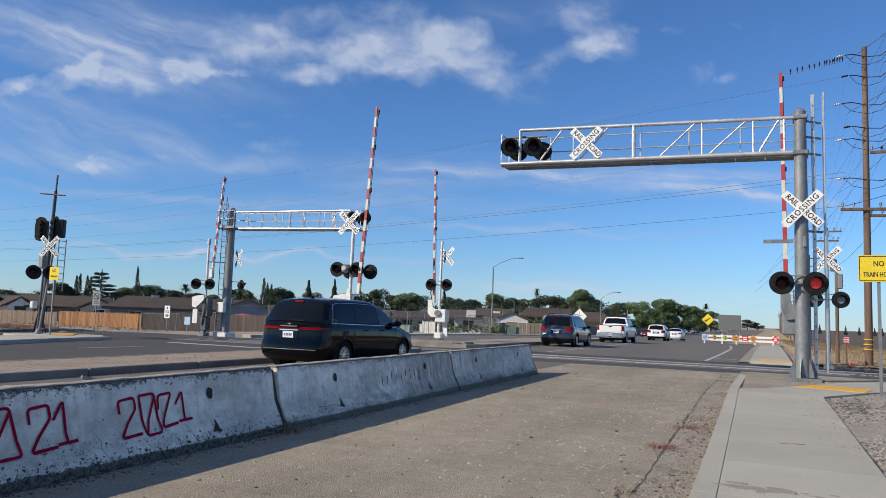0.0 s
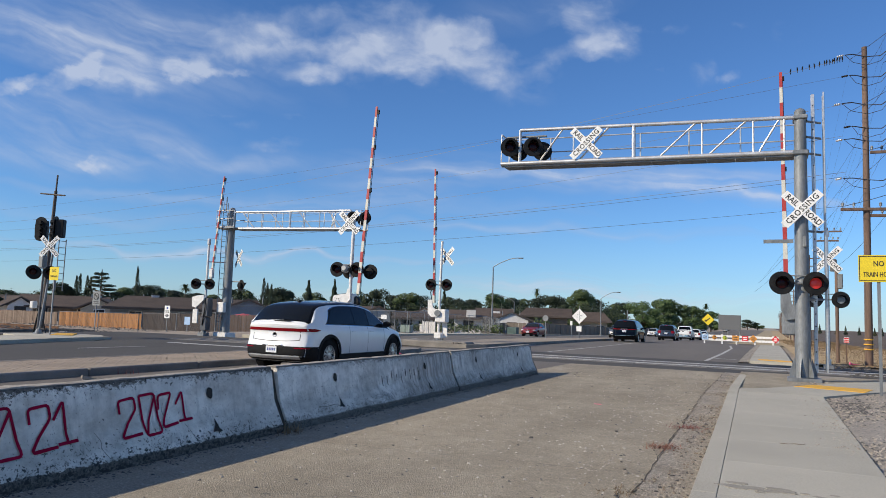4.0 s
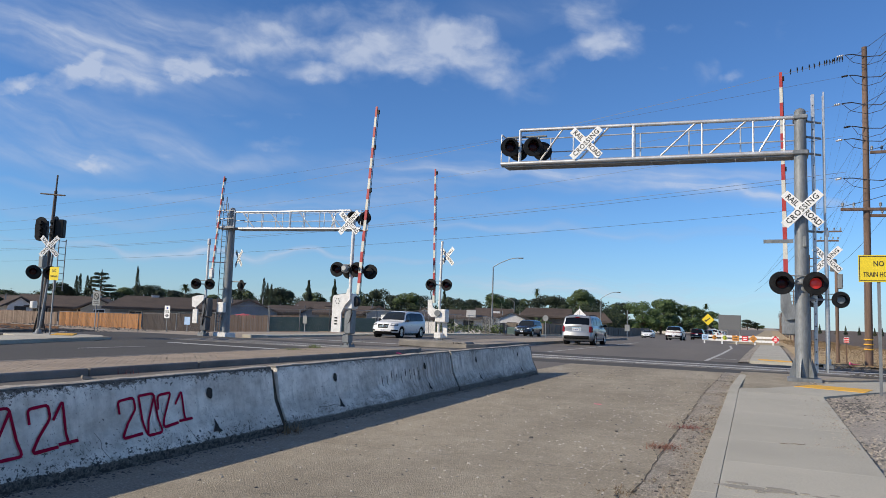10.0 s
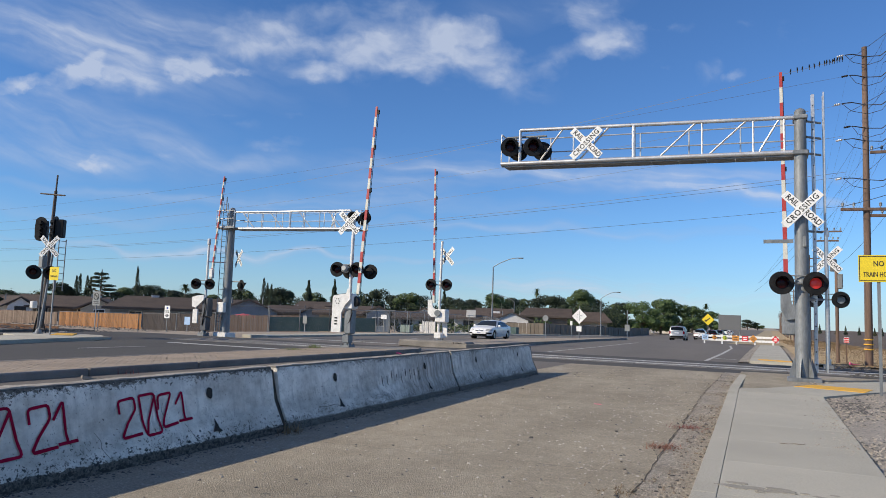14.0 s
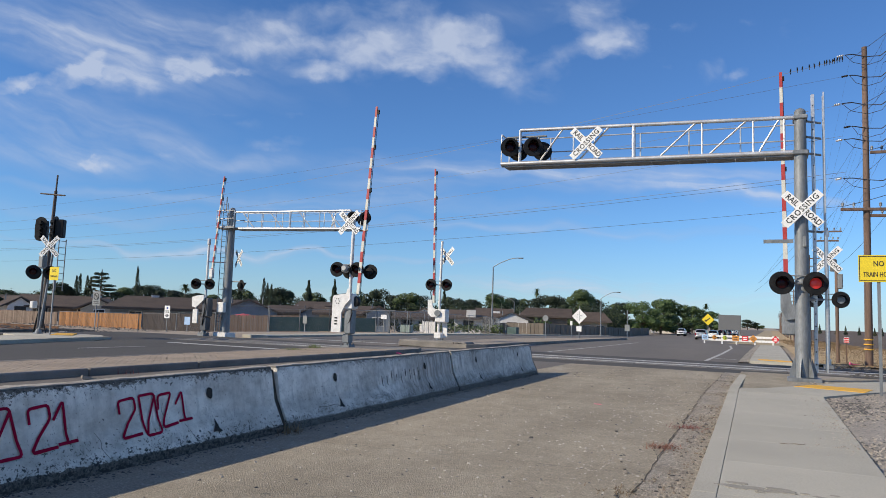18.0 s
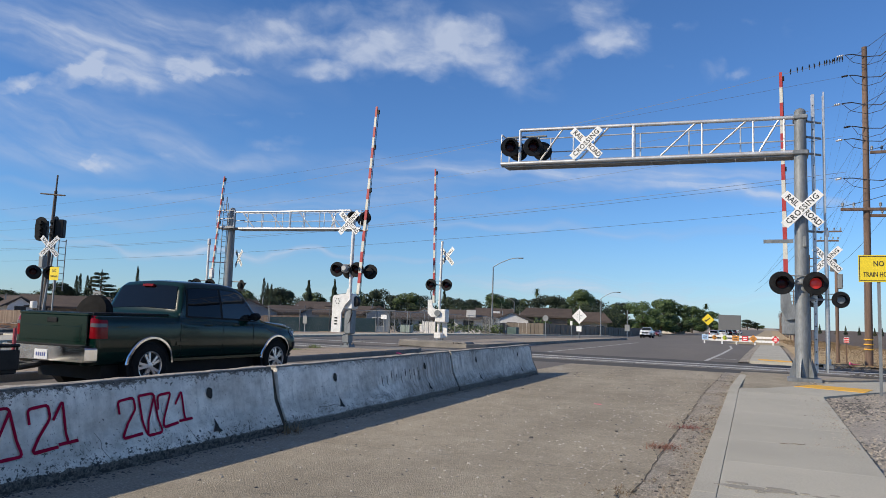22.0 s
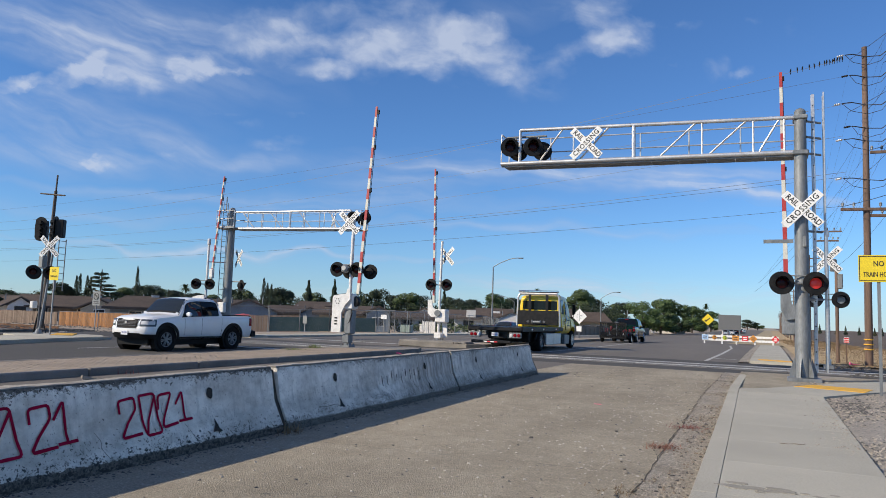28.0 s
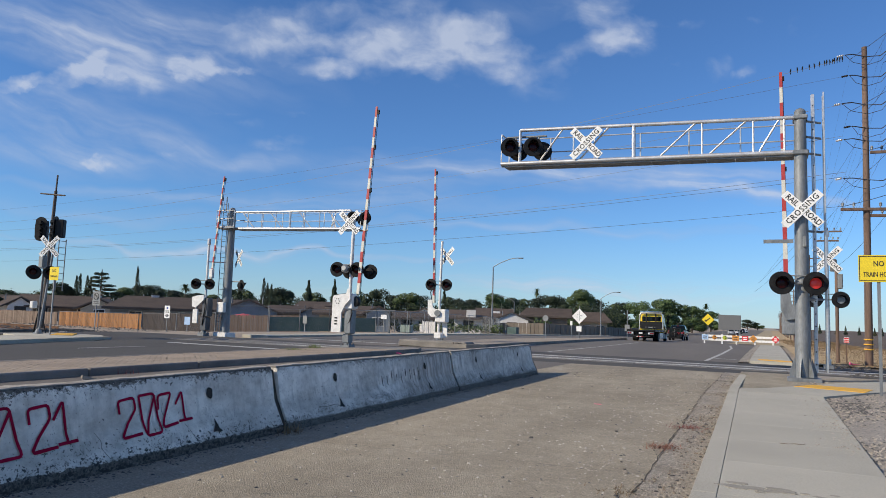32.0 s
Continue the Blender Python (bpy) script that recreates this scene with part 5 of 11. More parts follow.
part("arm_bracket", Shape().prism([(BX - 0.52, BZ + 2.1), (BX - 0.3, BZ + 2.1), (BX - 0.22, BZ + 1.7), (BX + 0.1, BZ + 1.55), (BX + 0.1, BZ + 1.25), (BX - 0.3, BZ + 1.22), (BX - 0.5, BZ + 1.4)], BY - 0.32, BY - 0.25), "white_metal", ig, "white arm bracket")
part("pivot_gear", Shape().lathe([(0.08, -0.06), (0.16, -0.05), (0.17, 0.0), (0.16, 0.05)], pose(BX + 0.05, BY - 0.3, BZ + 1.42, 90, 0, 0), 16), "galv", ig, "grey pivot hub", True)
part("counterweight", Shape().prism([(BX + 0.12, BZ + 0.95), (BX + 0.4, BZ + 0.95), (BX + 0.44, BZ + 0.2), (BX + 0.22, BZ + 0.12)], BY + 0.12, BY + 0.2), "white_metal", ig, "white counterweight arm")
part("lower_case", Shape().box((BX - 0.2, BY - 0.16, BZ + 0.1), (BX + 0.24, BY + 0.16, BZ + 0.42), bevel=0.05), "white_metal", ig, "white base housing")
part("cable", Shape().tube([(BX - 0.35, BY - 0.2, BZ + 2.1), (BX - 0.42, BY - 0.22, BZ + 2.5), (BX - 0.36, BY - 0.1, BZ + 2.75)], 0.025), "black_metal", ig, "black cable")
signal_pair(ig, BX - 0.0, BY - 0.12, 3.05, 3, 0.44)

# far cantilever mast
fm = thing("cantilever_signal", "grey steel cantilever railroad signal with walkway arm and ladder", "railroad signal")
FX, FY = -27.45, 30.8
part("mast", Shape().lathe([(0.24, -0.1), (0.22, 3), (0.2, 6.9), (0.21, 6.95), (0.1, 7.1)], pose(FX, FY, 0), 18), "galv", fm, "grey steel mast", True)
part("foundation", Shape().box((FX - 0.5, FY - 0.4, -0.2), (FX + 0.4, FY + 0.4, 0.12), bevel=0.02), "white_metal", fm, "pale concrete base")
part("control_box", Shape().box((FX - 0.28, FY - 0.48, 1.22), (FX + 0.2, FY - 0.235, 1.78), bevel=0.03), "white_metal", fm, "white control box")
truss_arm(fm, FX + 0.2, -19.0, FY, 6.85, 6.7, 5.93, 5.75, 8, True)
ladder(fm, FX - 0.45, FY - 0.05, 0.2, 7.4, 0.36, 0.3, "galv")
crossbuck(fm, FX + 0.58, FY + 0.1, 4.25, -26)
flasher(fm, FX + 0.85, FY + 0.1, 2.75, 165, "lens_clear")
part("light_pipe", Shape().rod((FX, FY, 2.95), (FX + 0.85, FY + 0.15, 2.95), 0.03), "galv", fm)
crossbuck(fm, -21.2, FY + 0.82, 6.3, -40)
for z in (6.0, 6.45, 6.9):
    part("platform_rail", Shape().tube([(FX + 0.5, FY - 0.4, z), (FX - 0.75, FY - 0.4, z), (FX - 0.75, FY + 0.5, z), (FX + 0.5, FY + 0.5, z)], 0.022), "galv_bright", fm, "service platform rail")
for x, y in ((FX + 0.5, FY - 0.4), (FX - 0.75, FY - 0.4), (FX - 0.75, FY + 0.5)):
    part("platform_post", Shape().rod((x, y, 5.95), (x, y, 6.92), 0.022), "galv_bright", fm)
part("platform_floor", Shape().box((FX - 0.78, FY - 0.42, 5.9), (FX + 0.52, FY + 0.52, 5.96)), "galv", fm, "steel service platform")
part("mast_light", Shape().rod((FX - 0.45, FY, 6.9), (FX - 0.45, FY, 7.75), 0.03), "galv", fm)
flasher(fm, -19.45, FY - 0.05, 6.35, 30)
flasher(fm, -18.7, FY - 0.05, 6.3, 30)
flasher(fm, -19.3, FY + 0.7, 6.3, 190)

# gate by the far mast
fg = thing("crossing_gate", "white crossing gate at the far kerb with raised arm", "crossing gate", group="crossing gates")
CX, CY = -28.35, 30.1
post_base(fg, CX, CY, 0.05)
part("post", Shape().lathe([(0.07, 0), (0.065, 4.9), (0.1, 4.92), (0.1, 5.2), (0.03, 5.25)], pose(CX, CY, 0.05), 12), "white_metal", fg, "", True)
gate_arm(fg, (CX + 0.2, CY + 0.1, 3.0), (CX + 0.7, CY + 0.1, 8.8), 1, 9, 0.1)
part("machine_case", Shape().box((-28.42, CY - 0.2, 0.95), (-27.95, CY + 0.2, 2.0), bevel=0.05), "trim_grey", fg, "dark grey gate machine case")
part("lower_case", Shape().box((-28.5, CY - 0.18, 0.2), (-28.05, CY + 0.18, 0.94), bevel=0.04), "trim_grey", fg, "dark machine foot")
part("arm_bracket", Shape().prism([(-29.05, 2.02), (-28.6, 2.12), (-28.2, 2.14), (-28.22, 1.85), (-28.55, 1.6), (-28.75, 1.45), (-29.02, 1.5)], CY - 0.3, CY - 0.22), "white_metal", fg, "white arm bracket")
part("counterweight", Shape().box((-28.95, CY - 0.3, 0.57), (-28.58, CY - 0.2, 1.36), bevel=0.02), "white_metal", fg, "white counterweight plate")
part("weight_link", Shape().box((-28.82, CY - 0.29, 1.362), (-28.68, CY - 0.22, 1.498), bevel=0.01), "galv", fg)
part("cable", Shape().tube([(-28.2, CY - 0.22, 1.9), (-28.1, CY - 0.26, 1.5), (-28.2, CY - 0.24, 1.0), (-28.3, CY - 0.2, 0.5)], 0.03), "black_metal", fg, "black cable")
part("bell_box", Shape().box((-28.25, CY + 0.02, 3.1), (-28.0, CY + 0.2, 3.6), bevel=0.03), "white_metal", fg, "small white box above the lights")
signal_pair(fg, CX - 0.1, CY - 0.15, 2.75, 18, 0.4)
part("guard_arm", Shape().rod((CX - 0.1, CY, 4.0), (FX, FY, 4.0), 0.03), "galv_bright", fg)

# signal cluster at the left
ls = thing("block_signal", "railway block signal with two dark oval heads and ladder", "railway signal")
LX, LY = -30.2, 21.7
part("post", Shape().rod((LX, LY, -0.1), (LX + 0.3, LY + 0.3, 5.1), 0.05, n=10), "galv", ls, "", True)
part("post", Shape().rod((LX - 0.65, LY + 0.4, -0.1), (LX - 0.5, LY + 0.4, 5.0), 0.05, n=10), "trim_grey", ls, "", True)
part("base", Shape().box((LX - 0.17, LY - 0.17, -0.15), (LX + 0.15, LY + 0.15, 0.06), bevel=0.02).lathe([(0.14, 0.06), (0.13, 0.16), (0.07, 0.24)], pose(LX, LY, 0), 10), "galv", ls)
for dx, turn in ((-0.75, 25), (0.28, -60)):
    head = Shape()
    k = 16
    ring = [(0.27 * math.cos(2 * math.pi * i / k), 0.3 * math.copysign(1, math.sin(2 * math.pi * i / k)) * (abs(math.sin(2 * math.pi * i / k)) > 1e-6) + 0.27 * math.sin(2 * math.pi * i / k)) for i in range(k)]
    m = pose(LX + dx, LY + 0.2, 4.85, 0, 0, turn)
    head.prism(ring, -0.02, 0.02, m)
    head.box((-0.17, 0.02, -0.42), (0.17, 0.4, 0.42), m, bevel=0.03)
    hd = part("signal_head", head, "black_metal", ls, "black oval signal head")
    for dz in (-0.28, 0.0, 0.28):
        part("hood", Shape().lathe([(0.1, 0), (0.115, 0.01), (0.115, 0.2), (0.1, 0.2)], m @ pose(0, -0.02, dz, 90, 0, 0), 12), "black_metal", hd)
ladder(ls, LX + 0.3, LY + 0.6, 2.0, 4.4, 0.36, 0.3, "galv")
part("relay_box", Shape().box((LX - 0.72, LY + 0.2, 3.0), (LX - 0.42, LY + 0.45, 3.6), bevel=0.03), "sign_back", ls, "grey relay box")
part("white_box", Shape().box((LX - 0.72, LY - 0.05, 1.15), (LX - 0.48, LY + 0.2, 1.48), bevel=0.03), "white_metal", ls, "white box")
part("brace", Shape().rod((LX - 0.95, LY + 0.4, -0.1), (LX - 0.6, LY + 0.4, 1.2), 0.04).rod((LX - 0.3, LY + 0.6, -0.1), (LX - 0.55, LY + 0.4, 1.2), 0.03), "black_metal", ls)
crossbuck(ls, LX + 0.45, LY - 0.15, 3.98, 16)
signal_pair(ls, LX + 0.15, LY - 0.2, 2.8, 48, 0.34, ("lens_red", "lens_red"), True)


def plain_sign(name, label, x, y, z0, z1, w, h, mat, post_top=None, shape="rect", words=(), turn=0.0, postmat="galv", group="signs"):
    t = thing(name, label, "sign", group=group)
    top = post_top or z1
    part("post", Shape().box((x - 0.03, y - 0.02, ground_z(x, y) - 0.05), (x + 0.03, y + 0.03, top)), postmat, t)
    m = pose(x, y - 0.035, (z0 + z1) / 2, 0, 0, turn)
    if shape == "diamond":
        s = Shape().box((-w / 2, -0.003, -w / 2), (w / 2, 0.003, w / 2), m @ pose(0, 0, 0, 0, 45, 0))
    elif shape == "round":
        s = Shape().lathe([(w / 2, -0.003), (w / 2, 0.003)], m @ pose(0, 0, 0, 90, 0, 0), 24)
    else:
        s = Shape().box((-w / 2, -0.003, -h / 2), (w / 2, 0.003, h / 2), m)
    face = part("panel", s, mat, t)
    for text, size, dx, dz in words:
        letters(text, size, m @ pose(dx, -0.006, dz), face, stretch=0.64 if len(text) > 4 else 0.78)
    return t, m, face


# yellow warning plates
t, m, face = plain_sign("warning_sign", "yellow no train horn sign on a steel post", 2.14, 17.7, 2.47, 3.06, 0.76, 0.58, "sign_yellow", words=(("NO", 0.165, 0, 0.1), ("TRAIN HORN", 0.15, 0, -0.13)))
for a in (((-0.36, -0.27), (0.36, -0.255)), ((-0.36, 0.255), (0.36, 0.27)), ((-0.365, -0.27), (-0.35, 0.27)), ((0.35, -0.27), (0.365, 0.27))):
    part("border", Shape().box((a[0][0], -0.0055, a[0][1]), (a[1][0], -0.0035, a[1][1]), m), "ink", face)
plain_sign("warning_sign", "small yellow no train horn sign on a thin post", -29.1, 21.45, 2.42, 3.05, 0.6, 0.6, "sign_yellow", words=(("NO", 0.2, 0, 0.12), ("TRAIN HORN", 0.12, 0, -0.13)))

# ---- poles, wires, signs, barricade ----
def utility_pole(x, y, height, arms, lean=0.0, label="brown wooden utility pole with cross arms", r=0.17):
    t = thing("utility_pole", label, "utility pole", group="utility poles")
    z = ground_z(x, y)
    part("pole", Shape().rod((x, y, z - 0.3), (x + lean, y, z + height), r, r * 0.66, 14), "pole_wood", t, "weathered wooden pole", True)
    for h, half, turn in arms:
        m = pose(x + lean * h / height, y - r, z + h, 0, 0, turn)
        arm = part("cross_arm", Shape().box((-half, -0.06, -0.06), (half, 0.06, 0.06), m, bevel=0.01), "pole_wood", t)
        for k in (-0.92, -0.5, 0.5, 0.92):
            part("insulator", Shape().lathe([(0.02, 0), (0.02, 0.08), (0.06, 0.09), (0.05, 0.16), (0.07, 0.17), (0.03, 0.24)], m @ pose(half * k, 0, 0.05), 8), "galv", arm)
    return t


pr = utility_pole(3.68, 33.8, 13.45, ((6.45, 0.98, 8),), 0.08, r=0.155)
for z, rch, tilt in ((13.0, 0.75, 0.3), (12.1, 0.6, 0.2), (10.9, 0.9, 0.35), (9.9, 0.55, 0.1), (9.35, 0.85, 0.3), (7.7, 0.9, 0.2)):
    part("bracket_arm", Shape().tube([(3.75, 33.7, z), (3.75 - rch * 0.6, 33.5, z + tilt * 0.3), (3.75 - rch, 33.4, z + 0.05)], 0.021).tube([(3.75, 33.7, z), (4.3, 33.5, z - 0.1), (4.7, 33.4, z + 0.2)], 0.018), "wire", pr, "dark bracket with insulator string")
    part("insulator", Shape().lathe([(0.02, -0.16), (0.05, -0.12), (0.03, -0.08), (0.05, -0.04), (0.03, 0.0), (0.05, 0.04), (0.02, 0.1)], pose(3.75 - rch - 0.14, 33.38, z + 0.03, 0, 80, 0), 8), "galv_bright" if rch > 0.7 else "black_metal", pr, "insulator string")
    part("jumper", Shape().tube([(3.75 - rch, 33.4, z + 0.05), (3.75 - rch * 0.6, 33.4, z - 0.3), (3.8, 33.5, z - 0.45), (4.3, 33.4, z - 0.35), (4.7, 33.4, z + 0.2)], 0.011), "wire", pr)
part("reflector_band", Shape().rod((3.68, 33.8, 1.05), (3.68, 33.8, 1.1), 0.178, n=14).rod((3.68, 33.8, 0.85), (3.68, 33.8, 0.9), 0.178, n=14).rod((3.68, 33.8, 0.65), (3.68, 33.8, 0.7), 0.178, n=14), "tactile", pr, "yellow marker bands")
utility_pole(4.95, 35.5, 12.6, ((6.4, 1.0, 8), (9.2, 0.9, 5)), label="brown wooden utility pole beside the track")
utility_pole(3.95, 60, 9.2, ((8.9, 1.0, 3), (8.2, 0.8, 3)), r=0.15, label="slim wooden utility pole with two cross arms")
part("transformer", Shape().lathe([(0.2, -0.45), (0.24, -0.4), (0.24, 0.4), (0.15, 0.48)], pose(4.35, 59.8, 6.2), 12), "galv", thing("pole_transformer", "grey pole-mounted transformer can", "transformer"), "", True)
for k in range(13):
    utility_pole(4.2 + 0.12 * k, 92 + 33 * k, 10.5, ((10.1, 1.1, 0), (9.2, 1.0, 0)), r=0.17, label="distant wooden utility pole beside the road")
lp = thing("utility_pole", "dark leaning wooden pole with short cross arm behind the signals", "utility pole", group="utility poles")
part("pole", Shape().rod((-36.15, 26.1, -0.4), (-35.9, 26.1, 7.6), 0.12, 0.08, 10).rod((-35.9, 26.1, 7.5), (-35.86, 26.1, 8.5), 0.045), "fascia", lp, "", True)
part("cross_arm", Shape().rod((-37.0, 26.0, 7.5), (-35.0, 26.0, 7.3), 0.045, n=6), "fascia", lp)


def wire(a, b, sag, mat="wire", r=0.012, n=16):
    s = Shape()
    a, b = Vector(a), Vector(b)
    pts = []
    for i in range(n + 1):
        f = i / n
        p = a.lerp(b, f)
        p.z -= sag * 4 * f * (1 - f)
        pts.append(p)
    s.v = [p + Vector((0, r * math.cos(2.094 * k), r * math.sin(2.094 * k))) for p in pts for k in range(3)]
    s.f = [(3 * i + k, 3 * i + (k + 1) % 3, 3 * i + 3 + (k + 1) % 3, 3 * i + 3 + k) for i in range(n) for k in range(3)]
    return s


lines_over = thing("overhead_wires", "dark overhead wires strung between the poles", "overhead wire")
SPAN = 33.6
for xa, za, xb, zb, sag, mat, r in ((3.0, 12.95, -75, 8.6, 1.6, "wire_pale", 0.010), (3.2, 11.0, -75, 7.9, 1.3, "wire_pale", 0.008), (2.9, 9.6, -75, 7.0, 1.2, "wire_pale", 0.008), (3.0, 8.05, -80, 6.4, 1.1, "wire_pale", 0.010), (3.0, 7.85, -80, 6.2, 1.0, "wire", 0.008), (2.9, 6.6, -85, 5.2, 0.9, "wire", 0.008), (3.1, 12.2, -80, 9.6, 1.0, "wire", 0.006)):
    part("wire", wire((xa, SPAN, za), (xb, SPAN + 8, zb), sag, mat, r), mat, lines_over)
for x, z, x2, z2 in ((3.2, 12.9, 3.6, 9.9), (4.4, 12.6, 4.9, 9.9), (3.1, 10.6, 3.5, 9.0), (4.5, 9.2, 4.7, 8.9), (2.9, 6.6, 3.3, 8.2), (4.6, 6.5, 4.7, 8.2)):
    part("wire", wire((x, 33.6, z), (x2, 92, z2), 1.1, "wire", 0.014), "wire", lines_over)
    part("wire", wire((x, 33.6, z), (x + 6.5, 12, z + 0.6), 0.5, "wire", 0.014), "wire", lines_over)
for k in range(12):
    for dx, h in ((-0.9, 10.2), (0.0, 10.2), (0.9, 10.2), (-0.7, 9.3), (0.7, 9.3)):
        ya, yb = 92 + 33 * k, 125 + 33 * k
        part("wire", wire((4.2 + 0.12 * k + dx, ya, ground_z(4, ya) + h), (4.3 + 0.12 * k + dx, yb, ground_z(4, yb) + h), 0.5, "wire", 0.012, 5), "wire", lines_over)
for za, zb, y in ((10.2, 6.0, 36), (9.0, 5.4, 36), (8.2, 4.6, 36)):
    part("wire", wire((3.9, 33.6, za), (-0.5 - (10 - za) * 0.4, 70, zb), 0.4, "wire", 0.012), "wire", lines_over)
for a, b, sag in (((4.44, 34.0, 13.5), (4.85, 73.2, 10.9), 0.6), ((4.3, 33.8, 11.6), (4.95, 72.3, 9.1), 0.7), ((4.3, 33.8, 9.6), (6.0, 72.9, 8.8), 0.6), ((4.9, 35.5, 9.4), (4.5, 56.4, 11.1), 0.2), ((3.7, 27.2, 11.5), (4.38, 40.5, 14.7), 0.2), ((3.7, 27.4, 9.8), (4.33, 40.7, 12.5), 0.2)):
    part("wire", wire(a, b, sag, "wire", 0.014), "wire", lines_over)

# birds sitting on the top wire
bird_body = Shape().lathe([(0.005, -0.11), (0.03, -0.1), (0.055, -0.02), (0.05, 0.06), (0.03, 0.1), (0.035, 0.13), (0.028, 0.16), (0.004, 0.18)], pose(0, 0, 0.06, 22, 0, 0) @ Matrix.Diagonal((0.6, 0.6, 0.6, 1)), 8).mesh("body", True)
bird_tail = Shape().box((-0.012, -0.006, -0.09), (0.012, 0.006, 0.03)).mesh("tail")
rng = random.Random(5)
wa, wb, wsag = Vector((3.0, SPAN, 12.95)), Vector((-75, SPAN + 8, 8.6)), 1.6
first_bird = None
for f in (0.001, 0.0022, 0.0035, 0.0048, 0.0056, 0.007, 0.0085, 0.0095, 0.012, 0.0145, 0.017, 0.0205, 0.023, 0.0265):
    p = wa.lerp(wb, f)
    p.z -= wsag * 4 * f * (1 - f)
    m = Matrix.Translation(p) @ pose(0, 0, 0, 0, 0, rng.uniform(-30, 30) + rng.choice((0, 180)))
    if first_bird is None:
        first_bird = thing("bird", "small dark bird perched on a wire", "bird", m, "birds on the wire")
        part("body", bird_body, "black_metal", first_bird)
        part("tail", bird_tail, "black_metal", first_bird)
    else:
        copy_thing(first_bird, m)


def street_lamp(x, y, h, reach, dirx, label="grey street lamp with curved arm"):
    t = thing("street_lamp", label, "street lamp", group="street lamps")
    z = ground_z(x, y)
    part("pole", Shape().rod((x, y, z - 0.1), (x, y, z + h), 0.11, 0.075, 12), "galv", t, "", True)
    pts = [(x + dirx * reach * f, y, z + h + 1.15 * math.sin(f * 1.57)) for f in (0, 0.2, 0.4, 0.6, 0.8, 1.0)]
    part("arm", Shape().tube(pts, 0.05, 8), "galv", t, "", True)
    ex, ez = pts[-1][0], pts[-1][2]
    part("lamp_head", Shape().box((min(ex, ex + dirx * 0.7), y - 0.14, ez - 0.1), (max(ex, ex + dirx * 0.7), y + 0.14, ez + 0.05), bevel=0.05), "galv", t, "cobra lamp head")
    return t


street_lamp(-32.9, 86.8, 8.7, 3.4, 1)
street_lamp(-26.1, 121, 6.4, 2.6, 1)
street_lamp(-48.2, 140, 6.5, 2.6, -1)


def sign_at(name, label, x, y, zc, w, h, mat, shape="rect", top=None, **k):
    return plain_sign(name, label, x, y, zc - h / 2, zc + h / 2, w, h, mat, post_top=top, shape=shape, **k)


t, m, face = sign_at("road_sign", "white diamond road sign with faded dark marks on a post", -15.2, 61.8, 1.85, 0.95, 0.95, "sign_white", "diamond", 2.75)
for x, z, w, h in ((0.0, 0.0, 0.03, 0.85), (-0.14, 0.12, 0.12, 0.05), (0.16, 0.05, 0.14, 0.05), (-0.2, -0.08, 0.1, 0.05), (0.12, -0.16, 0.12, 0.05)):
    part("faded_mark", Shape().box((x - w / 2, -0.008, z - h / 2), (x + w / 2, -0.005, z + h / 2), m), "sign_back", face)
sign_at("road_sign", "small white plate under the diamond sign", -15.2, 61.7, 0.75, 0.45, 0.45, "sign_white")
sign_at("road_sign", "round grey sign back on a post", -20.2, 68.3, 1.6, 0.6, 0.6, "sign_back", "round")
sign_at("road_sign", "pale grey rectangular sign on a tall post", -12.1, 67.6, 0.95, 0.45, 0.6, "sign_back", top=2.6)
sign_at("road_sign", "small white sign on a thin post", -17.0, 66.0, 1.2, 0.22, 0.4, "sign_white")
t, m, face = sign_at("road_sign", "yellow diamond sign with a black arrow", -6.35, 85.8, 2.1, 0.95, 0.95, "sign_yellow", "diamond", 2.2)
part("arrow", Shape().box((-0.28, -0.008, -0.05), (0.3, -0.005, 0.05), m @ pose(0, 0, 0, 0, -40, 0)), "ink", face)
part("arrow_head", Shape().prism([(-0.36, -0.2), (-0.1, -0.28), (-0.3, 0.02)], -0.009, -0.006, m), "ink", face)
t, m, face = sign_at("road_sign", "white notice sign with dark lines of text on a post", -46.5, 45.0, 1.0, 0.62, 1.05, "sign_white")
part("symbol", Shape().lathe([(0.1, 0), (0.1, 0.004)], m @ pose(0, -0.004, 0.33, 90, 0, 0), 14), "plate_ink", face)
for dz, w in ((0.08, 0.22), (-0.02, 0.2), (-0.2, 0.16), (-0.3, 0.2), (-0.38, 0.14)):
    part("text_bar", Shape().box((-w, -0.007, dz - 0.03), (w, -0.004, dz + 0.03), m), "ink" if dz > -0.1 else "trim_grey", face)
t, m, face = sign_at("road_sign", "grey turn prohibition sign on a post", -43.4, 35.4, 1.85, 0.75, 1.0, "sign_back", words=())
part("symbol", Shape().tube([m @ Vector((0.24 * math.cos(k * 0.3142), -0.012, 0.14 + 0.24 * math.sin(k * 0.3142))) for k in range(21)], 0.022, 5).tube([m @ Vector((-0.17, -0.012, 0.31)), m @ Vector((0.17, -0.012, -0.03))], 0.02, 5).tube([m @ Vector((0.06, -0.012, 0.0)), m @ Vector((0.06, -0.012, 0.2)), m @ Vector((-0.08, -0.012, 0.2))], 0.02, 5), "ink", face, "dark barred arrow symbol")
for dz in (-0.24, -0.34):
    part("text_bar", Shape().box((-0.26, -0.008, dz - 0.025), (0.26, -0.005, dz + 0.025), m), "ink", face)
sign_at("notice_board", "pale blue real estate notice on the ground", -43.4, 44.2, 0.35, 0.6, 0.65, "sign_blue")
sign_at("road_sign", "small pale sign before the green screen", -37.7, 52.5, 0.72, 0.42, 0.7, "sign_back")
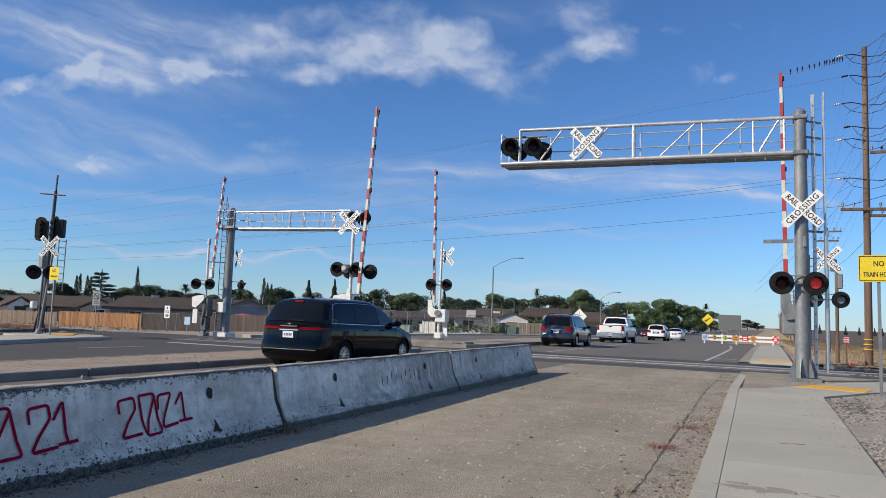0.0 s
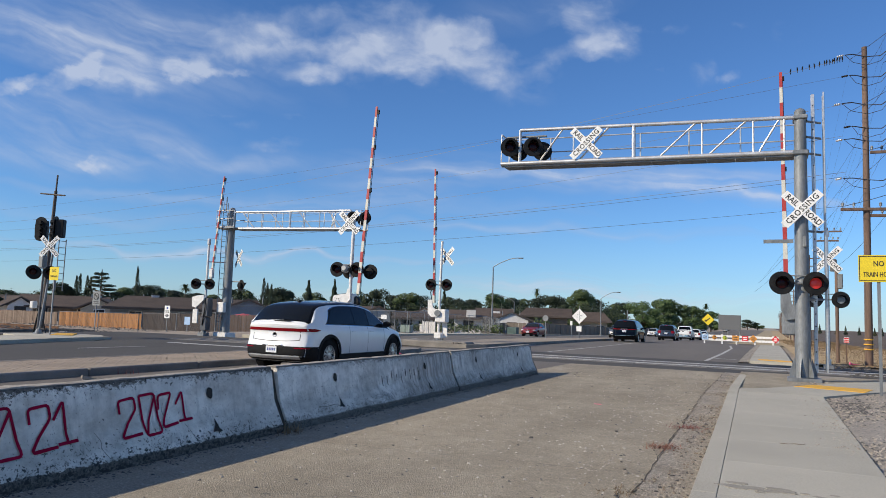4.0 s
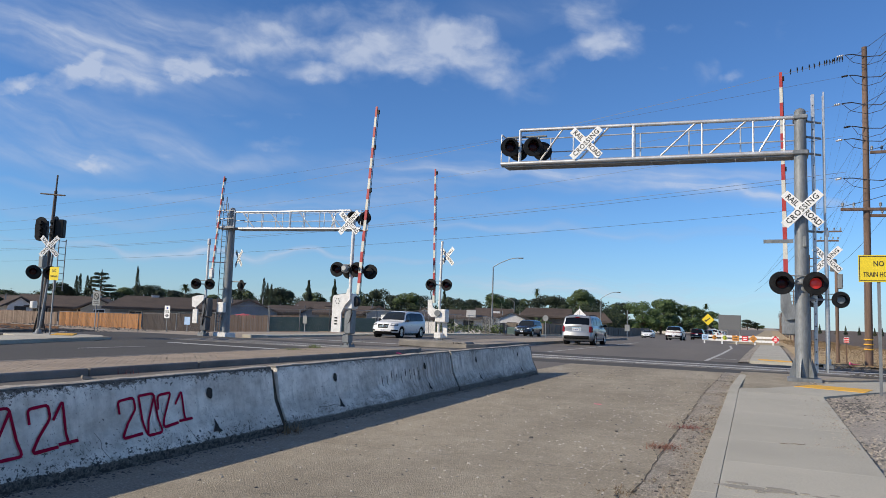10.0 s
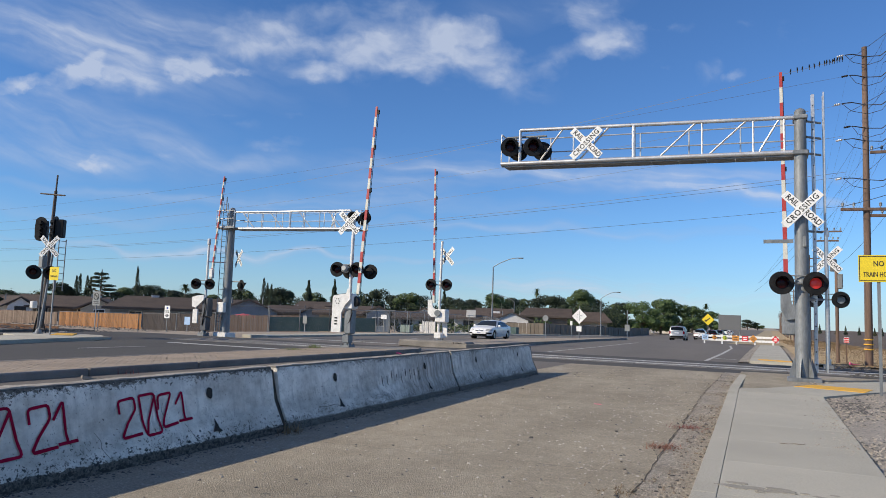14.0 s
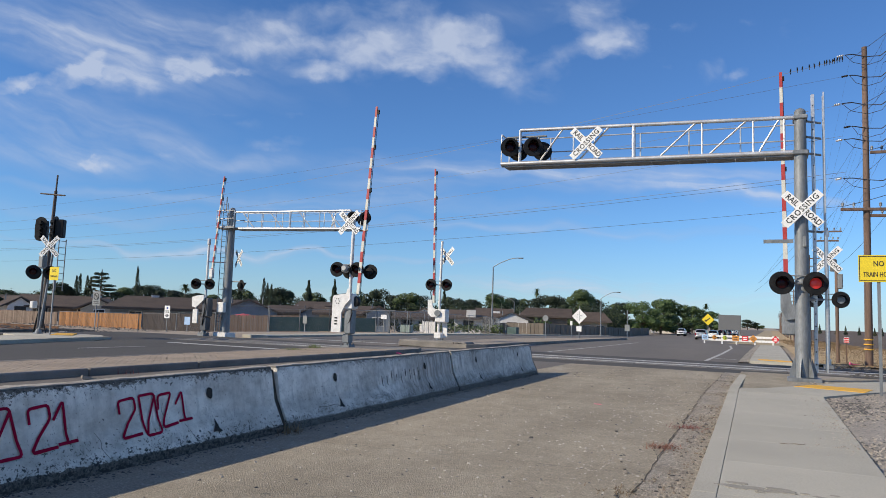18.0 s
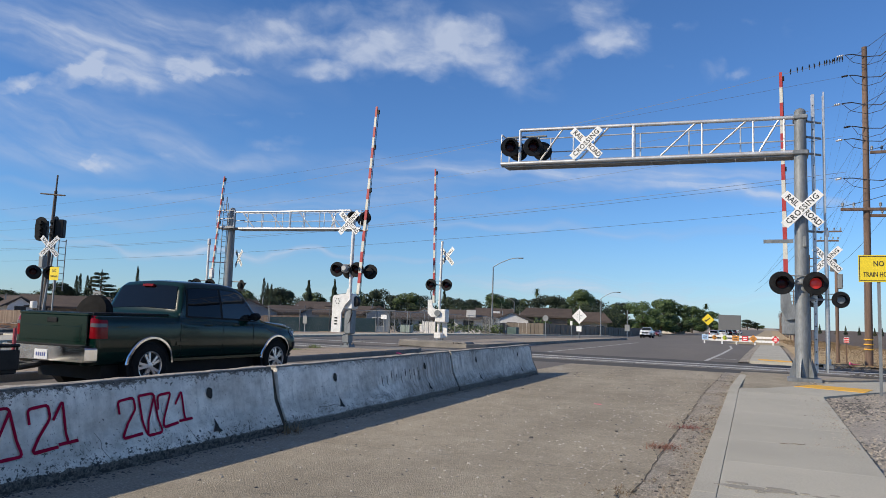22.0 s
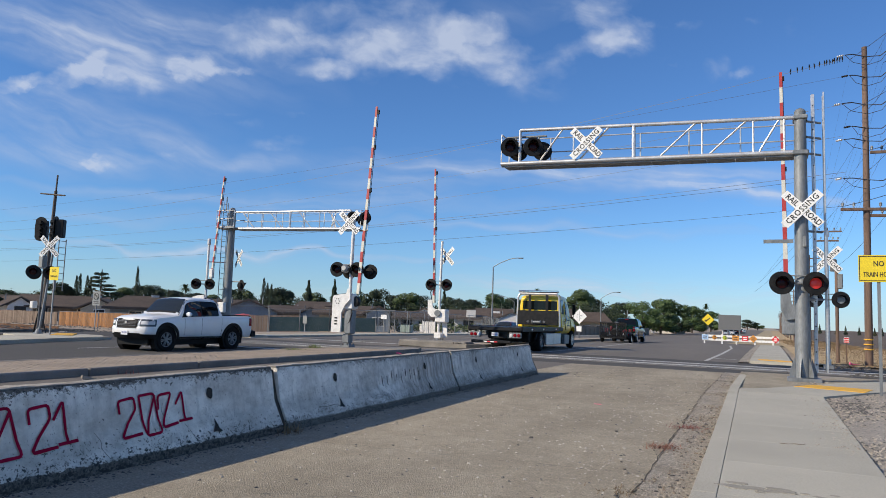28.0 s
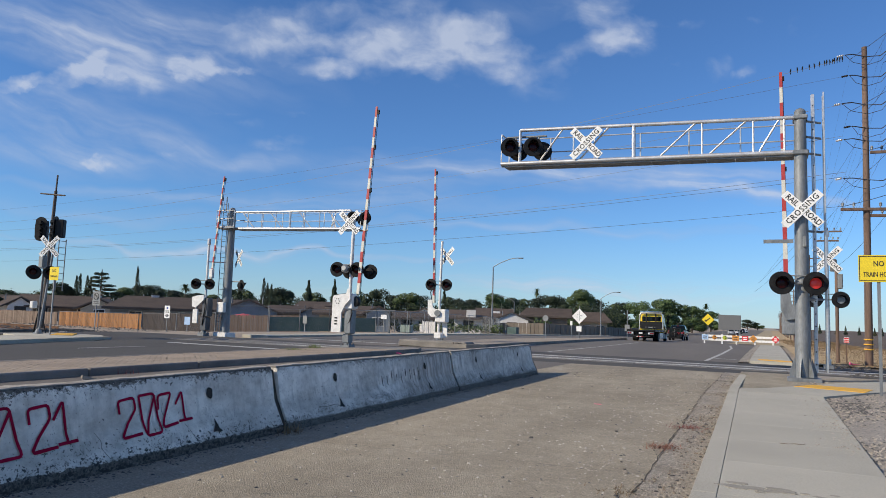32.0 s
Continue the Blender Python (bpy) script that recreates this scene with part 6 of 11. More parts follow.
sign_at("notice_sign", "blank white sign on the yard gate", -37.2, 65.9, 1.16, 0.7, 0.45, "sign_white")
t, m, face = sign_at("marker_sign", "small red and white railway marker on a wooden stake", 3.0, 35.2, 1.0, 0.2, 0.24, "sign_white", postmat="pole_wood")
for dz in (-0.08, 0.0, 0.08):
    part("red_bar", Shape().box((-0.09, -0.006, dz - 0.028), (0.09, -0.004, dz + 0.024), m), "sign_red", face)
tp = thing("pipe_post", "thin grey steel pipe post beside the track", "post")
part("pipe", Shape().rod((2.67, 35.2, -0.1), (2.67, 35.2, 4.1), 0.07, n=10), "pole_wood", tp, "", True)
part("meter_box", Shape().box((2.7, 34.98, 3.2), (2.9, 35.14, 3.85), bevel=0.03), "sign_back", tp)

# back of a large sign board
bb = thing("billboard", "large grey board seen from behind on thin posts", "billboard")
part("board", Shape().box((-7.25, 118.6, 0.85), (-4.0, 118.75, 3.15), bevel=0.02), "board_grey", bb)
for x in (-6.6, -5.9, -4.2):
    part("post", Shape().rod((x, 118.85, ground_z(x, 119) - 0.1), (x, 118.85, 3.1 if x > -5 else 0.9), 0.07, n=8), "galv", bb)

# white barricade closing the lane, with signs
bc = thing("road_barricade", "white rail barricade with coloured road signs closing the lane", "barricade")
QA, QB = Vector((-6.0, 73.9, 0)), Vector((0.75, 72.6, 0))
for f0, f1 in ((0.0, 0.49), (0.5, 1.0)):
    for h in (0.38, 0.74):
        a, b = QA.lerp(QB, f0), QA.lerp(QB, f1)
        d = (b - a)
        m = Matrix.Translation((a.x, a.y, ground_z(a.x, a.y) + h)) @ pose(0, 0, 0, 0, 0, math.degrees(math.atan2(d.y, d.x)))
        part("rail", Shape().box((0, -0.02, -0.1), (d.length, 0.02, 0.1), m, bevel=0.008), "white_metal", bc, "white board rail")
for f in (0.03, 0.27, 0.46, 0.7, 0.93):
    p = QA.lerp(QB, f)
    z = ground_z(p.x, p.y)
    part("post", Shape().box((p.x - 0.07, p.y + 0.02, z - 0.1), (p.x + 0.07, p.y + 0.14, z + 0.9), bevel=0.01), "white_metal", bc)
for f, mat, kind, w in ((0.04, "sign_blue", "rect", 0.6), (0.17, "sign_orange", "oct", 0.45), (0.31, "sign_lime", "oct", 0.45), (0.45, "sign_orange", "rect", 0.6), (0.68, "sign_orange", "diamond", 0.52), (0.575, "sign_red", "bar", 0.55), (0.96, "sign_red", "diamond", 0.5)):
    p = QA.lerp(QB, f)
    z = ground_z(p.x, p.y)
    m = pose(p.x, p.y - 0.06, z + 0.6, 0, 0, -10)
    if kind == "diamond":
        s = Shape().box((-w / 2, -0.006, -w / 2), (w / 2, 0.006, w / 2), m @ pose(0, 0, 0, 0, 45, 0))
    elif kind == "oct":
        s = Shape().lathe([(w / 2, -0.006), (w / 2, 0.006)], m @ pose(0, 0, 0, 90, 0, 22), 8)
    elif kind == "bar":
        s = Shape().box((-w / 2, -0.006, -0.22), (w / 2, 0.006, 0.24), m)
    else:
        s = Shape().box((-w / 2, -0.006, -0.24), (w / 2, 0.006, 0.24), m)
    pn = part("sign_panel", s, mat, bc)
    for dz in (-0.1, 0.08):
        part("text_bar", Shape().box((-w * 0.3, -0.01, dz - 0.04), (w * 0.3, -0.007, dz + 0.04), m), "ink" if mat != "sign_red" else "sign_white", pn)

# ---- houses and fences beyond the far side ----
def house(x, y, turn, length, depth, wall, ridge, mat, gable_front=False, chimney=None, windows=2, label="", eave=0.9, hip=(0, 0)):
    """Single-storey house with a low gabled or hipped roof; its long side faces -y before the turn."""
    z = ground_z(x, y) - 0.1
    t = thing("house", label or "single-storey house with a low brown shingle roof", "house", pose(x, y, z, 0, 0, turn), "houses")
    hl, hd = length / 2, depth / 2
    s = Shape()
    s.box((-hl, -hd, 0), (hl, hd, wall))
    part("wall_block", s, mat, t, "house wall")
    o, th = eave, 0.16
    if gable_front:
        of = 0.25
        a = Shape()
        for sg in (-1, 1):
            a.add([(0, -hd - of, ridge), (sg * (hl + o), -hd - of, wall - 0.22), (sg * (hl + o), hd + o, wall - 0.22), (0, hd + o, ridge), (0, -hd - of, ridge + th), (sg * (hl + o), -hd - of, wall - 0.22 + th), (sg * (hl + o), hd + o, wall - 0.22 + th), (0, hd + o, ridge + th)], [(0, 1, 2, 3), (7, 6, 5, 4), (0, 4, 5, 1), (1, 5, 6, 2), (2, 6, 7, 3)])
        roof = part("roof", a, "roof", t, "brown shingle roof")
        part("gable", Shape().prism([(-hl, wall - 0.02), (hl, wall - 0.02), (0, ridge - 0.05)], -hd, -hd + 0.1), mat, t)
        part("gable", Shape().prism([(-hl, wall - 0.02), (hl, wall - 0.02), (0, ridge - 0.05)], hd - 0.1, hd), mat, t)
        for sg in (-1, 1):
            part("fascia", Shape().add([(0, -hd - of - 0.03, ridge - 0.05), (sg * (hl + o), -hd - of - 0.03, wall - 0.26), (sg * (hl + o), -hd - of - 0.03, wall - 0.02), (0, -hd - of - 0.03, ridge + th + 0.02), (0, -hd - of, ridge - 0.05), (sg * (hl + o), -hd - of, wall - 0.26), (sg * (hl + o), -hd - of, wall - 0.02), (0, -hd - of, ridge + th + 0.02)], [(0, 1, 2, 3), (7, 6, 5, 4), (0, 4, 5, 1), (3, 2, 6, 7)]), "fascia", roof)
    else:
        a = Shape()
        r0, r1, ez = -hl - o + hip[0], hl + o - hip[1], wall - 0.22
        for sg in (-1, 1):
            a.add([(r0, 0, ridge), (-hl - o, sg * (hd + o), ez), (hl + o, sg * (hd + o), ez), (r1, 0, ridge), (r0, 0, ridge + th), (-hl - o, sg * (hd + o), ez + th), (hl + o, sg * (hd + o), ez + th), (r1, 0, ridge + th)], [(0, 1, 2, 3), (7, 6, 5, 4), (0, 4, 5, 1), (1, 5, 6, 2), (2, 6, 7, 3)])
        for sg, rx, h in ((-1, r0, hip[0]), (1, r1, hip[1])):
            if h:
                a.add([(rx, 0, ridge + th - 0.004), (sg * (hl + o), -hd - o, ez + th - 0.004), (sg * (hl + o), hd + o, ez + th - 0.004), (rx, 0, ridge), (sg * (hl + o), -hd - o, ez), (sg * (hl + o), hd + o, ez)], [(0, 1, 2), (3, 4, 5), (1, 2, 5, 4)])
        roof = part("roof", a, "roof", t, "brown shingle roof")
        for sg, h in ((-1, hip[0]), (1, hip[1])):
            if h:
                continue
            g = Shape().add([(sg * hl, -hd, wall - 0.02), (sg * hl, hd, wall - 0.02), (sg * hl, 0, ridge - 0.05), (sg * (hl - 0.1), -hd, wall - 0.02), (sg * (hl - 0.1), hd, wall - 0.02), (sg * (hl - 0.1), 0, ridge - 0.05)], [(0, 1, 2), (3, 4, 5), (0, 1, 4, 3), (1, 2, 5, 4), (2, 0, 3, 5)])
            part("gable", g, mat, t)
        part("fascia", Shape().box((-hl - o, -hd - o - 0.03, wall - 0.34), (hl + o, -hd - o + 0.0, wall - 0.04)), "fascia", roof)
    for i in range(windows):
        wx = -hl + length * (i + 0.5) / windows
        w = part("window", Shape().box((wx - 0.75, -hd - 0.05, 0.95), (wx + 0.75, -hd + 0.02, 2.05), bevel=0.01), "fascia" if mat == "stucco_white" else "white_metal", t, "framed window")
        part("pane", Shape().box((wx - 0.66, -hd - 0.06, 1.03), (wx - 0.02, -hd - 0.045, 1.97)), "window", w)
        part("pane", Shape().box((wx + 0.02, -hd - 0.06, 1.03), (wx + 0.66, -hd - 0.045, 1.97)), "window", w)
    if chimney:
        cx, cm, ch, cw, *back = chimney
        cy = back[0] if back else 0.0
        part("chimney", Shape().box((cx - cw / 2, cy - 0.5, wall), (cx + cw / 2, cy + 0.4, ridge + ch), bevel=0.03), cm, t, "chimney stack")
        part("chimney_cap", Shape().box((cx - cw / 2 - 0.06, cy - 0.56, ridge + ch), (cx + cw / 2 + 0.06, cy + 0.46, ridge + ch + 0.1), bevel=0.02), "fascia", t)
    for vx in (-0.3, 0.25):
        part("vent_pipe", Shape().rod((vx * length, 0.3, ridge - 0.4), (vx * length, 0.3, ridge + 0.35), 0.07), "galv", t)
    return t


def facing(x, y):
    return math.degrees(math.atan2(-x, y))


house(-98, 74.5, facing(-98, 74.5) - 4, 10.5, 9, 2.3, 3.75, "stucco_brown", chimney=(4.2, "stucco", 0.35, 1.5), windows=2)
house(-101.5, 68.5, facing(-101.5, 68.5) + 12, 3.2, 9, 2.1, 3.3, "stucco_white", True, windows=1, label="white gabled house end behind the fence")
house(-112, 72, facing(-112, 72), 8, 9, 2.3, 3.6, "stucco_brown", windows=1)
house(-85.5, 71, facing(-85.5, 71) - 8, 4.6, 8, 2.1, 3.35, "stucco_tan", True, windows=1, label="tan house with a low gable towards the road")
house(-90.2, 78, facing(-90.2, 78), 1.7, 8, 3.03, 3.56, "stucco_tan", True, windows=1, label="tan gabled house with a brown roof", eave=0.5)
house(-95.5, 86, facing(-95.5, 86), 1.2, 8, 3.75, 4.12, "stucco_tan", True, windows=0, label="small brown gable behind the long house", eave=0.5)
house(-69.4, 70, facing(-69.4, 70), 16.8, 9, 2.55, 3.79, "stucco", chimney=(-3.6, "stucco_white", 0.3, 0.9), windows=3, label="long blue-grey house under a brown shingle roof", hip=(2.2, 0))
house(-57.2, 68, facing(-57.2, 68), 6.5, 9, 2.42, 3.76, "stucco", True, windows=0, label="blue-grey house with a gable end facing the road", eave=0.5)
house(-64.6, 86, facing(-64.6, 86), 4.6, 8, 2.8, 3.53, "stucco_brown", windows=1, label="brown-roofed house behind the gabled house")
house(-58.1, 82, facing(-58.1, 82), 2.4, 8, 2.6, 3.33, "stucco", True, windows=0, label="small blue-grey gabled house behind the green screen", eave=0.7)
house(-68.3, 98, facing(-68.3, 98), 6.5, 8, 3.53, 4.6, "stucco_brown", windows=0, hip=(1.5, 1.5))
house(-53.2, 83.4, facing(-53.2, 83.4), 6.9, 8, 2.76, 3.66, "stucco_tan", chimney=(-2.3, "brick", -0.1, 1.0, -1.5), windows=2, label="tan house with a brown roof and pinkish chimney")
house(-46.0, 80, facing(-46.0, 80), 2.9, 8, 2.55, 3.35, "stucco", True, windows=1, label="grey gabled house beside the yard", eave=0.6)
house(-46.7, 92, facing(-46.7, 92), 4.9, 8, 2.44, 3.1, "stucco_white", windows=2, label="low white house under a wide brown roof", hip=(0, 1.2))
house(-56.1, 114, facing(-56.1, 114), 2.6, 8, 3.7, 4.43, "stucco_white", True, windows=0, label="white gable end rising behind the low roofs", eave=0.6)
house(-41.7, 100, facing(-41.7, 100), 4.2, 8, 2.54, 3.48, "stucco_white", chimney=(0.35, "stucco_white", 0.15, 1.35, -4.2), windows=1, label="house with a broad white chimney block")
house(-45.8, 122, facing(-45.8, 122), 5.2, 9, 3.25, 4.65, "stucco_brown", chimney=(0.45, "stucco_white", -0.35, 1.25, -2.5), windows=0, label="brown-roofed house with a white roof box")
house(-38.9, 112, facing(-38.9, 112), 5.2, 9, 2.4, 3.55, "stucco_white", True, windows=1, label="white gabled house behind the grey wall")
house(-39.7, 134, facing(-39.7, 134), 8.3, 8, 3.69, 5.05, "stucco_brown", windows=0, label="house with a large brown roof behind the wall", hip=(1.4, 0))
house(-31.7, 140, facing(-31.7, 140), 5.3, 9, 2.91, 4.44, "stucco_tan", windows=2, label="tan house with a hipped brown roof", hip=(1.0, 1.5))
house(-29, 233, facing(-29, 233), 10, 6, 2.4, 3.4, "stucco_white", windows=2, label="small white building by the far road")


def board_fence(points, height, mat, label, pitch=0.15, cap=False):
    t = thing("board_fence", label, "fence")
    meshes = [Shape().box((-pitch / 2 + 0.006, -0.012, 0), (pitch / 2 - 0.006, 0.012, height + d), bevel=0.004).mesh("board") for d in (0.0, 0.03, -0.025)]
    rng = random.Random(len(points) * 7)
    count = 0
    rest = Shape()
    for a, b in zip(points, points[1:]):
        a, b = Vector(a), Vector(b)
        n = int((b - a).length / pitch)
        turn = math.degrees(math.atan2(b.y - a.y, b.x - a.x))
        for i in range(n):
            p = a.lerp(b, (i + 0.5) / n)
            z = ground_z(p.x, p.y) - 0.08
            if count < 290:
                part("board", meshes[rng.randrange(3)], mat, t, at=pose(p.x, p.y, z, 0, rng.uniform(-0.7, 0.7), turn))
            else:
                rest.box((-pitch / 2 + 0.006, -0.012, 0), (pitch / 2 - 0.006, 0.012, height + rng.choice((0, 0.03, -0.02))), pose(p.x, p.y, z, 0, 0, turn))
            count += 1
        for i in range(0, int((b - a).length / 2.4) + 1):
            p = a.lerp(b, min(1, i * 2.4 / (b - a).length))
            z = ground_z(p.x, p.y) - 0.1
            part("post", Shape().box((-0.05, -0.07, 0), (0.05, 0.03, height + 0.06), pose(p.x, p.y + 0.08, z, 0, 0, turn)), mat, t)
    if rest.v:
        tagged(part("boards", rest, mat, t), kind="stuff")
    return t


board_fence([(-87.5, 55), (-77.5, 54.8)], 1.5, "fence_old", "weathered brown wooden board fence", 0.2)
board_fence([(-77.4, 54.8), (-73.6, 55)], 1.48, "fence_old", "greyed wooden board fence panel", 0.2)
board_fence([(-73.2, 54.9), (-62.2, 56.6)], 1.62, "fence_new", "new orange cedar board fence", 0.16)
board_fence([(-62.1, 56.7), (-52.0, 57.6)], 1.85, "fence_dark", "dark stained wooden board fence", 0.16)
board_fence([(-47.5, 53.0), (-41.2, 56.5)], 1.6, "fence_old", "brown board fence by the gabled house", 0.16)
board_fence([(-38.7, 103), (-31.0, 103.6), (-28.0, 134), (-27.7, 185)], 1.75, "block_wall", "long grey panel wall along the road", 0.6)


def chain_fence(points, height, label, screen=True, post_gap=3.0):
    t = thing("chain_link_fence", label, "fence")
    for a, b in zip(points, points[1:]):
        a, b = Vector((*a, 0)), Vector((*b, 0))
        n = max(1, round((b - a).length / post_gap))
        prev = None
        for i in range(n + 1):
            p = a.lerp(b, i / n)
            z = ground_z(p.x, p.y)
            part("post", Shape().rod((p.x, p.y, z - 0.2), (p.x, p.y, z + height + 0.05), 0.04, n=7), "galv", t)
            if prev is not None:
                part("top_rail", Shape().rod((prev.x, prev.y, ground_z(prev.x, prev.y) + height), (p.x, p.y, z + height), 0.024, n=5), "galv", t)
                d = p - prev
                if screen:
                    side = Vector((-d.y, d.x, 0)).normalized() * 0.06
                    zz = ground_z(prev.x, prev.y)
                    s = Shape().add([(prev.x + side.x, prev.y + side.y, zz), (p.x + side.x, p.y + side.y, z), (p.x + side.x, p.y + side.y, z + height * 0.64), (prev.x + side.x, prev.y + side.y, zz + height * 0.64), (prev.x + side.x * 1.2, prev.y + side.y * 1.2, zz), (p.x + side.x * 1.2, p.y + side.y * 1.2, z), (p.x + side.x * 1.2, p.y + side.y * 1.2, z + height * 0.64), (prev.x + side.x * 1.2, prev.y + side.y * 1.2, zz + height * 0.64)], [(0, 1, 2, 3), (7, 6, 5, 4), (0, 4, 5, 1), (3, 2, 6, 7)])
                    part("screen", s, "mesh_green", t, "green privacy screen")
                net = Shape()
                m = 16
                for j in range(m):
                    for u, v in (((j / m), ((j + 4) / m)), (((j + 4) / m), (j / m))):
                        if max(u, v) <= 1:
                            q0, q1 = prev.lerp(p, u), prev.lerp(p, v)
                            net.rod((q0.x, q0.y, ground_z(q0.x, q0.y)), (q1.x, q1.y, ground_z(q1.x, q1.y) + height), 0.0035, n=3, caps=False)
                tagged(part("wire_mesh", net, "galv", t), kind="stuff")
            prev = p
    return t


chain_fence([(-44.0, 48.5), (-40.6, 51.0)], 2.2, "plain chain-link fence before the board fence", False)
chain_fence([(-40.5, 51.05), (-36.4, 54.4), (-33.2, 57.3)], 1.95, "chain-link fence with green privacy screen")
chain_fence([(-33.1, 57.4), (-32.2, 58.2), (-30.5, 63)], 1.95, "bare chain-link fence before the yard", False)
chain_fence([(-32.2, 58.0), (-29.6, 75), (-33.0, 90)], 2.0, "chain-link fence round the yard", False)
chain_fence([(-60, 45), (-52, 47), (-44.2, 48.3)], 1.6, "plain chain-link fence beside the dirt", False, 4.0)

# yard clutter
par = thing("patio_umbrella", "red patio umbrella behind the fence", "umbrella")
part("canopy", Shape().lathe([(1.9, 0), (1.3, 0.16), (0.6, 0.3), (0.03, 0.4)], pose(-51.5, 60.5, 0.6), 8), "red_canvas", par)
part("pole", Shape().rod((-51.5, 60.5, ground_z(-51, 60)), (-51.5, 60.5, 0.99), 0.03), "galv", par)
gc = thing("utility_cabinet", "pair of low grey-green cabinets behind the chain-link fence", "cabinet")
for x in (-35.3, -34.65):
    part("body", Shape().box((x, 66.0, ground_z(x, 66) - 0.05), (x + 0.6, 66.7, 0.4), bevel=0.04), "cabinet_green", gc)
wp = thing("panel_fence", "short white panel fence in the yard", "fence")
for k in range(3):
    part("panel", Shape().box((-32.66 + 0.5 * k, 66.0, ground_z(-32, 66) - 0.05), (-32.2 + 0.5 * k, 66.06, 0.84), bevel=0.01), "stucco_white", wp)
    part("post", Shape().rod((-32.68 + 0.5 * k, 66.03, ground_z(-32, 66) - 0.05), (-32.68 + 0.5 * k, 66.03, 0.95), 0.05, n=8), "galv_bright", wp)
cart = thing("storage_bin", "white lidded storage bin in the yard", "storage bin")
part("body", Shape().box((-36.0, 72.0, ground_z(-36, 72) - 0.03), (-35.2, 72.7, 0.35), bevel=0.05), "stucco_white", cart)
part("lid", Shape().box((-36.05, 71.95, 0.352), (-35.15, 72.75, 0.45), bevel=0.03), "white_metal", cart)
chain_fence([(-39.4, 66.0), (-36.0, 66.1)], 2.25, "tall chain-link gate panel in the yard", False, 1.2)
util = thing("utility_cabinet", "pale green utility cabinet by the sidewalk", "cabinet")
part("body", Shape().box((-30.6, 86.2, ground_z(-30, 86) - 0.05), (-29.3, 87.2, ground_z(-30, 86) + 0.9), bevel=0.05), "mesh_green", util)
# ---- vehicles: front along +y, origin on the road under the middle ----
def curve_at(knots, y):
    if y <= knots[0][0]:
        return knots[0][1]
    for (a, p), (b, q) in zip(knots, knots[1:]):
        if y <= b:
            return p + (q - p) * (y - a) / (b - a)
    return knots[-1][1]


